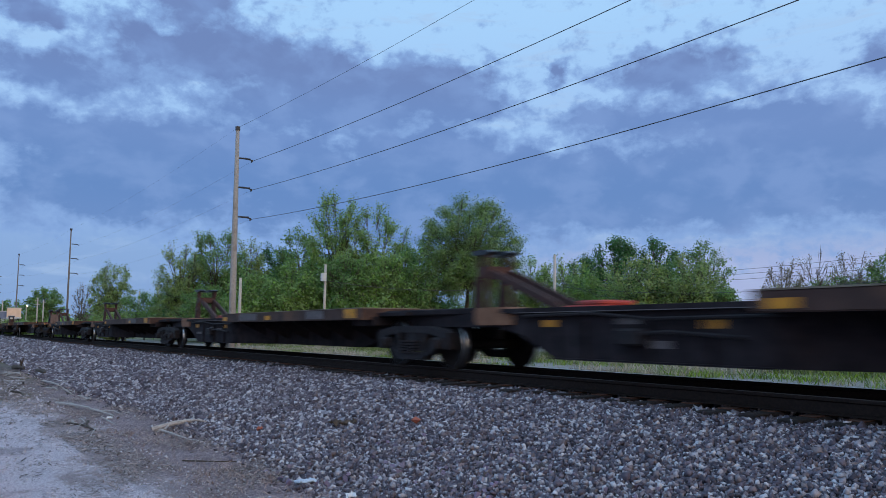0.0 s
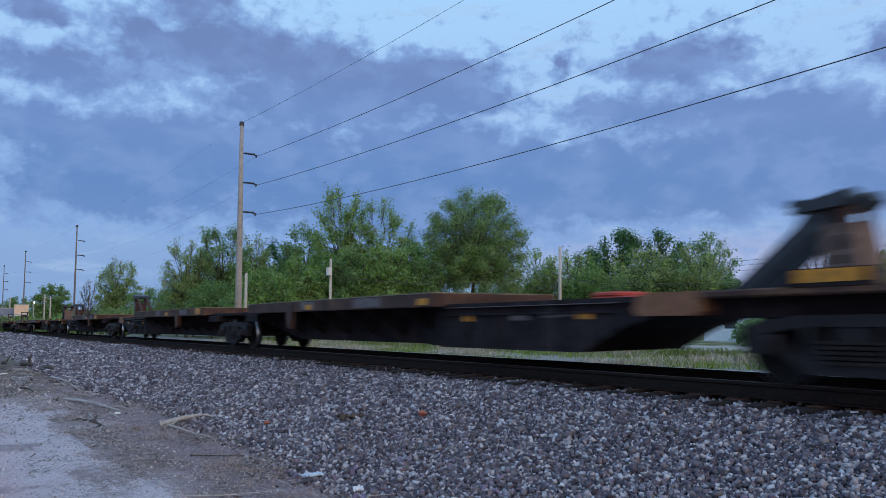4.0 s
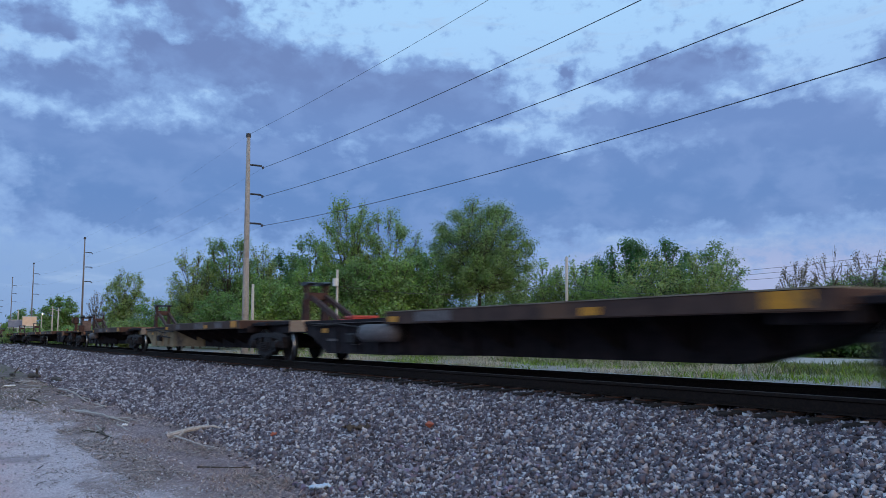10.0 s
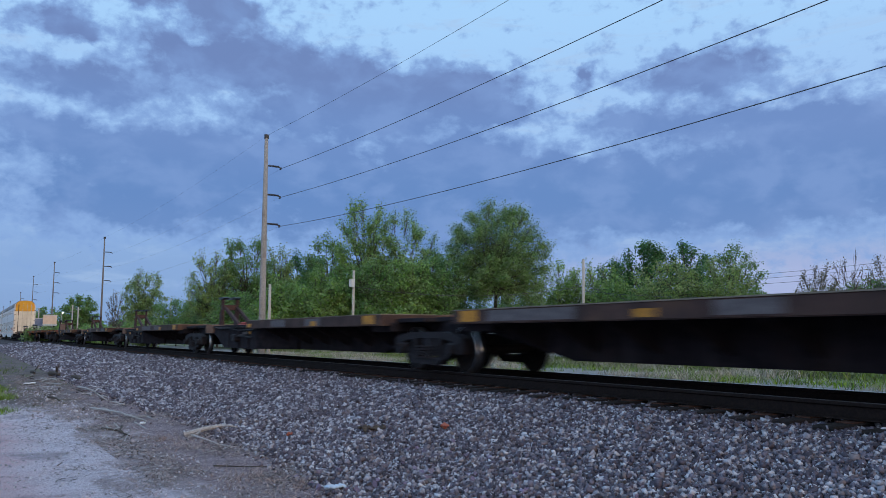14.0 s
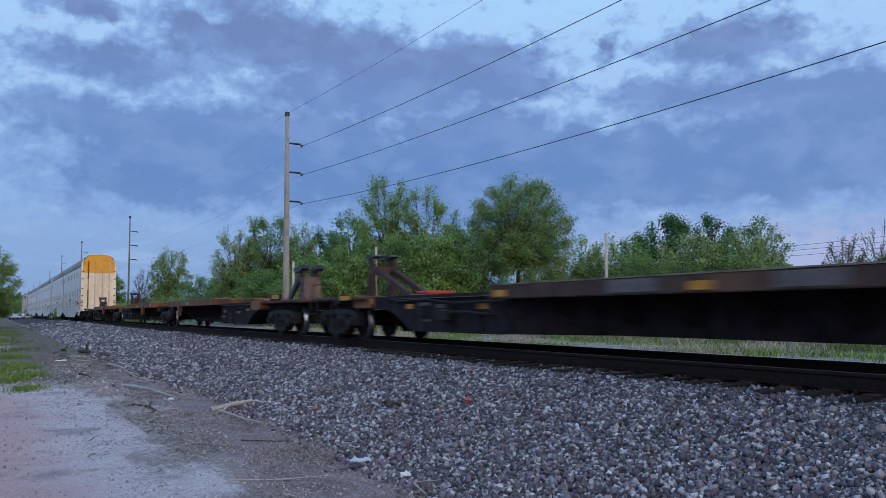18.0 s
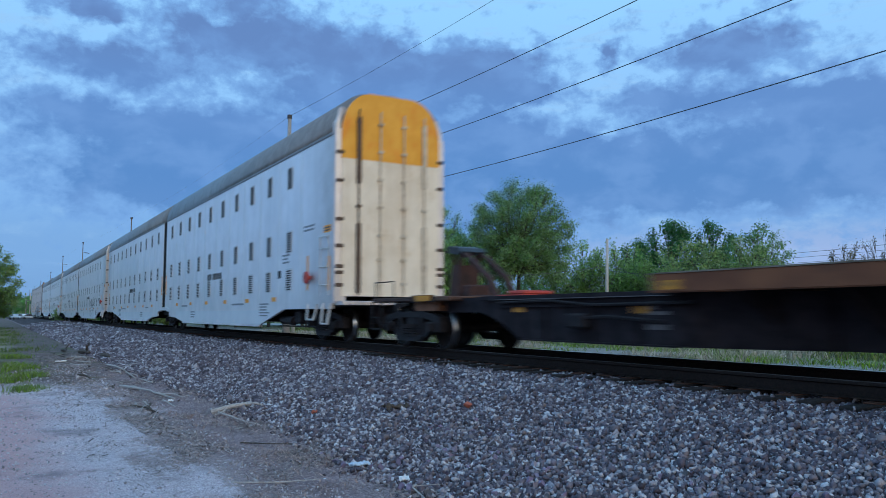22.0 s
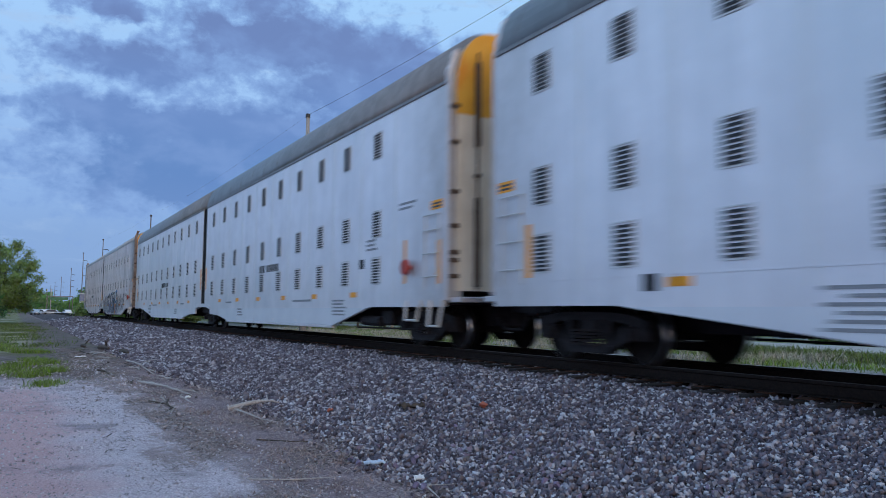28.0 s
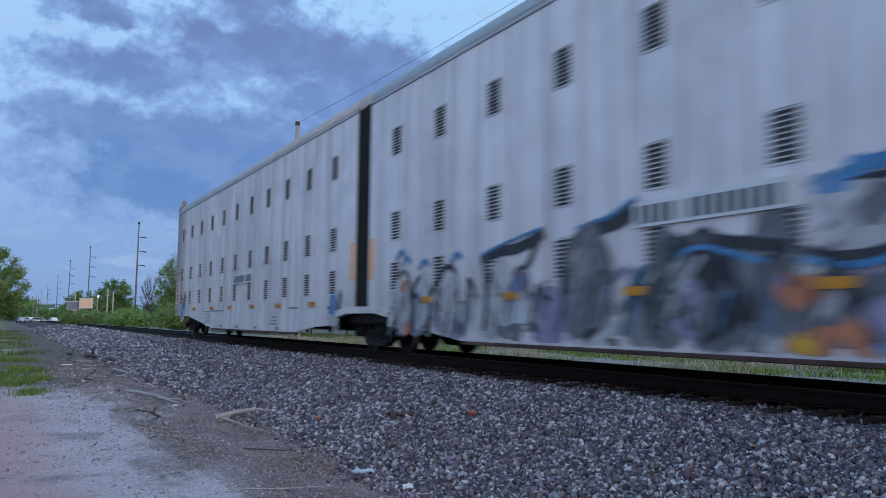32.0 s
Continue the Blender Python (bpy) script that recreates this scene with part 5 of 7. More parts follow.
def rack_unit(car, turn, panel, eave, door, roof, seed, near):
    """One unit towards +x (turn 0) or -x (turn 180). near: which local side faces the lot (-1 or 1)."""
    m = pose(0, 0, 0, 0, 0, turn)
    r = random.Random(seed)
    tag = f"{panel.name}{eave:.2f}"
    s0, s1 = (15.5, 17.8) if turn == 0 else (14.1, 18.3)
    side_me = shared(f"side{turn}" + tag, lambda: rack_side_mesh(eave, s0, s1), panel)

    def mirrored_side():
        bm = rack_side_mesh(eave, s0, s1)
        for v in bm.verts:
            v.co.y = -v.co.y
        return bm
    other_me = shared(f"side_r{turn}" + tag, mirrored_side, panel)
    sides = {-1: part("side_wall", side_me, None, car, "pressed steel side wall", m), 1: part("side_wall", other_me, None, car, "pressed steel side wall", m)}
    wall = sides[near]
    y = near * HALF_W
    out = near * 1.0

    def on_side(name, bm, material, label=""):
        """Details built for the -y side, turned to the side that faces the lot."""
        if near > 0:
            for v in bm.verts:
                v.co.y = -v.co.y
        return part(name, bm, material, wall, label)

    # louvres, ten across and three high
    lm = shared("louvre_frame", louvre_mesh_frame, M_LOUVRE)
    ls = shared("slotted_backing", louvre_slot_shade, M_SLOT)
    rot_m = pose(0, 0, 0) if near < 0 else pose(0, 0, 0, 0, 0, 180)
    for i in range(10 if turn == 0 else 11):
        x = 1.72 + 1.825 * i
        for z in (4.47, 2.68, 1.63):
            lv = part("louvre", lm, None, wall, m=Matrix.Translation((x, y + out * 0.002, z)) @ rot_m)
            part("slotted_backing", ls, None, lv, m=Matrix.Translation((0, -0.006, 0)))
    # panel seams between the louvres
    if panel is not M_RACK:
        rib = shared("old_rib", lambda: box(bmesh.new(), -0.014, 0.014, -0.010, 0.010, 1.02, eave - 0.05), M_RIB_OLD)
        for i in range(11):
            for dx in (0.42, 1.40):
                if 1.72 + 1.825 * i + dx < 20.2:
                    part("rib", rib, None, wall, "rust-stained upright rib", pose(1.72 + 1.825 * i + dx, y, 0))
    bm = bmesh.new()
    for i in range(11):
        x = 0.82 + 1.825 * i
        if x < 21.2:
            box(bm, x - 0.022, x + 0.022, -HALF_W - 0.006, -HALF_W, 1.02, eave - 0.02)
    on_side("panel_seams", bm, M_SEAM if panel is M_RACK else panel)
    on_side("eave_rail", box(bmesh.new(), 0.37, 21.28, -HALF_W - 0.025, -HALF_W, eave - 0.05, eave + 0.02, 0.006), M_ROOF if panel is M_RACK else M_ROOF_OLD, "grey eave rail")
    # the old car's sill is rust-brown, with the shade at its foot coloured in
    on_side("lower_sill", rack_sill_mesh(s0), panel if panel is M_RACK else M_DECK_EDGE, "pale side sill" if panel is M_RACK else "rusty side sill")
    on_side("floor_line", box(bmesh.new(), 0.4, 21.25, -HALF_W - 0.006, -HALF_W, 1.195, 1.212), panel)
    on_side("side_sill", prism(bmesh.new(), [(2.95, 0.54), (4.4, 0.372), (s0, 0.372), (s1 - 0.15, 0.80), (2.95, 0.80)], "y", -HALF_W - 0.005, -HALF_W), M_RACK_SILL if panel is M_RACK else panel, "side sill plate")
    for k in range(6):
        rx = 2.95 + 2.74 * k + (0.35 if turn and k == 5 else 0.0)
        on_side("reflector", box(bmesh.new(), rx, rx + 0.40, -HALF_W - (0.006 if panel is M_RACK else 0.048), -HALF_W, 1.05, 1.17), M_YELLOW if panel is M_RACK else M_AMBER_OLD, "amber reflective patch")
    for k in range(13):
        if k != 4:
            xk, yk = 8.74 + 0.163 * k, -HALF_W - (0.006 if panel is M_RACK else 0.0465)
            on_side("mark_bar", box(bmesh.new(), xk, xk + 0.105, yk - 0.003, yk, 1.95, 2.18), M_MARK_DARK, "dark stencilled bar, not readable")
    blocks = ((15.5, 16.5, 0.62, 1.05, 5) if turn == 0 else (14.3, 15.4, 0.55, 1.05, 6), (6.0, 6.8, 0.55, 0.85, 3), (4.2, 5.4, 1.0, 1.12, 1), (12.3, 14.2, 0.98, 1.10, 1))
    if turn == 0:
        blocks += ((17.6, 18.2, 2.10, 2.40, 3), (19.3, 20.1, 2.85, 3.05, 2))
    for x0, x1, z0, z1, rows in blocks:
        for row in range(rows):
            zb = z0 + (z1 - z0) * row / rows
            on_side("stencil_line", box(bmesh.new(), x0, x1 - r.uniform(0, 0.35) * (x1 - x0), -HALF_W - 0.009, -HALF_W - 0.001, zb, zb + (z1 - z0) / rows * 0.48), M_MARK, "small faded stencilled line, not readable")
    if panel is not M_RACK:
        on_side("mark_panel", box(bmesh.new(), 8.66, 10.92, -HALF_W - 0.0455, -HALF_W, 1.91, 2.24), M_LOUVRE, "pale painted-out panel")
    px, pz = (17.2, 1.70) if turn == 0 else (17.55, 1.0)
    if turn == 0 or seed < 140:
        on_side("data_plate", box(bmesh.new(), px, px + 0.26, -HALF_W - 0.008, -HALF_W, pz, pz + 0.22), M_SLOT, "small dark plate")
    on_side("gap_stripe", box(bmesh.new(), 0.46, 0.62, -HALF_W - 0.006, -HALF_W, 1.6, 2.5), M_YELLOW, "faded amber stripe")
    plate = on_side("warning_plate", box(bmesh.new(), 20.72, 21.2, -HALF_W - 0.005, -HALF_W, 2.70, 2.88), M_YELLOW, "small amber plate with dark printed lines")
    for zz in (2.735, 2.80):
        line = box(bmesh.new(), 20.77, 21.15, *sorted((y + out * 0.0045, y + out * 0.0075)), zz, zz + 0.035)
        part("printed_line", line, M_MARK_DARK, plate, "dark printed line, not readable")
    # end gear beside the coupler: door panel lines, grab irons, hand brake
    bm = bmesh.new()
    for x in (20.48, 21.05):
        box(bm, x, x + 0.03, -HALF_W - 0.02, -HALF_W, 1.15, 2.62)
    on_side("ladder_rail", bm, M_LOUVRE)
    for z in (1.4, 1.85, 2.3, 2.6):
        on_side("grab_iron", tube(bmesh.new(), [(20.5, -HALF_W, z), (20.5, -HALF_W - 0.06, z), (21.05, -HALF_W - 0.06, z), (21.05, -HALF_W, z)], 0.014, 5), M_LOUVRE)
    on_side("edge_stripe", box(bmesh.new(), *((20.98, 21.14) if turn == 0 else (20.24, 20.38)), -HALF_W - 0.006, -HALF_W, 1.26, 2.1), M_YELLOW, "amber vertical stripe")
    if turn == 0:
        on_side("brake_stripe", box(bmesh.new(), 19.55, 19.66, -HALF_W - 0.006, -HALF_W, 1.30, 2.2), M_YELLOW, "amber vertical stripe")
        bm = tube(bmesh.new(), [(19.85, -HALF_W - 0.10, 1.62), (19.85, -HALF_W - 0.16, 1.62)], [0.17, 0.15], 16)
        tube(bm, [(19.85, -HALF_W, 1.62), (19.85, -HALF_W - 0.12, 1.62)], 0.05, 8)
        on_side("hand_brake", bm, M_RED, "red hand brake wheel")
        bm = bmesh.new()
        tube(bm, [(19.7, -HALF_W - 0.01, 0.95), (19.8, -HALF_W - 0.08, 0.55), (20.3, -HALF_W - 0.08, 0.55), (20.35, -HALF_W - 0.01, 0.95)], 0.03, 6)
        tube(bm, [(20.75, -HALF_W - 0.01, 0.95), (20.8, -HALF_W - 0.08, 0.45), (21.2, -HALF_W - 0.08, 0.45), (21.25, -HALF_W - 0.01, 0.95)], 0.03, 6)
        on_side("sill_step", bm, M_LOUVRE, "pale bent-bar sill steps")
    # floor, roof, end wall
    part("floor", shared("rack_floor", lambda: box(bmesh.new(), 0.4, 21.3, -1.47, 1.47, 0.86, 0.98), M_SPINE), None, car, "", m)
    part("centre_sill", shared("rack_sill", lambda: box(bmesh.new(), 0.0, 21.3, -0.35, 0.35, 0.45, 0.86, 0.02), M_SPINE), None, car, "", m)
    rf = part("roof", shared("roof" + tag, lambda: rack_roof_mesh(eave, 0.30, 21.30), roof, True), None, car, "curved grey metal roof", m)
    bm = bmesh.new()
    for i in range(14):
        x = 1.2 + 1.5 * i
        outl = [(HALF_W + 0.012, eave)] + [(0.55 + (HALF_W - 0.55) * math.cos(math.pi / 2 * k / 6) + 0.012, eave + (6.225 - eave) * math.sin(math.pi / 2 * k / 6)) for k in range(1, 7)]
        full = outl + [(-a, c) for a, c in outl[::-1]]
        prism(bm, full, "x", x, x + 0.05)
    part("roof_seams", shared("seams" + tag, lambda: bm, roof), None, rf) if "seams" + tag not in CACHE else (bm.free(), part("roof_seams", CACHE["seams" + tag], None, rf))
    ew = part("end_wall", shared("end" + tag, lambda: end_wall_mesh(eave), door), None, car, "cream end doors with a yellow top" if door is M_DOOR else "grimy end doors with a yellow top", m)
    part("end_top", shared("endtop" + tag, lambda: end_top_mesh(eave), M_DOOR_YELLOW), None, ew, "yellow painted door top")
    for k, yy in enumerate((-0.92, -0.33, 0.33, 0.92)):
        bm = tube(bmesh.new(), [(21.46, yy, 1.15), (21.46, yy, 5.75)], 0.022, 6)
        if k in (0, 3):
            box(bm, 21.42, 21.50, yy - 0.05, yy + 0.05, 1.2, 2.9)
            box(bm, 21.42, 21.50, yy - 0.05, yy + 0.05, 3.9, 5.55)
        for z in (1.4, 2.0, 2.6, 3.3, 4.0, 4.7, 5.4):
            box(bm, 21.42, 21.50, yy - 0.06, yy + 0.06, z, z + 0.06)
        part("lock_rod", bm, M_ROD if k == 0 or door is M_DOOR_OLD else M_DOOR_RIDGE, ew, "vertical lock rod")
    for s in (-1, 1):
        bm = tube(bmesh.new(), [(21.28, s * 1.44, 0.95), (21.28, s * 1.44, eave + 0.25), (21.28, s * 1.30, eave + 0.62)], 0.095, 10)
        box(bm, 21.36, 21.40, *sorted((s * 1.22, s * 1.525)), 1.0, eave + 0.1, 0.008)
        post = part("corner_post", bm, panel, car, "pale corner post with door brackets", m)
        for z in (1.35, 1.65, 1.80, 2.30, 2.95, 3.9, 4.6):
            part("door_bracket", shared(f"door_bracket{s}", lambda: box(bmesh.new(), 21.38, 21.44, *sorted((s * 1.30, s * 1.50)), 0, 0.085, 0.012), M_ROD), None, post, "", pose(0, 0, z))
    bm = box(bmesh.new(), 21.2, 21.75, -1.45, 1.45, 0.90, 1.0, 0.01)
    part("end_sill", bm, panel, car, "pale end sill", m)
    part("coupler", shared("coupler", coupler_mesh, M_TRUCK), None, car, "", m @ pose(21.35, 0, 0))
    bm = box(bmesh.new(), 18.0, 18.5, -1.3, -0.7, 0.42, 0.78, 0.04)
    tube(bm, [(16.9, -1.25, 0.52), (18.0, -1.28, 0.50)], 0.12, 10)
    tube(bm, [(16.4, -1.2, 0.34), (19.5, -1.2, 0.36)], 0.02, 6)
    part("brake_gear", bm, M_TRUCK, car, "", m)
    return wall


def louvre_mesh_frame():
    bm = bmesh.new()
    for x0, x1, z0, z1 in ((-0.215, -0.19, -0.31, 0.31), (0.19, 0.215, -0.31, 0.31), (-0.19, 0.19, 0.29, 0.31), (-0.19, 0.19, -0.31, -0.29)):
        box(bm, x0, x1, -0.014, 0.0, z0, z1)
    bmesh_l = louvre_mesh()
    tmp = bpy.data.meshes.new("tmp")
    bmesh_l.to_mesh(tmp)
    bmesh_l.free()
    bm.from_mesh(tmp)
    bpy.data.meshes.remove(tmp)
    return bm


def tag_shapes(wall, near, kind, seed):
    """Sprayed shapes on the side wall: washed fills first, strokes over them, each coat a hair above the last."""
    r = random.Random(seed)
    layers = {k: bmesh.new() for k in SPRAY}
    coat = [0]

    def depth():
        coat[0] += 1
        return -HALF_W - 0.0085 - 0.00016 * coat[0]

    def fill(k, cx, cz, rx, rz):
        spray_blob(layers[k], cx, cz, rx, rz, depth(), seed + coat[0])

    def line(k, w, *pts):
        """A smooth sprayed line through a few points."""
        q = list(pts)
        for _ in range(2):
            q = [q[0]] + [(a[0] * f + c[0] * (1 - f), a[1] * f + c[1] * (1 - f)) for a, c in zip(q, q[1:]) for f in (0.75, 0.25)] + [q[-1]]
        spray_stroke(layers[k], q, w, depth())

    def haze(k, cx, cz, rx, rz, n, w):
        """Loose strokes that shade an area."""
        for _ in range(n):
            x, z = cx + r.uniform(-rx, rx), cz + r.uniform(-rz, rz)
            line(k, w * r.uniform(0.6, 1.3), (x - r.uniform(0.1, 0.3), max(0.42, z - r.uniform(0.1, 0.35))), (x + r.uniform(-0.1, 0.1), z), (x + r.uniform(0.05, 0.3), z + r.uniform(0.05, 0.3)))

    if kind == "mural":
        # a washed ground for the whole piece
        for i in range(11):
            cx = 2.0 + 0.98 * i
            fill(("silver", "slate", "lilac")[i % 3], cx, 0.85 + r.uniform(-0.1, 0.15), 0.52, 0.40)
            haze(("slate", "silver", "lilac", "slate")[i % 4], cx, 0.95, 0.45, 0.4, 4, 0.10)
        # first letters by the gap
        for cx, top in ((2.1, 1.75), (2.9, 1.6), (3.9, 1.75)):
            fill("silver", cx, 1.05, 0.30, 0.55)
            line("ink", 0.10, (cx - 0.35, 0.5), (cx - 0.38, 1.3), (cx - 0.1, top), (cx + 0.3, top - 0.15), (cx + 0.36, 0.9), (cx + 0.3, 0.48))
            line("slate", 0.08, (cx - 0.1, 0.55), (cx, 1.2), (cx + 0.12, 0.7))
            haze("lilac", cx, 0.8, 0.2, 0.25, 2, 0.10)
        for x, z in ((2.0, 2.05), (2.25, 1.9), (3.0, 1.8), (4.2, 1.85)):
            line("blue", 0.09, (x - 0.2, z - 0.1), (x, z + 0.1), (x + 0.18, z - 0.05))
        fill("orange", 2.15, 1.35, 0.12, 0.16)
        fill("orange", 2.3, 0.55, 0.16, 0.12)
        # the flagged letter
        fill("silver", 5.8, 1.1, 0.55, 0.5)
        fill("lilac", 6.1, 1.3, 0.28, 0.22)
        line("ink", 0.17, (5.0, 1.72), (5.5, 1.86), (6.1, 1.84), (6.75, 2.04))
        line("ink", 0.11, (5.1, 1.7), (5.2, 1.1), (5.1, 0.55))
        line("ink", 0.11, (6.6, 1.95), (6.3, 1.5), (5.7, 1.3), (6.3, 1.1), (6.5, 0.55))
        line("slate", 0.12, (5.5, 0.6), (5.8, 1.0), (5.95, 0.55))
        line("blue", 0.05, (5.0, 1.82), (5.6, 1.95), (6.7, 2.12))
        # the dark oval letter and its horns
        fill("slate", 7.75, 1.2, 0.5, 0.66)
        haze("ink", 7.75, 1.1, 0.35, 0.5, 6, 0.12)
        line("ink", 0.17, (7.4, 0.55), (7.15, 1.2), (7.4, 1.9), (7.9, 1.95), (8.2, 1.4), (8.05, 0.7), (7.6, 0.5))
        line("ink", 0.20, (7.7, 1.95), (8.1, 2.0), (8.45, 2.05), (8.72, 2.24))
        line("blue", 0.06, (7.5, 2.02), (7.9, 2.08), (8.2, 2.12), (8.68, 2.32))
        line("silver", 0.12, (7.6, 0.9), (7.75, 1.4), (7.95, 1.0))
        # the dark mass below the stencilled panel
        fill("slate", 9.3, 1.1, 0.6, 0.62)
        fill("ink", 10.0, 1.05, 0.5, 0.62)
        fill("slate", 10.65, 1.25, 0.45, 0.6)
        fill("lilac", 9.5, 0.85, 0.3, 0.28)
        haze("ink", 9.9, 1.4, 1.0, 0.35, 12, 0.11)
        haze("slate", 9.9, 0.75, 0.9, 0.22, 10, 0.12)
        haze("silver", 9.3, 1.2, 0.4, 0.4, 4, 0.07)
        line("blue", 0.07, (9.3, 1.5), (9.7, 1.62), (10.1, 1.5), (10.6, 1.35))
        line("ink", 0.15, (8.9, 0.5), (9.0, 1.3), (9.5, 1.75), (10.2, 1.6), (10.9, 1.5))
        # pink and flame colours at the foot
        fill("orange", 10.95, 1.05, 0.24, 0.22)
        fill("orange", 11.1, 0.52, 0.34, 0.14)
        fill("yellow", 11.0, 0.50, 0.16, 0.11)
        fill("orange", 11.55, 0.6, 0.14, 0.2)
        # the face with its blue crown
        fill("silver", 11.7, 1.72, 0.5, 0.34)
        fill("slate", 11.9, 1.85, 0.32, 0.2)
        haze("slate", 11.7, 1.75, 0.35, 0.2, 6, 0.07)
        for x, z in ((11.3, 2.08), (11.6, 2.2), (11.9, 2.24), (12.2, 2.2)):
            fill("blue", x, z, 0.22, 0.10)
        line("ink", 0.06, (11.2, 1.98), (11.6, 2.1), (12.1, 2.1), (12.4, 2.0))
        fill("orange", 12.1, 1.66, 0.15, 0.13)
        line("ink", 0.12, (11.0, 1.45), (11.5, 1.33), (12.0, 1.42), (12.4, 1.55))
        line("blue", 0.08, (11.0, 1.37), (11.5, 1.25), (12.0, 1.33), (12.4, 1.48))
        for i in range(16):
            cx = 2.0 + 0.66 * i
            line("ink", r.uniform(0.04, 0.08), (cx - 0.2, r.uniform(0.45, 0.7)), (cx, r.uniform(0.8, 1.5)), (cx + r.uniform(-0.1, 0.25), r.uniform(1.1, 1.7)), (cx + 0.3, r.uniform(0.6, 1.2)))
            line(r.choice(("silver", "blue", "lilac", "silver")), r.uniform(0.03, 0.06), (cx, r.uniform(0.5, 0.8)), (cx + 0.1, r.uniform(0.9, 1.4)), (cx + 0.25, r.uniform(1.0, 1.6)))
        # the swoosh
        fill("lilac", 12.05, 0.82, 0.34, 0.34)
        fill("slate", 12.2, 1.1, 0.3, 0.25)
        line("ink", 0.20, (11.35, 1.25), (11.6, 0.9), (11.8, 0.6), (12.1, 0.47), (12.4, 0.6), (12.45, 1.1))
        line("blue", 0.07, (11.75, 0.52), (12.1, 0.42), (12.5, 0.55))
        haze("slate", 13.1, 0.75, 0.5, 0.18, 6, 0.05)
    if kind in ("mural", "tag"):
        x0 = 13.2 if kind == "mural" else 11.5
        w = 0.075 if kind == "mural" else 0.045
        for k in range(5):
            # loose loops and slashes that spell nothing
            cx, cz = x0 + 0.85 * k, r.uniform(1.2, 1.8)
            line("ink", w, (cx - 0.3, cz - 0.2), (cx - 0.1, cz + 0.35), (cx + 0.25, cz + 0.1), (cx - 0.05, cz - 0.3), (cx + 0.35, cz - 0.35), (cx + 0.5, cz + r.uniform(0.1, 0.5)))
            haze("slate", cx, cz - 0.3, 0.35, 0.3, 3, w)
        haze("slate", x0 + 1.8, 0.8, 1.8, 0.25, 10, 0.035)
    if kind == "small":
        for cx, tall in ((1.5, 0.7), (19.4, 1.0)):
            fill("silver", cx, 0.9 + 0.2 * tall, 0.42, 0.55 * tall)
            fill("blue", cx + 0.15, 1.1, 0.28, 0.35 * tall)
            fill("slate", cx - 0.2, 1.5 * tall, 0.22, 0.4 * tall)
            haze("ink", cx, 1.2 * tall, 0.35, 0.5 * tall, 7, 0.07)
            haze("silver", cx, 1.3 * tall, 0.35, 0.6 * tall, 5, 0.07)
    for k, bm in layers.items():
        if not bm.verts:
            bm.free()
            continue
        bmesh.ops.recalc_face_normals(bm, faces=bm.faces[:])
        if near > 0:
            for v in bm.verts:
                v.co.y = -v.co.y
        tagged(part("graffiti", bm, SPRAY[k], wall, "sprayed shapes in faded " + k), kind="stuff")


def auto_rack(front, old, seed, tags=()):
    """front: place of the leading coupler line at the reference time."""
    mid = front - RACK_L / 2
    car = tagged(empty("auto_rack"), "grimy pale grey two-unit covered auto carrier with sprayed graffiti" if old else "white two-unit covered auto carrier with grey curved roof", "freight wagon",
                 group="auto carriers of the train")
    panel, eave, roof = (M_RACK_OLD, 5.60, M_ROOF_OLD) if old else (M_RACK, 5.13, M_ROOF)
    door = M_DOOR_OLD if old else M_DOOR
    a = rack_unit(car, 0, panel, eave, door, roof, seed, -1)
    c = rack_unit(car, 180, panel, eave, door, roof, seed + 7, 1)
    for wall, near, (unit, kind) in [(a if t[0] == 0 else c, -1 if t[0] == 0 else 1, t) for t in tags]:
        tag_shapes(wall, near, kind, seed + 3)
    # flexible gangway in the middle, with a dark cowl on the roof
    bm = box(bmesh.new(), -0.36, 0.36, -1.36, 1.36, 0.9, min(eave + 0.35, 5.75), 0.02)
    for i in range(5):
        x = -0.3 + 0.15 * i
        box(bm, x - 0.03, x + 0.03, -1.52, 1.52, 0.95, eave - 0.02)
    part("gangway_bellows", bm, M_BLACK, car, "black folded rubber bellows")
    bm = bmesh.new()
    for s in (-1, 1):
        prism(bm, [(s * 0.25, 6.18), (s * 0.25, 6.36), (s * 0.55, 6.40), (s * 0.75, 6.24)], "y", -0.6, 0.6)
    part("roof_cowl", bm, M_BLACK, car, "black roof cowl")
    for s in (-1, 1):
        y0, y1 = sorted((s * 1.40, s * 1.56))
        bm = prism(bmesh.new(), [(-1.46, 0.86), (-1.40, 0.93), (-0.78, 1.01), (0.78, 1.01), (1.40, 0.93), (1.46, 0.86), (1.38, 0.78), (0.76, 0.86), (-0.76, 0.86), (-1.38, 0.78)], "y", y0, y1)
        part("fender", bm, panel, car, "pale fender over the shared truck")
    bm = box(bmesh.new(), -1.15, 1.15, -1.3, 1.3, 0.62, 1.0, 0.05)
    part("articulation_casting", bm, M_TRUCK, car)
    for x in (-19.4, 0.0, 19.75):
        truck_under(car, x, SPINNING)
    CARS.append((car, mid))
    return car


FRONT = 61.405
auto_rack(FRONT, False, 101)
auto_rack(FRONT - RACK_L, False, 131, ((0, "tag"),))
auto_rack(FRONT - 2 * RACK_L, False, 161)
auto_rack(FRONT - 3 * RACK_L, True, 191, ((0, "mural"), (180, "small")))


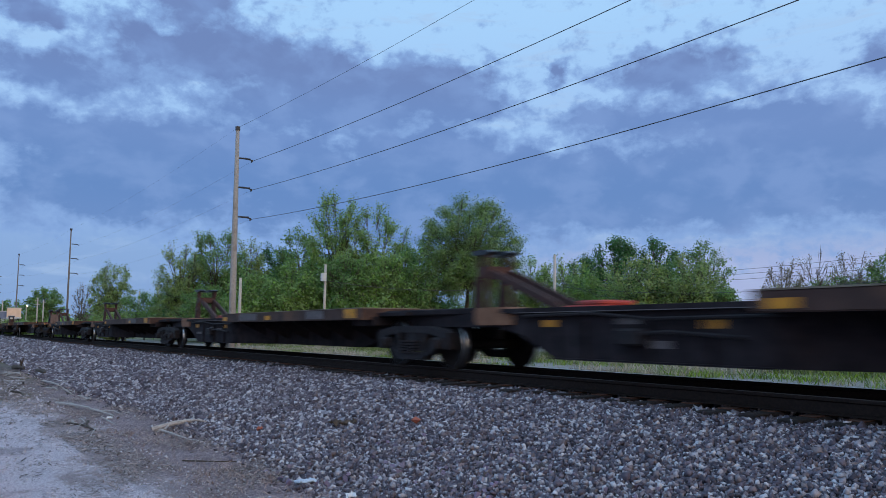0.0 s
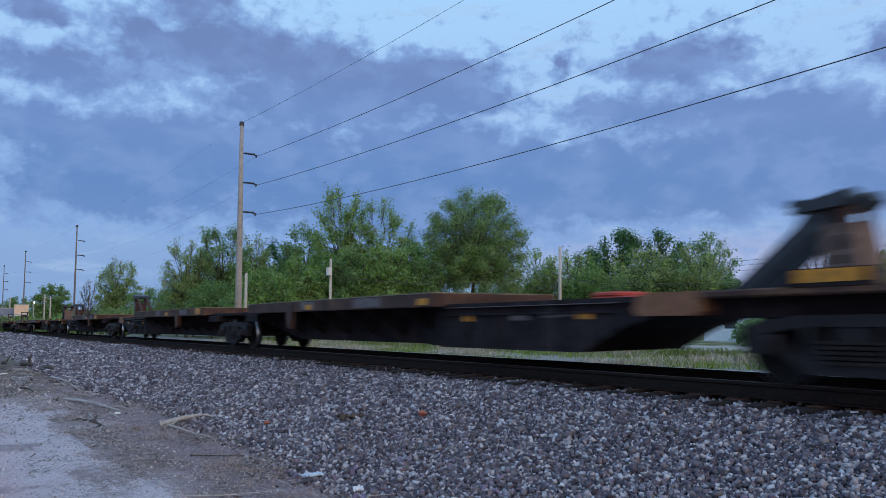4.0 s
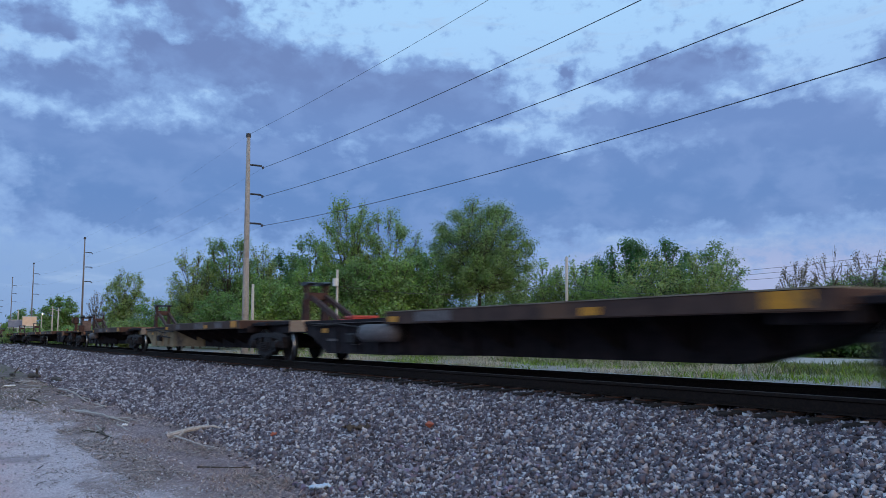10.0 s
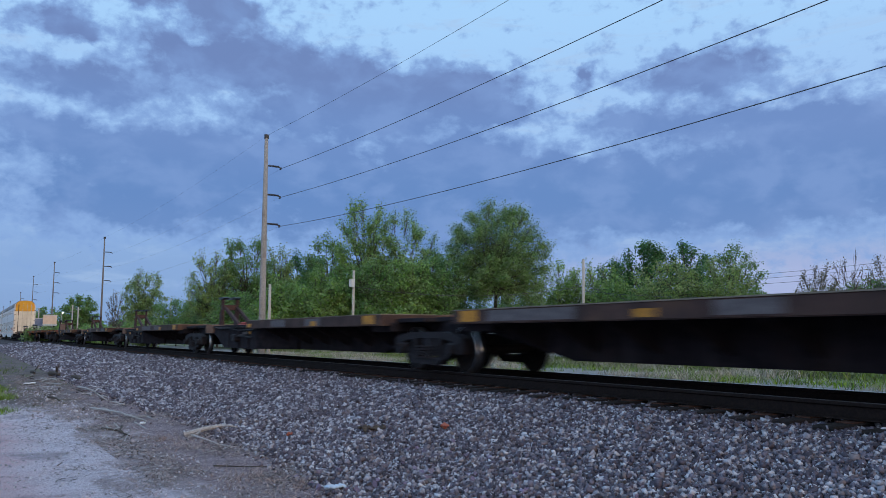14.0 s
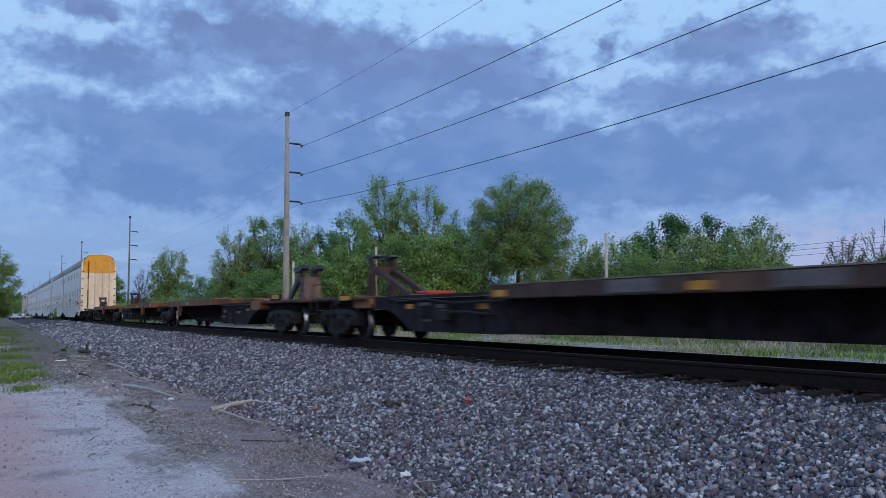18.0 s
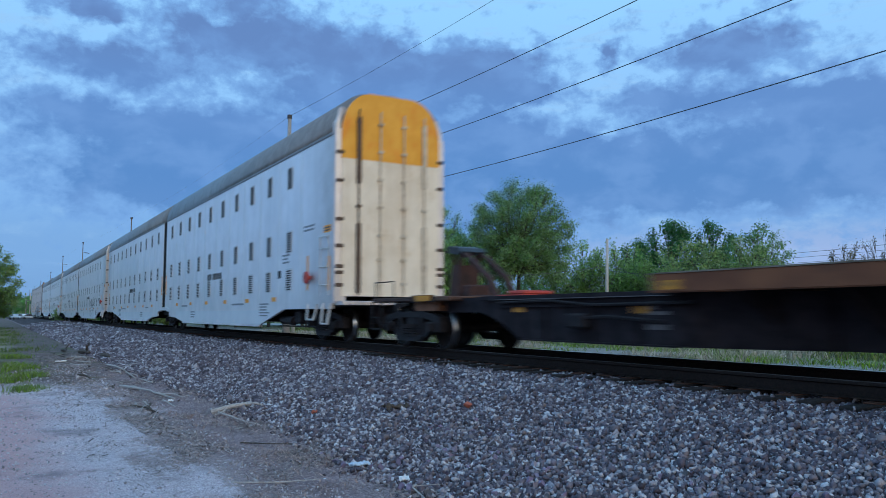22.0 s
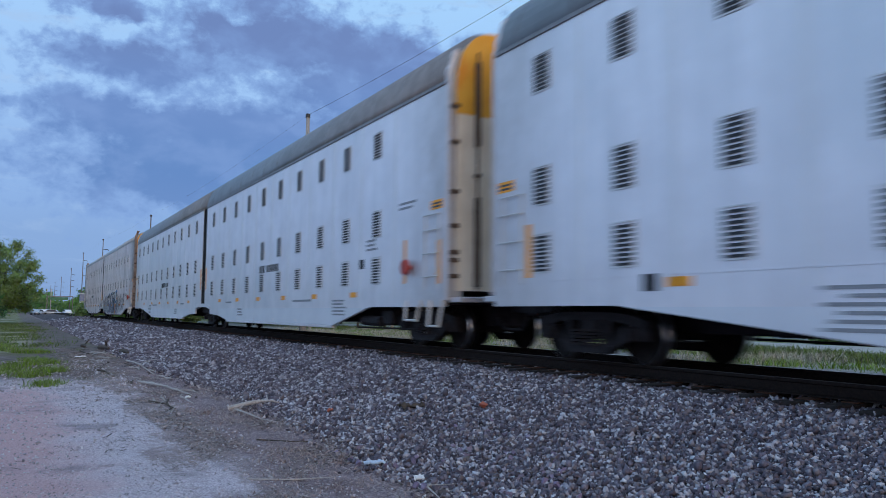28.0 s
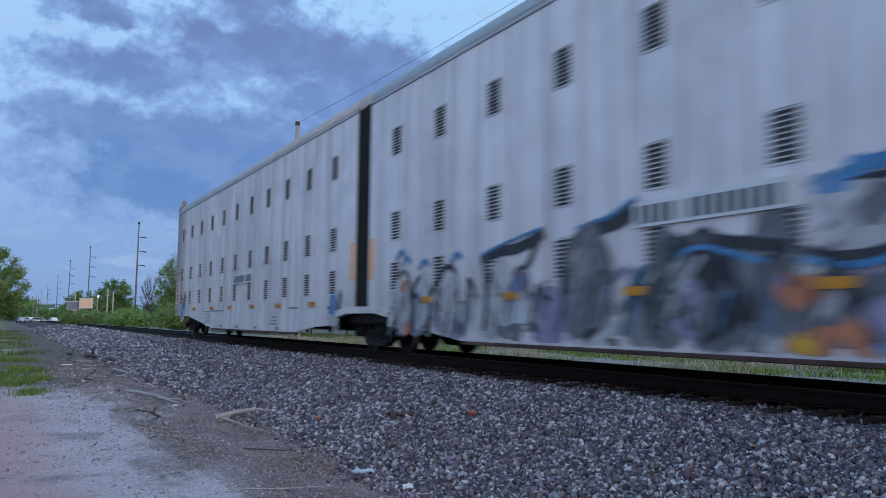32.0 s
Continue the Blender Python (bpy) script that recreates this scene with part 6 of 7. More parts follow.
# ---- trees ----
def leaf_material(name, c1, c2):
    m = mat(name, c1, c2, 0.5, 0.6, 0, 0, island=0.2, spec=0.25)
    nt = m.node_tree
    b = nt.nodes["Principled BSDF"]
    tr = nt.nodes.new("ShaderNodeBsdfTranslucent")
    src = b.inputs["Base Color"].links[0].from_socket
    nt.links.new(src, tr.inputs[0])
    mx = nt.nodes.new("ShaderNodeMixShader")
    mx.inputs[0].default_value = 0.5
    nt.links.new(b.outputs[0], mx.inputs[1])
    nt.links.new(tr.outputs[0], mx.inputs[2])
    nt.links.new(mx.outputs[0], nt.nodes["Material Output"].inputs[0])
    return m


LEAF_MID = leaf_material("mid_green_leaves", (0.200, 0.335, 0.120), (0.145, 0.260, 0.092))
LEAF_FRESH = leaf_material("grey_green_leaves", (0.225, 0.345, 0.130), (0.165, 0.265, 0.100))
LEAF_LIGHT = leaf_material("fresh_green_leaves", (0.270, 0.415, 0.140), (0.200, 0.330, 0.104))
LEAF_DARK = leaf_material("deep_green_leaves", (0.100, 0.235, 0.090), (0.070, 0.170, 0.066))
LEAF_OLIVE = leaf_material("olive_budding_leaves", (0.275, 0.375, 0.140), (0.205, 0.295, 0.106))
LEAF_GREY = leaf_material("grey_budding_twigs", (0.26, 0.24, 0.175), (0.185, 0.17, 0.125))


def limb_mesh(name, starts, ends, r0, r1, material, sides=5):
    """Tapered limbs in one mesh."""
    n = len(starts)
    d = ends - starts
    d /= np.maximum(np.linalg.norm(d, axis=1), 1e-6)[:, None]
    up = np.where(np.abs(d[:, 2:3]) > 0.9, np.array([[1.0, 0, 0]]), np.array([[0, 0, 1.0]]))
    u = np.cross(d, up)
    u /= np.linalg.norm(u, axis=1)[:, None]
    w = np.cross(d, u)
    a = 2 * math.pi * np.arange(sides) / sides
    ring = np.cos(a)[None, :, None] * u[:, None] + np.sin(a)[None, :, None] * w[:, None]
    v = np.concatenate([starts[:, None] + ring * r0[:, None, None], ends[:, None] + ring * r1[:, None, None]], 1).reshape(-1, 3)
    quad = np.array([(i, (i + 1) % sides, sides + (i + 1) % sides, sides + i) for i in range(sides)])
    f = (quad[None] + (np.arange(n) * 2 * sides)[:, None, None]).reshape(-1, 4)
    me = bpy.data.meshes.new(name)
    me.from_pydata(v.tolist(), [], f.tolist())
    for pl in me.polygons:
        pl.use_smooth = True
    me.materials.append(material)
    return me


def facing(rng, normals, size):
    """Turns that lay a leaf square to each normal, spun at random about it and scaled by size."""
    n = normals / np.maximum(np.linalg.norm(normals, axis=1), 1e-6)[:, None]
    a = rng.normal(size=n.shape)
    a -= n * np.sum(a * n, axis=1)[:, None]
    a /= np.maximum(np.linalg.norm(a, axis=1), 1e-6)[:, None]
    return np.stack([a, np.cross(n, a), n], 2) * size[:, None, None]


def tree(at, height, width, leaf, seed, leaves=9000, size=0.2, base=0.2, plumes=18, upright=0.25, slim=0.30, loose=1.0, bare=0.0, stem=0.016, shell=0.35, trunk=0.72, round_p=2.5, belly=0.42,
         label="leafy green deciduous tree in spring leaf", name="tree"):
    """A trunk with limbs that each end in a leafy plume; the plumes' tips make up a rounded crown. upright: how far the plumes turn up; slim: their
    girth by length; loose: how far leaves stray from the twigs; bare: how thin the foliage is; shell: how far in the
    plumes begin; round_p: 2 for an egg-shaped crown, more for a boxier one; belly: the height of
    the crown's widest part."""
    rng = np.random.default_rng(seed)
    z0, half = height * base, width / 2
    leaves = int(1.35 * leaves)
    mid = z0 + belly * (height - z0)
    # plume tips, spread evenly over the crown
    i = np.arange(plumes) + 0.5
    sin_lat = 1 - 1.62 * i / plumes
    cos_lat = np.sqrt(np.maximum(0.0, 1 - sin_lat ** 2))
    lon = i * 2.39996 + rng.uniform(0, 6.28)
    d = np.stack([cos_lat * np.cos(lon), cos_lat * np.sin(lon), sin_lat], 1) + rng.normal(0, 0.07, (plumes, 3))
    d /= ((np.hypot(d[:, 0], d[:, 1]) ** round_p + np.abs(d[:, 2]) ** round_p) ** (1 / round_p))[:, None]
    reach = rng.uniform(0.86, 1.03, plumes)
    ext = np.stack([np.full(plumes, half), np.full(plumes, half), np.where(d[:, 2] > 0, height - mid, mid - z0)], 1)
    tip = d * ext * reach[:, None] + np.array([0, 0, mid])
    tip[:, 2] = np.clip(tip[:, 2], z0 + 0.04 * height, height * 0.985)
    start = d * ext * shell * np.array([1 - 0.5 * upright, 1 - 0.5 * upright, 1]) + np.array([0, 0, mid])
    start[:, 2] = np.maximum(z0 * 0.7, start[:, 2] - upright * 0.42 * (height - z0))
    # skeleton: the trunk, a bent limb to every plume, twigs off the limbs
    top = max(z0 + 0.05 * height, trunk * height)
    steps = 9
    stem_pts = np.stack([np.cumsum(rng.normal(0, 0.006 * height, steps + 1)), np.cumsum(rng.normal(0, 0.006 * height, steps + 1)), np.linspace(-0.15, top, steps + 1)], 1)
    r0 = stem * height
    stem_r = r0 * np.linspace(1.0, 0.25, steps + 1)
    A, B, RA, RB = [stem_pts[:-1]], [stem_pts[1:]], [stem_r[:-1]], [stem_r[1:]]
    TA, TB, TRA, TRB = [], [], [], []
    anchors, axis_of = [], []
    per = max(8, int(420 / plumes))
    for k in range(plumes):
        foot_z = np.clip(start[k, 2] - 0.22 * np.hypot(*start[k, :2]) - 0.06 * height, 0.55 * z0 + 0.02 * height, top * 0.96)
        f = foot_z / max(top, 1e-3) * steps
        j = int(min(steps - 1, max(0, f)))
        foot = stem_pts[j] + (stem_pts[j + 1] - stem_pts[j]) * (f - j)
        u = np.linspace(0, 1, 9)[:, None]
        limb = foot * (1 - u) ** 2 + 2 * u * (1 - u) * start[k] + (start[k] + 0.9 * (tip[k] - start[k])) * u ** 2
        limb[1:-1] += rng.normal(0, 0.010 * height, (7, 3))
        rl = np.maximum(0.006, min(stem_r[j] * 0.62, r0 * 0.42) * (1 - 0.93 * np.linspace(0, 1, 9)) ** 1.1)
        A.append(limb[:-1]), B.append(limb[1:]), RA.append(rl[:-1]), RB.append(rl[1:])
        length = np.linalg.norm(tip[k] - start[k])
        # twigs: teardrop girth along the outer limb
        t = 0.22 + 0.78 * rng.uniform(0, 1, per) ** 0.8
        t[:3] = 1.0
        g = 0.25 + 0.75 * np.sin(math.pi * np.clip((t - 0.22) / 0.78, 0, 1) ** 0.8)
        at_t = np.stack([np.interp(t, u[:, 0], limb[:, c]) for c in range(3)], 1)
        off = rng.normal(0, 1, (per, 3))
        off /= np.linalg.norm(off, axis=1)[:, None]
        off *= (slim * max(length, 0.35 * half) * g * rng.uniform(0.25, 1.0, per) ** 0.6)[:, None]
        end = at_t + off
        end[:, 2] = np.clip(end[:, 2], z0 * 0.8 + 0.03, height)
        root = np.stack([np.interp(np.maximum(t - 0.16, 0), u[:, 0], limb[:, c]) for c in range(3)], 1)
        bend = (root + end) / 2 + rng.normal(0, 0.05, (per, 3)) * np.linalg.norm(off, axis=1)[:, None]
        tw = np.full(per, 0.012 + 0.0009 * height)
        TA += [root, bend]
        TB += [bend, end]
        TRA += [tw, tw * 0.8]
        TRB += [tw * 0.8, tw * 0.4]
        anchors.append(np.stack([bend, end], 1))
        axis_of.append(at_t)
    thing = tagged(empty(name, pose(at[0], at[1], ground_height(*at))), label, name, group="trees behind the track")
    part("trunk", limb_mesh("trunk", np.concatenate(A), np.concatenate(B), np.concatenate(RA), np.concatenate(RB), M_BARK, 6), None, thing, "grey-brown trunk and limbs")
    part("branchwork", limb_mesh("branchwork", np.concatenate(TA), np.concatenate(TB), np.concatenate(TRA), np.concatenate(TRB), M_BARK, 3), None, thing, "thin grey-brown twigs")
    # leaves along the twigs, laid outwards and upwards
    anchors, axis_of = np.concatenate(anchors), np.concatenate(axis_of)
    gap = np.array([noise.noise((q[0] * 0.33 + seed, q[1] * 0.33, q[2] * 0.33)) for q in anchors[:, 1]])
    weight = np.exp(rng.normal(0, 0.25, len(gap))) * np.clip((gap + 0.62 - bare) * 2.2, 0.30, 1.0)
    pick = rng.choice(len(weight), leaves, p=weight / weight.sum())
    f = rng.uniform(-0.1, 1.15, leaves)[:, None]
    sig = loose * (0.10 + 0.024 * width)
    jit = np.clip(rng.normal(0, 1, (leaves, 3)), -1.7, 1.7) * np.array([sig, sig, sig * 0.75])
    pts = anchors[pick, 0] + (anchors[pick, 1] - anchors[pick, 0]) * f + jit
    out = pts - axis_of[pick]
    out /= np.maximum(np.linalg.norm(out, axis=1), 0.05)[:, None]
    crown = pts - np.array([0, 0, mid * 0.8])
    crown /= np.maximum(np.linalg.norm(crown, axis=1), 0.05)[:, None]
    nrm = out * 0.7 + crown * 0.5 + np.array([0, 0, 0.62]) + rng.normal(0, 0.48, (leaves, 3))
    ok = pts[:, 2] > 0.03
    pts, nrm = pts[ok], nrm[ok]
    blade = [(-0.5, -0.05, 0), (0.0, -0.34, 0.05), (0.55, 0.03, 0), (-0.05, 0.36, 0.04)]
    me = scatter_mesh("crown", blade, [(0, 1, 2, 3)], (facing(rng, nrm, 1.05 * size * rng.uniform(0.6, 1.25, len(pts))), pts), leaf)
    part("crown", me, None, thing, leaf.name.replace("_", " "))
    return thing


def polar(az, d):
    return (-d * math.cos(radians(az)), d * math.sin(radians(az)))


def grown(az, d, top, wide, leaf, seed, **kw):
    """A tree on a bearing and distance from the lot, with its top's slope and its width in degrees."""
    at = polar(az, d)
    h = top * d + 1.55 - ground_height(*at)
    return tree(at, h, 2 * d * math.tan(radians(wide / 2)), leaf, seed, **kw)


AIRY = "tall airy deciduous tree in fresh spring leaf with visible limbs"
BUSH = "dense bright green bush at the wood's edge"
DENSE = "dense dark green deciduous tree"
BARE = dict(upright=0.35, slim=0.34, loose=0.8, stem=0.016, plumes=24, shell=0.25, trunk=0.35)
OPEN = dict(upright=0.25, slim=0.44, loose=1.15, plumes=34, shell=0.22)
FULL = dict(upright=0.22, slim=0.50, loose=1.3, plumes=34, shell=0.2)
# the wood behind the track, from the far end on
grown(10.7, 118, 0.084, 3.2, LEAF_OLIVE, 1, leaves=6500, size=0.26, bare=0.10, base=0.12, label=AIRY, **OPEN)
grown(8.9, 128, 0.058, 1.6, LEAF_GREY, 2, leaves=700, size=0.22, base=0.1, label="slender bare tree just budding", **BARE)
grown(15.2, 86, 0.116, 3.8, LEAF_OLIVE, 3, leaves=7000, size=0.20, bare=0.06, base=0.08, label=AIRY, **OPEN)
grown(17.6, 88, 0.136, 4.8, LEAF_MID, 4, leaves=15000, size=0.21, bare=0.0, base=0.1, label=AIRY, **OPEN)
grown(19.9, 92, 0.122, 3.4, LEAF_OLIVE, 5, leaves=9000, size=0.22, base=0.1, label=AIRY, **OPEN)
grown(21.6, 98, 0.112, 4.2, LEAF_DARK, 6, leaves=12000, size=0.27, base=0.05, label=DENSE, **FULL)
grown(23.6, 94, 0.136, 4.6, LEAF_MID, 7, leaves=17000, size=0.25, base=0.05, label=DENSE, **FULL)
grown(26.3, 76, 0.190, 5.2, LEAF_LIGHT, 8, leaves=17000, size=0.19, base=0.16, upright=0.36, slim=0.34, loose=1.0, plumes=38, shell=0.2, stem=0.017, trunk=0.6, label=AIRY)
grown(29.2, 77, 0.170, 6.0, LEAF_LIGHT, 9, leaves=15000, size=0.19, base=0.14, upright=0.36, slim=0.34, loose=1.0, plumes=38, shell=0.2, stem=0.017, trunk=0.55, label=AIRY)
grown(31.2, 82, 0.118, 4.4, LEAF_MID, 10, leaves=12000, size=0.23, base=0.04, **FULL)
grown(36.1, 76, 0.176, 8.3, LEAF_FRESH, 11, leaves=44000, size=0.18, bare=-0.25, base=0.12, belly=0.50, round_p=2.8, upright=0.10, slim=0.46, loose=1.15, plumes=84, shell=0.3, stem=0.020, trunk=0.66, label="broad rounded deciduous tree in fresh spring leaf")
grown(44.8, 98, 0.104, 3.6, LEAF_DARK, 12, leaves=11000, size=0.27, base=0.05, label=DENSE, **FULL)
grown(47.0, 96, 0.130, 4.6, LEAF_DARK, 13, leaves=18000, size=0.27, base=0.05, upright=0.40, slim=0.40, loose=1.0, plumes=24, shell=0.2, label=DENSE)
grown(50.0, 97, 0.124, 4.2, LEAF_DARK, 14, leaves=16000, size=0.27, base=0.05, upright=0.40, slim=0.40, loose=1.0, plumes=24, shell=0.2, label=DENSE)
grown(52.8, 92, 0.116, 4.6, LEAF_MID, 15, leaves=11000, size=0.22, bare=0.04, base=0.08, label=AIRY, **OPEN)
grown(58.2, 80, 0.090, 3.2, LEAF_GREY, 16, leaves=3200, size=0.17, base=0.12, label="grey tree just coming into bud", **BARE)
grown(60.2, 78, 0.102, 3.4, LEAF_GREY, 17, leaves=500, size=0.15, base=0.15, label="bare grey tree with spreading branches", **BARE)
grown(62.4, 82, 0.100, 3.4, LEAF_GREY, 18, leaves=2600, size=0.17, base=0.12, label="grey tree just coming into bud", **BARE)
grown(65.0, 84, 0.101, 4.6, LEAF_MID, 19, leaves=12000, size=0.22, base=0.08, **FULL)
grown(61.5, 84, 0.070, 5.4, LEAF_MID, 20, leaves=12000, size=0.22, base=0.0, label=BUSH, name="bush", **FULL)
# bushes in front of and between the trees
for k, (az, d, top, wide, leaf) in enumerate((
        (12.9, 104, 0.042, 3.4, LEAF_MID), (14.6, 96, 0.052, 2.8, LEAF_OLIVE), (17.0, 80, 0.054, 3.8, LEAF_MID), (20.2, 72, 0.074, 3.8, LEAF_LIGHT), (22.8, 70, 0.082, 3.8, LEAF_LIGHT),
        (24.8, 72, 0.084, 3.6, LEAF_MID), (27.0, 70, 0.098, 4.0, LEAF_MID), (29.4, 70, 0.102, 4.2, LEAF_LIGHT), (31.6, 72, 0.104, 4.2, LEAF_MID), (33.6, 84, 0.066, 3.8, LEAF_MID), (38.6, 84, 0.054, 3.8, LEAF_MID),
        (40.9, 82, 0.092, 4.4, LEAF_LIGHT), (43.4, 80, 0.088, 4.4, LEAF_LIGHT), (45.6, 78, 0.072, 4.0, LEAF_LIGHT), (48.6, 72, 0.092, 5.0, LEAF_OLIVE), (51.8, 72, 0.090, 4.6, LEAF_OLIVE), (54.0, 74, 0.052, 3.0, LEAF_MID),
        (36.2, 92, 0.046, 4.6, LEAF_MID), (67.5, 80, 0.085, 4.2, LEAF_MID), (58.6, 88, 0.052, 4.2, LEAF_OLIVE), (15.8, 92, 0.060, 3.2, LEAF_DARK), (18.6, 96, 0.075, 3.6, LEAF_DARK),
        (60.0, 46, 0.006, 4.6, LEAF_MID), (64.0, 45, 0.004, 4.6, LEAF_OLIVE), (56.4, 47, 0.000, 3.4, LEAF_MID))):
    grown(az, d, top * 1.10, wide * 1.15, leaf, 60 + k, leaves=7000, size=0.23, base=0.0, upright=0.15, slim=0.50, loose=1.3, plumes=26, shell=0.25, trunk=0.4,
          label=BUSH if leaf is not LEAF_OLIVE else "olive green bush just leafing out", name="bush")
# the far end of the line
grown(6.7, 235, 0.049, 2.7, LEAF_MID, 90, leaves=7000, size=0.50, base=0.1, label="round green tree by the road", **FULL)
grown(4.6, 300, 0.034, 2.2, LEAF_MID, 91, leaves=4000, size=0.6, base=0.1, **FULL)
for az, d, top, wide, leaf, seed in ((4.9, 112, 0.008, 3.4, LEAF_OLIVE, 92), (7.8, 100, 0.011, 3.6, LEAF_LIGHT, 93), (10.9, 96, 0.020, 3.4, LEAF_OLIVE, 94)):
    grown(az, d, top, wide, leaf, seed, leaves=5000, size=0.26, base=0.0, label="low dense roadside bush", name="bush", **FULL)
tree((-96.0, -1.6), 9.4, 9.0, LEAF_OLIVE, 95, leaves=18000, size=0.23, base=0.06, upright=0.35, slim=0.32, plumes=34, shell=0.42, label="rounded olive green tree beside the lot")
tree((-84.0, -3.4), 4.4, 5.0, LEAF_DARK, 96, leaves=7000, size=0.22, base=0.0, label="dark green bush beside the lot", name="bush", **FULL)
tree((-118.0, -8.0), 11.0, 10.0, LEAF_OLIVE, 97, leaves=13000, size=0.30, base=0.06, upright=0.35, slim=0.32, plumes=34, shell=0.42, label="rounded olive green tree beside the lot")


def far_woods():
    """A low line of woodland on the horizon."""
    rng = np.random.default_rng(7)
    n = 70000
    # leaves on unseen bearings are added to darken reflections in the wagon sides
    az = np.concatenate([rng.uniform(-4, 75, 24000), rng.uniform(-185, 175, n - 24000)])
    d = rng.uniform(330, 420, n)
    hgt = np.array([7.0 + 4.5 * noise.noise((a * 0.55, 0, 0)) + 2.5 * noise.noise((a * 2.3, 5, 0)) for a in az])
    z = hgt * np.sqrt(rng.uniform(0, 1, n))
    pts = np.stack([-d * np.cos(np.radians(az)), d * np.sin(np.radians(az)), z], 1)
    quad = [(-0.5, 0, 0), (-0.12, -0.32, 0.05), (0.5, 0, 0), (0.1, 0.34, -0.04)]
    me = scatter_mesh("far_woods", quad, [(0, 1, 2, 3)], (spins(rng, n, rng.uniform(1.4, 3.2, n)), pts), LEAF_MID)
    tagged(new("far_woods", me), "distant line of green woodland", "woods", kind="stuff")


far_woods()


# ---- poles and wires ----
LINE_Y = 17.75
ARMS = (2.3, 4.4, 6.5)   # how far the arms lie below the top


def power_pole(x, y, h):
    slim = 1.0 if x > -60 else 0.62
    pole = tagged(empty("power_pole", pose(x, y, 0.0)), "tall weathered grey pole with three dark insulator arms", "utility pole", group="power line poles")
    part("shaft", tube(bmesh.new(), [(0, 0, -0.2), (0, 0, 5), (0, 0, 10), (0, 0, h)], [0.26 * slim, 0.22 * slim, 0.18 * slim, 0.13 * slim], 14), M_POLE if slim == 1.0 else M_POLE_GREY, pole, "tapered grey shaft", smooth=True)
    part("pole_cap", tube(bmesh.new(), [(0, 0, h - 0.2), (0, 0, h + 0.07)], 0.17, 12), M_ARM, pole, "dark pole cap")
    for drop in ARMS:
        z = h - drop
        arm = part("insulator_arm", tube(bmesh.new(), [(0, 0.14, z + 0.12), (0, 0.62, z + 0.14), (0, 1.10, z + 0.06)], [0.055, 0.05, 0.035], 8), M_ARM, pole, "dark horizontal post insulator")
        ring = [(0.24 + 0.0425 * i, 0.082 if i % 2 else 0.05) for i in range(19)]
        part("insulator_body", tube(bmesh.new(), [(0, a, z + 0.13) for a, _ in ring], [c for _, c in ring], 8), M_ARM, arm)
        part("clamp", box(bmesh.new(), -0.12, 0.12, 1.06, 1.14, z - 0.08, z + 0.10, 0.02), M_ARM, arm)


# bearing, distance and height of the poles that go away along the track, and one behind the view
LINE = [(21.5, LINE_Y, 15.75), (-52.17, LINE_Y, 15.75)] + [(*polar(az, d), h) for az, d, h in ((8.02, 122, 15.8), (5.02, 178, 16.6), (3.83, 235, 17.4), (3.14, 300, 16.1), (2.57, 370, 15.6), (2.2, 440, 15.6), (1.95, 510, 15.6))]
for x, y, h in LINE:
    power_pole(x, y, h)


def cable(a, c, sag, rad, label, n=24):
    pts = [Vector(a).lerp(Vector(c), i / n) - Vector((0, 0, sag * 4 * (i / n) * (1 - i / n))) for i in range(n + 1)]
    ob = part("overhead_wire", tube(bmesh.new(), pts, rad, 5), M_WIRE)
    return tagged(ob, label, "cable", group="overhead wires")


for (xa, ya, ha), (xb, yb, hb) in zip(LINE, LINE[1:]):
    near = xb > -60
    for drop, sag in zip(ARMS, (1.02, 1.07, 1.2)):
        cable((xa, ya + 1.1, ha - drop), (xb, yb + 1.1, hb - drop), sag if near else 0.6, 0.017 if near else 0.005, "dark aluminium power cable strung between tall poles")
    cable((xa, ya, ha), (xb, yb, hb), 0.98 if near else 0.5, 0.010 if near else 0.004, "thin dark ground wire strung between pole tops")


def small_pole(at, top, rad, label, box_z=None, lean=0.0, arms=()):
    pole = tagged(empty("small_pole", pose(at[0], at[1], ground_height(*at), 0, lean, 0)), label, "utility pole")
    part("shaft", tube(bmesh.new(), [(0, 0, -0.2), (0, 0, top)], [rad, rad * 0.75], 10), M_POLE_THIN, pole, smooth=True)
    if box_z:
        part("transformer", tube(bmesh.new(), [(0.22, -0.25, box_z), (0.22, -0.25, box_z + 0.62)], 0.24, 12), M_GREY_BOX, pole, "pale grey transformer can")
        part("bracket", box(bmesh.new(), -0.1, 0.25, -0.25, 0.05, box_z + 0.2, box_z + 0.28), M_ARM, pole)
    for z in arms:
        part("crossarm", box(bmesh.new(), -0.06, 0.06, -1.2, 1.2, z, z + 0.11, 0.01), M_POLE_THIN, pole, m=pose(0, 0, 0, 0, 0, 60))
        for yy in (-1.0, -0.5, 0.5, 1.0):
            part("insulator", tube(bmesh.new(), [(0, yy, z + 0.1), (0, yy, z + 0.26)], 0.05, 6), M_ARM, pole, m=pose(0, 0, 0, 0, 0, 60))
    return pole


small_pole(polar(25.35, 62), 6.6, 0.13, "thin pale wooden pole with a grey transformer can", 5.25, 1.0)
small_pole(polar(19.3, 60), 5.3, 0.14, "short pale wooden pole beside the power pole")
small_pole(polar(42.4, 66), 7.8, 0.15, "leaning pale wooden pole with drooping service wires", None, 1.6)
small_pole(polar(12.5, 150), 8.2, 0.14, "thin grey wooden pole among the bushes")
small_pole(polar(13.7, 140), 8.6, 0.14, "thin grey wooden pole among the bushes")
small_pole(polar(6.25, 185), 7.9, 0.17, "wooden pole with a double crossarm", None, 0, (7.2, 6.4))
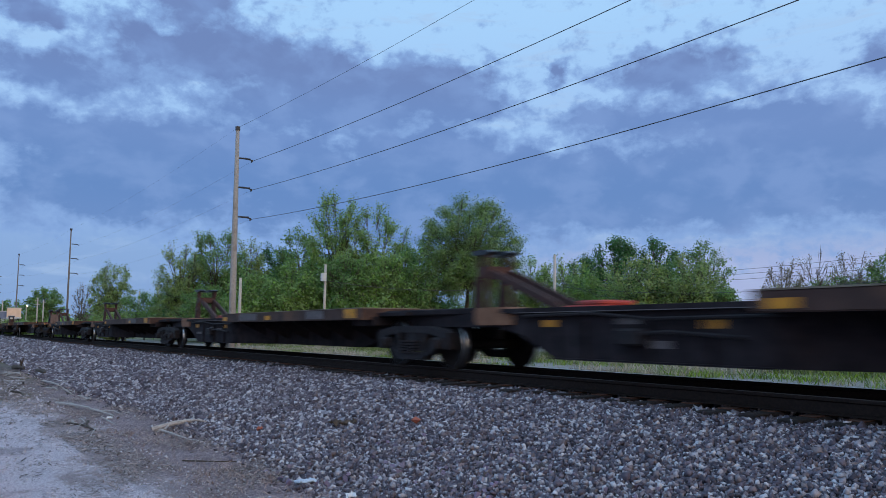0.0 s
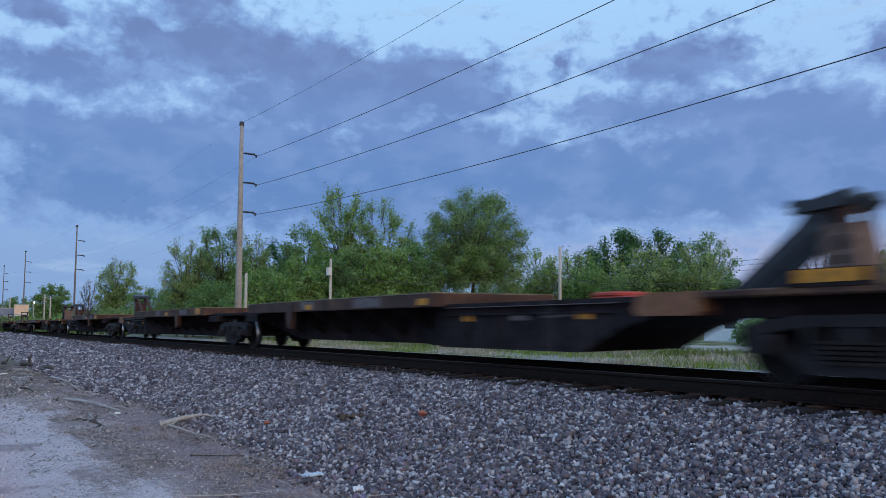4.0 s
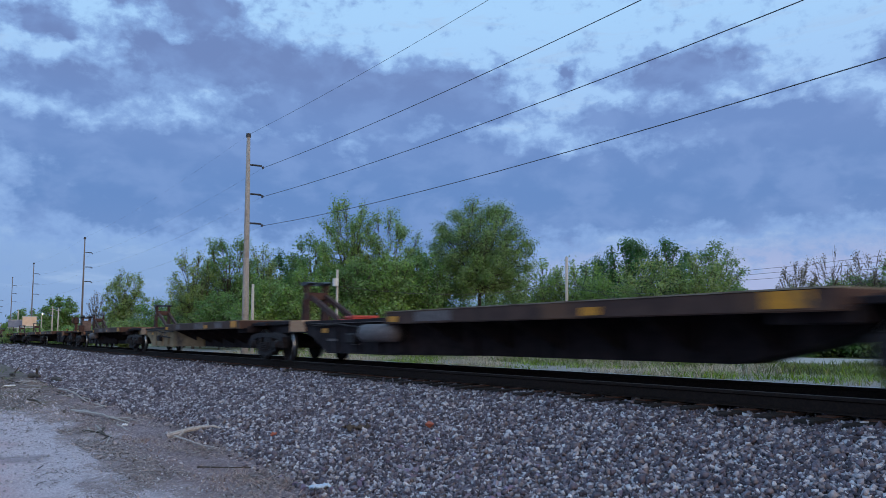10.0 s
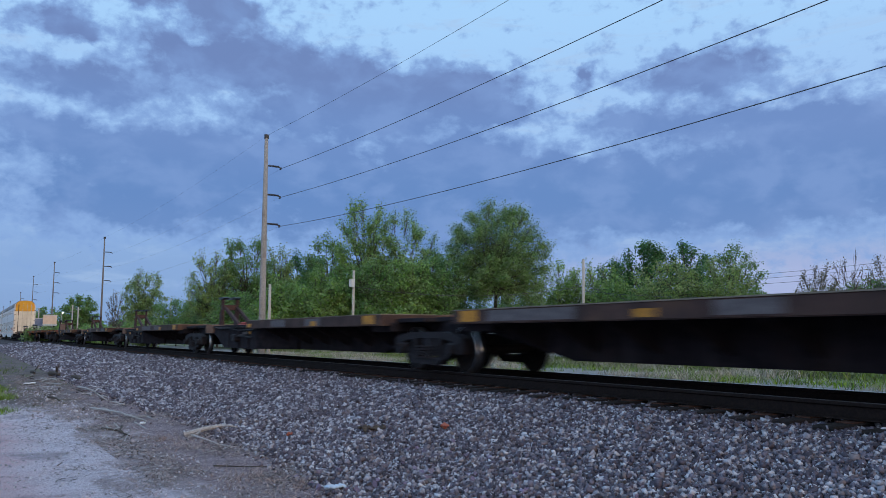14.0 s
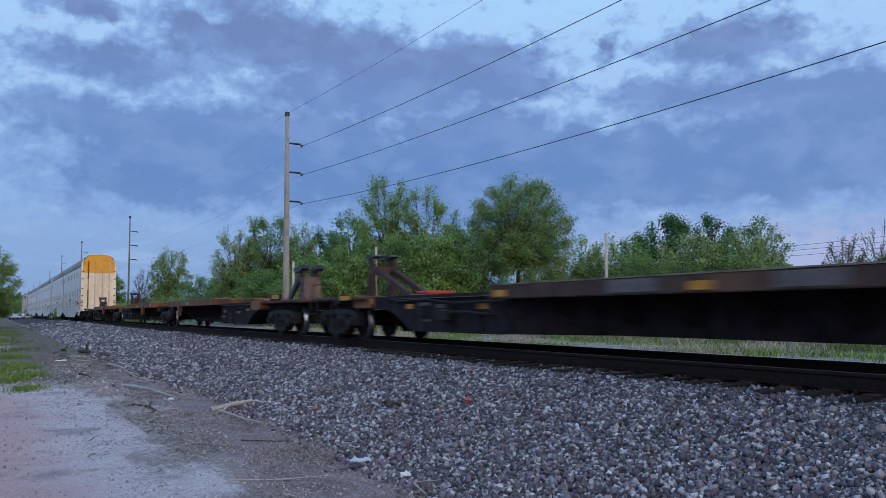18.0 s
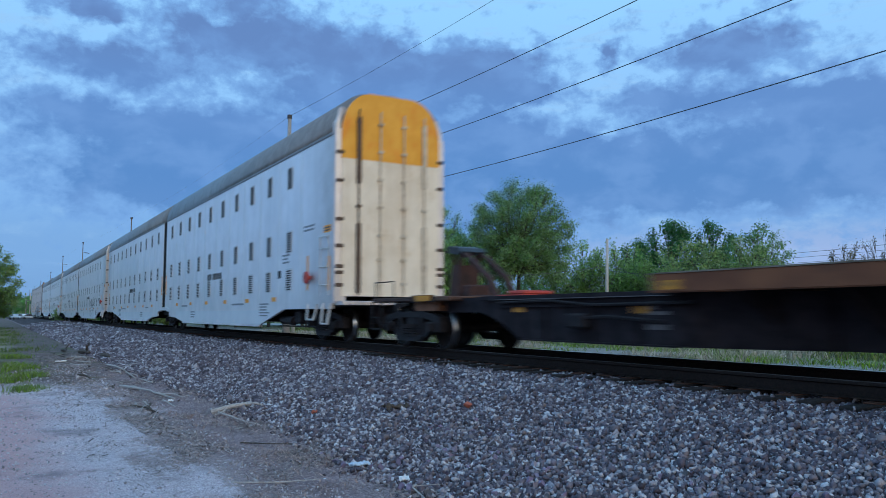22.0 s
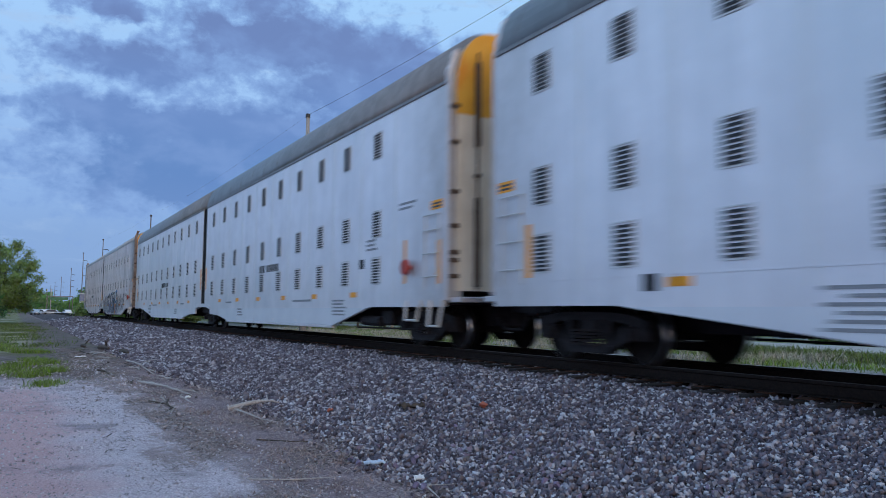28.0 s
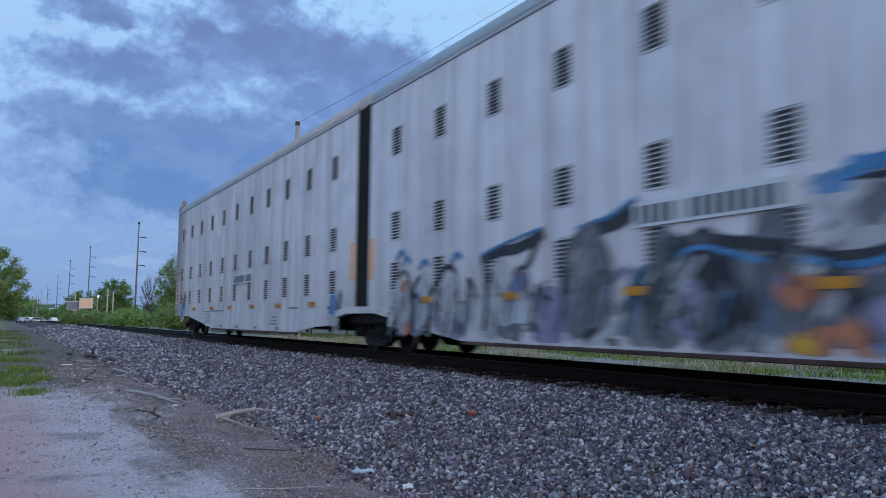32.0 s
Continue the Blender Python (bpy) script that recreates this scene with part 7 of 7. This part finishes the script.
small_pole(polar(6.60, 190), 7.7, 0.17, "wooden pole with a double crossarm", None, 0, (7.1,))
small_pole(polar(4.25, 210), 8.0, 0.16, "plain wooden pole by the road")
small_pole(polar(2.0, 330), 9.0, 0.2, "plain wooden pole by the road")
small_pole(polar(1.75, 340), 9.0, 0.2, "plain wooden pole by the road")
small_pole(polar(8.9, 230), 8.0, 0.17, "plain wooden pole by the road")
pa = Vector((*polar(42.4, 66), 6.0))
for tgt, za, zb, sg in ((polar(25.35, 62), 5.6, 5.4, 0.8), (polar(52, 60), 5.8, 3.2, 0.6), (polar(72, 55), 5.2, 5.6, 1.2)):
    cable((pa[0], pa[1], za), (*tgt, zb), sg, 0.016, "thin dark service wire behind the train")
for zz in (10.2, 9.6, 8.9, 6.2):
    cable((*polar(50, 100), zz * 0.82), (*polar(78, 84), zz * 1.05), 0.7, 0.02, "thin dark cable across the gap in the trees")


# ---- beyond the track ----
def far_road():
    bm = bmesh.new()
    box(bm, -420, 200, 30.5, 36.5, 0.02, 0.13)
    tagged(part("road", bm, M_CONCRETE), "pale concrete road beyond the track", "road", kind="structure")


far_road()


def white_house():
    """A low white building half hidden behind the verge."""
    at = polar(59.0, 56)
    h = tagged(empty("house", pose(at[0], at[1], 0.08, 0, 0, -8)), "low white clapboard building with a grey roof", "house")
    wallm = mat("white_clapboard", (0.66, 0.70, 0.74), (0.74, 0.77, 0.8), 4, 0.6, 0, 0.1)
    part("wall", box(bmesh.new(), -6, 6, -3, 3, 0, 2.1), wallm, h, "white clapboard walls")
    for i in range(9):
        part("board", box(bmesh.new(), -6.02, 6.02, -3.03, -3.0, 0.1 + 0.22 * i, 0.12 + 0.22 * i), wallm, h)
    part("roof", prism(bmesh.new(), [(-3.4, 2.1), (3.4, 2.1), (0, 2.75)], "x", -6.3, 6.3), M_ROOF, h, "grey shingle roof")
    for x in (-4, 2.2):
        w = part("window", box(bmesh.new(), x, x + 1.1, -3.04, -3.0, 0.9, 1.8), M_ARM, h, "dark window")
        part("window_frame", box(box(bmesh.new(), x - 0.08, x + 1.18, -3.06, -3.02, 1.8, 1.88), x - 0.08, x + 1.18, -3.06, -3.02, 0.82, 0.9), wallm, w)
    part("door", box(bmesh.new(), -0.6, 0.4, -3.05, -3.0, 0.0, 1.95), M_GREY_BOX, h, "grey door")


white_house()


def sedan(at, turn, body, label):
    car = tagged(empty("parked_car", pose(at[0], at[1], 0.13, 0, 0, turn)), label, "car")
    bm = prism(bmesh.new(), [(-2.2, 0.35), (2.2, 0.35), (2.25, 0.72), (1.3, 0.86), (0.75, 1.36), (-0.9, 1.42), (-1.7, 0.95), (-2.25, 0.88)], "y", -0.85, 0.85)
    bmesh.ops.bevel(bm, geom=bm.edges[:], offset=0.05, segments=2, affect="EDGES")
    part("body", bm, body, car, smooth=True)
    for s in (-1, 1):
        part("window", prism(bmesh.new(), [(1.1, 0.90), (0.66, 1.30), (-0.85, 1.35), (-1.45, 0.95)], "y", *sorted((s * 0.845, s * 0.862))), M_ARM, car, "dark side windows")
        for x in (-1.4, 1.4):
            part("wheel", lathe(bmesh.new(), [(-0.1, 0.05), (-0.1, 0.32), (0.1, 0.32), (0.1, 0.05)], 14, s * 0.78), M_BLACK, car, "", pose(x, 0, 0.32))
    for s in (-1, 1):
        part("headlight", box(bmesh.new(), 2.2, 2.27, s * 0.62 - 0.14, s * 0.62 + 0.14, 0.60, 0.72), M_GREY_BOX, car)
    return car


M_CAR_WHITE = mat("white_car_paint", (0.72, 0.74, 0.77), (0.78, 0.80, 0.82), 5, 0.25, 0, 0)
M_CAR_SILVER = mat("silver_car_paint", (0.42, 0.44, 0.47), (0.48, 0.50, 0.52), 5, 0.25, 0.4, 0)
sedan(polar(1.72, 205), 20, M_CAR_WHITE, "white sedan parked by the road")
sedan(polar(2.15, 200), 80, M_CAR_SILVER, "silver car waiting on the crossing road")
sedan(polar(1.2, 215), 15, M_CAR_SILVER, "silver car parked behind the white one")
sedan(polar(3.05, 230), 10, M_CAR_WHITE, "white car on the road")


def billboard(az, d, z0, z1, w, material, label):
    at = polar(az, d)
    b = tagged(empty("billboard", pose(at[0], at[1], 0.05, 0, 0, 90 - az + 8)), label, "sign")
    panel = part("panel", box(bmesh.new(), -w / 2, w / 2, -0.15, 0.15, z0, z1, 0.03), material, b)
    for zz in (z1, z0 - 0.12):
        part("frame_rail", box(bmesh.new(), -w / 2 - 0.1, w / 2 + 0.1, -0.18, -0.02, zz, zz + 0.12), M_GREY_BOX, panel)
    part("catwalk", box(bmesh.new(), -w / 2, w / 2, -0.8, -0.2, z0 - 0.35, z0 - 0.25), M_GREY_BOX, b, "pale catwalk")
    for x in (-w / 3, w / 3):
        part("post", box(bmesh.new(), x - 0.12, x + 0.12, 0.1, 0.4, 0, z1 - 0.1), M_TRUCK, b)


M_TAN_PANEL = mat("tan_sign_face", (0.62, 0.45, 0.33), (0.70, 0.52, 0.40), 1, 0.6, 0, 0)
M_BLUE_PANEL = mat("slate_blue_sign_face", (0.12, 0.15, 0.24), (0.20, 0.23, 0.32), 0.8, 0.6, 0, 0)
billboard(4.92, 170, 3.6, 5.3, 2.45, M_TAN_PANEL, "tan roadside billboard on dark posts")
billboard(4.15, 172, 3.3, 4.7, 2.6, M_BLUE_PANEL, "slate blue roadside billboard on dark posts")


def street_lamp(az, d, z):
    at = polar(az, d)
    l = tagged(empty("street_lamp", pose(at[0], at[1], 0.05)), "grey street lamp with a lit warm head", "street lamp")
    part("pole", tube(bmesh.new(), [(0, 0, 0), (0, 0, z)], [0.11, 0.07], 8), M_POLE_THIN, l)
    part("arm", tube(bmesh.new(), [(0, 0, z - 0.2), (0.4, 0, z + 0.1), (1.1, 0, z + 0.15)], 0.05, 6), M_POLE_THIN, l)
    part("lamp_head", lathe(bmesh.new(), [(-0.09, 0.04), (-0.07, 0.12), (0.06, 0.16), (0.08, 0.06)], 12), glow("warm_lamp_glow", (1.0, 0.72, 0.40), 16.0), l, "glowing warm lamp head", pose(1.1, 0, z + 0.1))


street_lamp(5.62, 165, 5.6)


def green_gantry():
    at = polar(2.55, 300)
    g = tagged(empty("sign_gantry", pose(at[0], at[1], 0.0, 0, 0, 85)), "grey highway sign gantry with green panels", "sign")
    for x in (-4, 4):
        part("post", box(bmesh.new(), x - 0.12, x + 0.12, -0.12, 0.12, 0, 6.4), M_POLE_GREY, g)
    part("beam", box(bmesh.new(), -4, 4, -0.10, 0.10, 6.0, 6.25), M_POLE_GREY, g)
    part("panel", box(bmesh.new(), -3, 2.6, -0.3, -0.2, 4.9, 5.9), mat("green_sign_face", (0.03, 0.12, 0.07), (0.045, 0.15, 0.09), 1, 0.5, 0, 0), g)


green_gantry()


# ---- verge: grass, reeds, litter ----
rg = np.random.default_rng(21)
patch = [(rg.uniform(-38, -17), rg.uniform(-1.6, 1.0)) for _ in range(150)]
patch = [(x, y) for x, y in patch if y < 0.9 - 0.02 * (x + 17) and noise.noise((x * 0.35, y * 0.8, 2.0)) > 0.02]
blades("grass_patch", "patchy fresh green grass on the dirt verge", M_GRASS_FRESH, tuft_places(22, patch, 150, 0.17, 0.17, 0.007, 0.9), 23)
far_patch = [(rg.uniform(-95, -36), rg.uniform(-4.5, 1.6)) for _ in range(260)]
blades("verge_grass", "thin green grass along the verge", M_GRASS, tuft_places(24, far_patch, 45, 0.5, 0.16, 0.013, 0.8), 25)
strip = [(rg.uniform(-70, 8), rg.uniform(23.5, 29.8)) for _ in range(900)]
blades("trackside_grass", "rank green grass beyond the track", M_GRASS, tuft_places(26, strip, 44, 0.45, 0.30, 0.014, 0.9), 27)
low = [(rg.uniform(-60, 8), rg.uniform(18.5, 27.0)) for _ in range(1100)]
low = [(x, y) for x, y in low if noise.noise((x * 0.16, y * 0.3, 31.0)) > 0.06]
blades("low_weeds", "low patchy green weeds on pale gravel beyond the track", M_GRASS_FRESH, tuft_places(33, low, 46, 0.40, 0.22, 0.013, 1.1), 34)
reeds = [(rg.uniform(-60, 8), rg.uniform(18.0, 25.0)) for _ in range(900)]
reeds = [(x, y) for x, y in reeds if noise.noise((x * 0.20, y * 0.3, 6.0)) > 0.05]
blades("dry_reeds", "pale dry reeds and dead grass beyond the track", M_REED, tuft_places(28, reeds, 34, 0.30, 0.36, 0.011, 1.0), 29)
straw = [(rg.uniform(-16, -2.5), rg.uniform(1.9, 3.5)) for _ in range(260)] + [(rg.uniform(-34, -16), rg.uniform(1.5, 3.2)) for _ in range(260)]
blades("dead_straw", "dead straw and roots littering the dirt verge", M_STRAW, tuft_places(30, straw, 16, 0.16, 0.055, 0.005, 2.6), 31)


def on_ground(x, y, dz=0.0):
    return pose(x, y, ground_height(x, y) + dz)


def stick(pts, rad, material, label, twigs=()):
    a = Vector(pts[0])
    z = ground_height(a.x, a.y)
    bm = tube(bmesh.new(), [(p[0] - a.x, p[1] - a.y, p[2] - 0.0) for p in pts], [rad * (1 - 0.6 * i / (len(pts) - 1)) for i in range(len(pts))], 7)
    ob = part("stick", bm, material, None, label, pose(a.x, a.y, z + rad * 0.7))
    for tw in twigs:
        part("twig", tube(bmesh.new(), [(p[0] - a.x, p[1] - a.y, p[2]) for p in tw], [rad * 0.4] * (len(tw) - 1) + [rad * 0.15], 5), material, ob)
    return tagged(ob, category="stick")


stick([(-17.7, 2.39, 0), (-16.9, 2.5, 0.03), (-16.0, 2.62, 0.05), (-15.0, 2.80, 0.02), (-14.55, 2.88, 0.0)], 0.030, M_STICK, "pale weathered branch lying on the dirt verge",
      ([(-15.2, 2.78, 0.03), (-14.9, 2.95, 0.05), (-14.4, 3.0, 0.03)], [(-15.9, 2.64, 0.05), (-15.4, 2.6, 0.1), (-14.9, 2.62, 0.06)]))
stick([(-12.2, 2.98, 0), (-12.1, 3.25, 0.08), (-12.15, 3.5, 0.10), (-12.3, 3.85, 0.06), (-12.5, 4.0, 0.03)], 0.042, M_STICK, "twisted pale driftwood root on the ballast edge",
      ([(-12.12, 3.2, 0.06), (-11.95, 3.1, 0.03), (-11.85, 2.95, 0.0)], [(-12.15, 3.45, 0.1), (-12.0, 3.6, 0.12), (-11.95, 3.75, 0.08)], [(-12.2, 3.6, 0.1), (-12.45, 3.65, 0.16)]))
stick([(-25.2, 3.0, 0), (-23.5, 3.0, 0.06), (-21.8, 2.95, 0.1), (-20.2, 2.95, 0.04), (-19.6, 2.98, 0.0)], 0.030, M_STICK, "thin forked dead branch on the dirt verge",
      ([(-22.0, 2.96, 0.1), (-21.2, 3.15, 0.25), (-20.6, 3.25, 0.3)], [(-21.0, 2.96, 0.08), (-20.4, 2.75, 0.18), (-19.9, 2.7, 0.2)], [(-20.8, 2.96, 0.05), (-20.3, 3.1, 0.02), (-19.4, 3.2, 0.0)]))
stick([(-33.5, 3.0, 0), (-32.4, 3.1, 0.05), (-31.2, 3.1, 0.06)], 0.10, M_STICK_DARK, "dark rotten log on the verge", ([(-32.6, 3.1, 0.05), (-32.3, 3.2, 0.4)], [(-31.9, 3.1, 0.05), (-31.5, 3.0, 0.35)]))
stick([(-29.4, 3.35, 0), (-28.4, 3.4, 0.04), (-27.6, 3.35, 0.03)], 0.09, M_STICK_DARK, "dark rotten log on the verge")
stick([(-35.6, 2.5, 0), (-34.6, 2.55, 0.06), (-33.9, 2.5, 0.03)], 0.07, M_STICK_DARK, "dark dead branch on the verge", ([(-34.8, 2.55, 0.06), (-34.5, 2.7, 0.35)],))
stick([(-9.3, 2.62, 0), (-8.9, 2.9, 0.02), (-8.75, 3.25, 0.01)], 0.010, M_STICK_DARK, "thin dark twig on the dirt verge")
stick([(-7.2, 1.9, 0), (-6.9, 2.3, 0.015), (-6.85, 2.7, 0.01)], 0.008, M_STICK, "thin pale twig on the dirt verge")
stick([(-6.1, 3.3, 0), (-5.8, 3.1, 0.05), (-5.5, 3.05, 0.03)], 0.012, M_STICK, "thin pale twig on the ballast edge", ([(-5.9, 3.15, 0.04), (-5.75, 3.35, 0.06)],))
stick([(-13.9, 2.05, 0), (-13.3, 2.2, 0.02), (-12.6, 2.25, 0.01)], 0.02, M_STICK_DARK, "thin dark twig on the dirt verge")
stick([(-21.5, 1.9, 0), (-20.6, 2.0, 0.03), (-19.8, 2.0, 0.02)], 0.03, M_STICK_DARK, "dark dead branch on the verge")


rs = random.Random(77)
for k in range(26):
    x, y = rs.uniform(-33, -9), rs.uniform(1.9, 3.3)
    a, ln = rs.uniform(-0.5, 0.5) + (math.pi if k % 2 else 0), rs.uniform(0.35, 1.3) * (1 + abs(x) / 40)
    pts = [(x + ln * f * math.cos(a) + rs.uniform(-0.05, 0.05), y + ln * f * math.sin(a) * 0.6 + rs.uniform(-0.05, 0.05), rs.uniform(0.0, 0.04)) for f in (0, 0.35, 0.7, 1.0)]
    fork = [pts[1], (pts[1][0] + 0.3 * ln * math.cos(a + 0.7), pts[1][1] + 0.2 * ln * math.sin(a + 0.7), rs.uniform(0.02, 0.12))]
    stick(pts, rs.uniform(0.007, 0.014) * (1 + abs(x) / 30), M_STICK if k % 3 else M_STICK_DARK, "thin dead twig lying on the dirt verge", (fork,) if k % 2 else ())


def crumpled(name, x, y, size, thick, material, label, seed, category):
    """A crumpled sheet lying on the ground."""
    bm = bmesh.new()
    n = 9
    grid = [[bm.verts.new(((i / n - 0.5) * size[0] * (1 + 0.25 * noise.noise((j * 0.7, seed, 0))), (j / n - 0.5) * size[1] * (1 + 0.25 * noise.noise((i * 0.7, seed, 4))),
                           0.02 + thick * (0.5 + noise.noise((i * 0.55, j * 0.55, seed))))) for j in range(n + 1)] for i in range(n + 1)]
    for i in range(n):
        for j in range(n):
            bm.faces.new((grid[i][j], grid[i + 1][j], grid[i + 1][j + 1], grid[i][j + 1]))
    ext = bmesh.ops.extrude_face_region(bm, geom=bm.faces[:])
    for v in [g for g in ext["geom"] if isinstance(g, bmesh.types.BMVert)]:
        v.co.z -= 0.012
    return tagged(part(name, bm, material, None, label, on_ground(x, y) @ pose(0, 0, 0, 0, 0, seed * 31)), category=category)


crumpled("plastic_bag", -7.15, 3.22, (0.20, 0.11), 0.035, M_BAG, "crumpled pale blue plastic bag at the ballast's foot", 3, "litter")
crumpled("paper_scrap", -6.3, 3.28, (0.14, 0.09), 0.03, M_PAPER, "torn white paper scrap on the dirt", 5, "litter")
crumpled("paper_scrap", -5.35, 3.02, (0.09, 0.20), 0.04, M_PAPER, "torn white paper scrap on the ballast", 7, "litter")
crumpled("paper_scrap", -27.5, 1.9, (0.30, 0.16), 0.05, M_PAPER, "white paper scrap on the verge", 9, "litter")
crumpled("paper_scrap", -14.2, 2.75, (0.16, 0.08), 0.03, M_PAPER, "pale scrap beside the dead branch", 11, "litter")
crumpled("tar_paper", -9.3, 4.72, (0.34, 0.20), 0.09, M_STICK_DARK, "dark folded scrap lying on the ballast", 13, "litter")


def brick_bit(x, y, s, seed):
    vs, fs = rock_template(seed)
    bm = bmesh.new()
    v = [bm.verts.new((a * s * 1.3, c * s, e * s * 0.8)) for a, c, e in vs]
    for f in fs:
        bm.faces.new([v[i] for i in f])
    tagged(part("brick_shard", bm, M_BRICK, None, "orange-red brick shard lying on the ballast", on_ground(x, y, s * 0.45)), category="rubble")


brick_bit(-8.35, 5.25, 0.14, 41)
brick_bit(-10.35, 3.95, 0.10, 42)
brick_bit(-10.45, 4.02, 0.06, 43)


# ---- what moves ----
def motions():
    rows = [i * 2.0 for i in range(17)]
    for car, mid in CARS:
        walk(car, [(t, pose(mid + SPEED * (t - T_REF), TRACK_Y, RAIL_Z)) for t in rows])
    # the wheels roll while they are near enough to be told apart
    for ws, x in SPINNING:
        mid = next(m for c, m in CARS if c == ws.parent)
        t0 = T_REF + (-34.0 - mid - x) / SPEED
        t1 = T_REF + (2.0 - mid - x) / SPEED
        a, c = max(t0, 0.0), min(t1, 32.0)
        keys = []
        if a < c:
            n = int((c - a) * FPS)
            keys = [a + i / FPS for i in range(n)]
        keys = sorted({round(t * FPS) / FPS for t in [0.0, *keys, 32.0]})
        out = []
        turn = 0.0
        prev = None
        for t in keys:
            if prev is not None and t - prev < 1.5 / FPS:
                turn += math.degrees(SPEED * (t - prev) / 0.42)
            prev = t
            out.append((t, pose(x, 0, 0.42, 0, turn % 360.0, 0)))
        walk(ws, out)


motions()
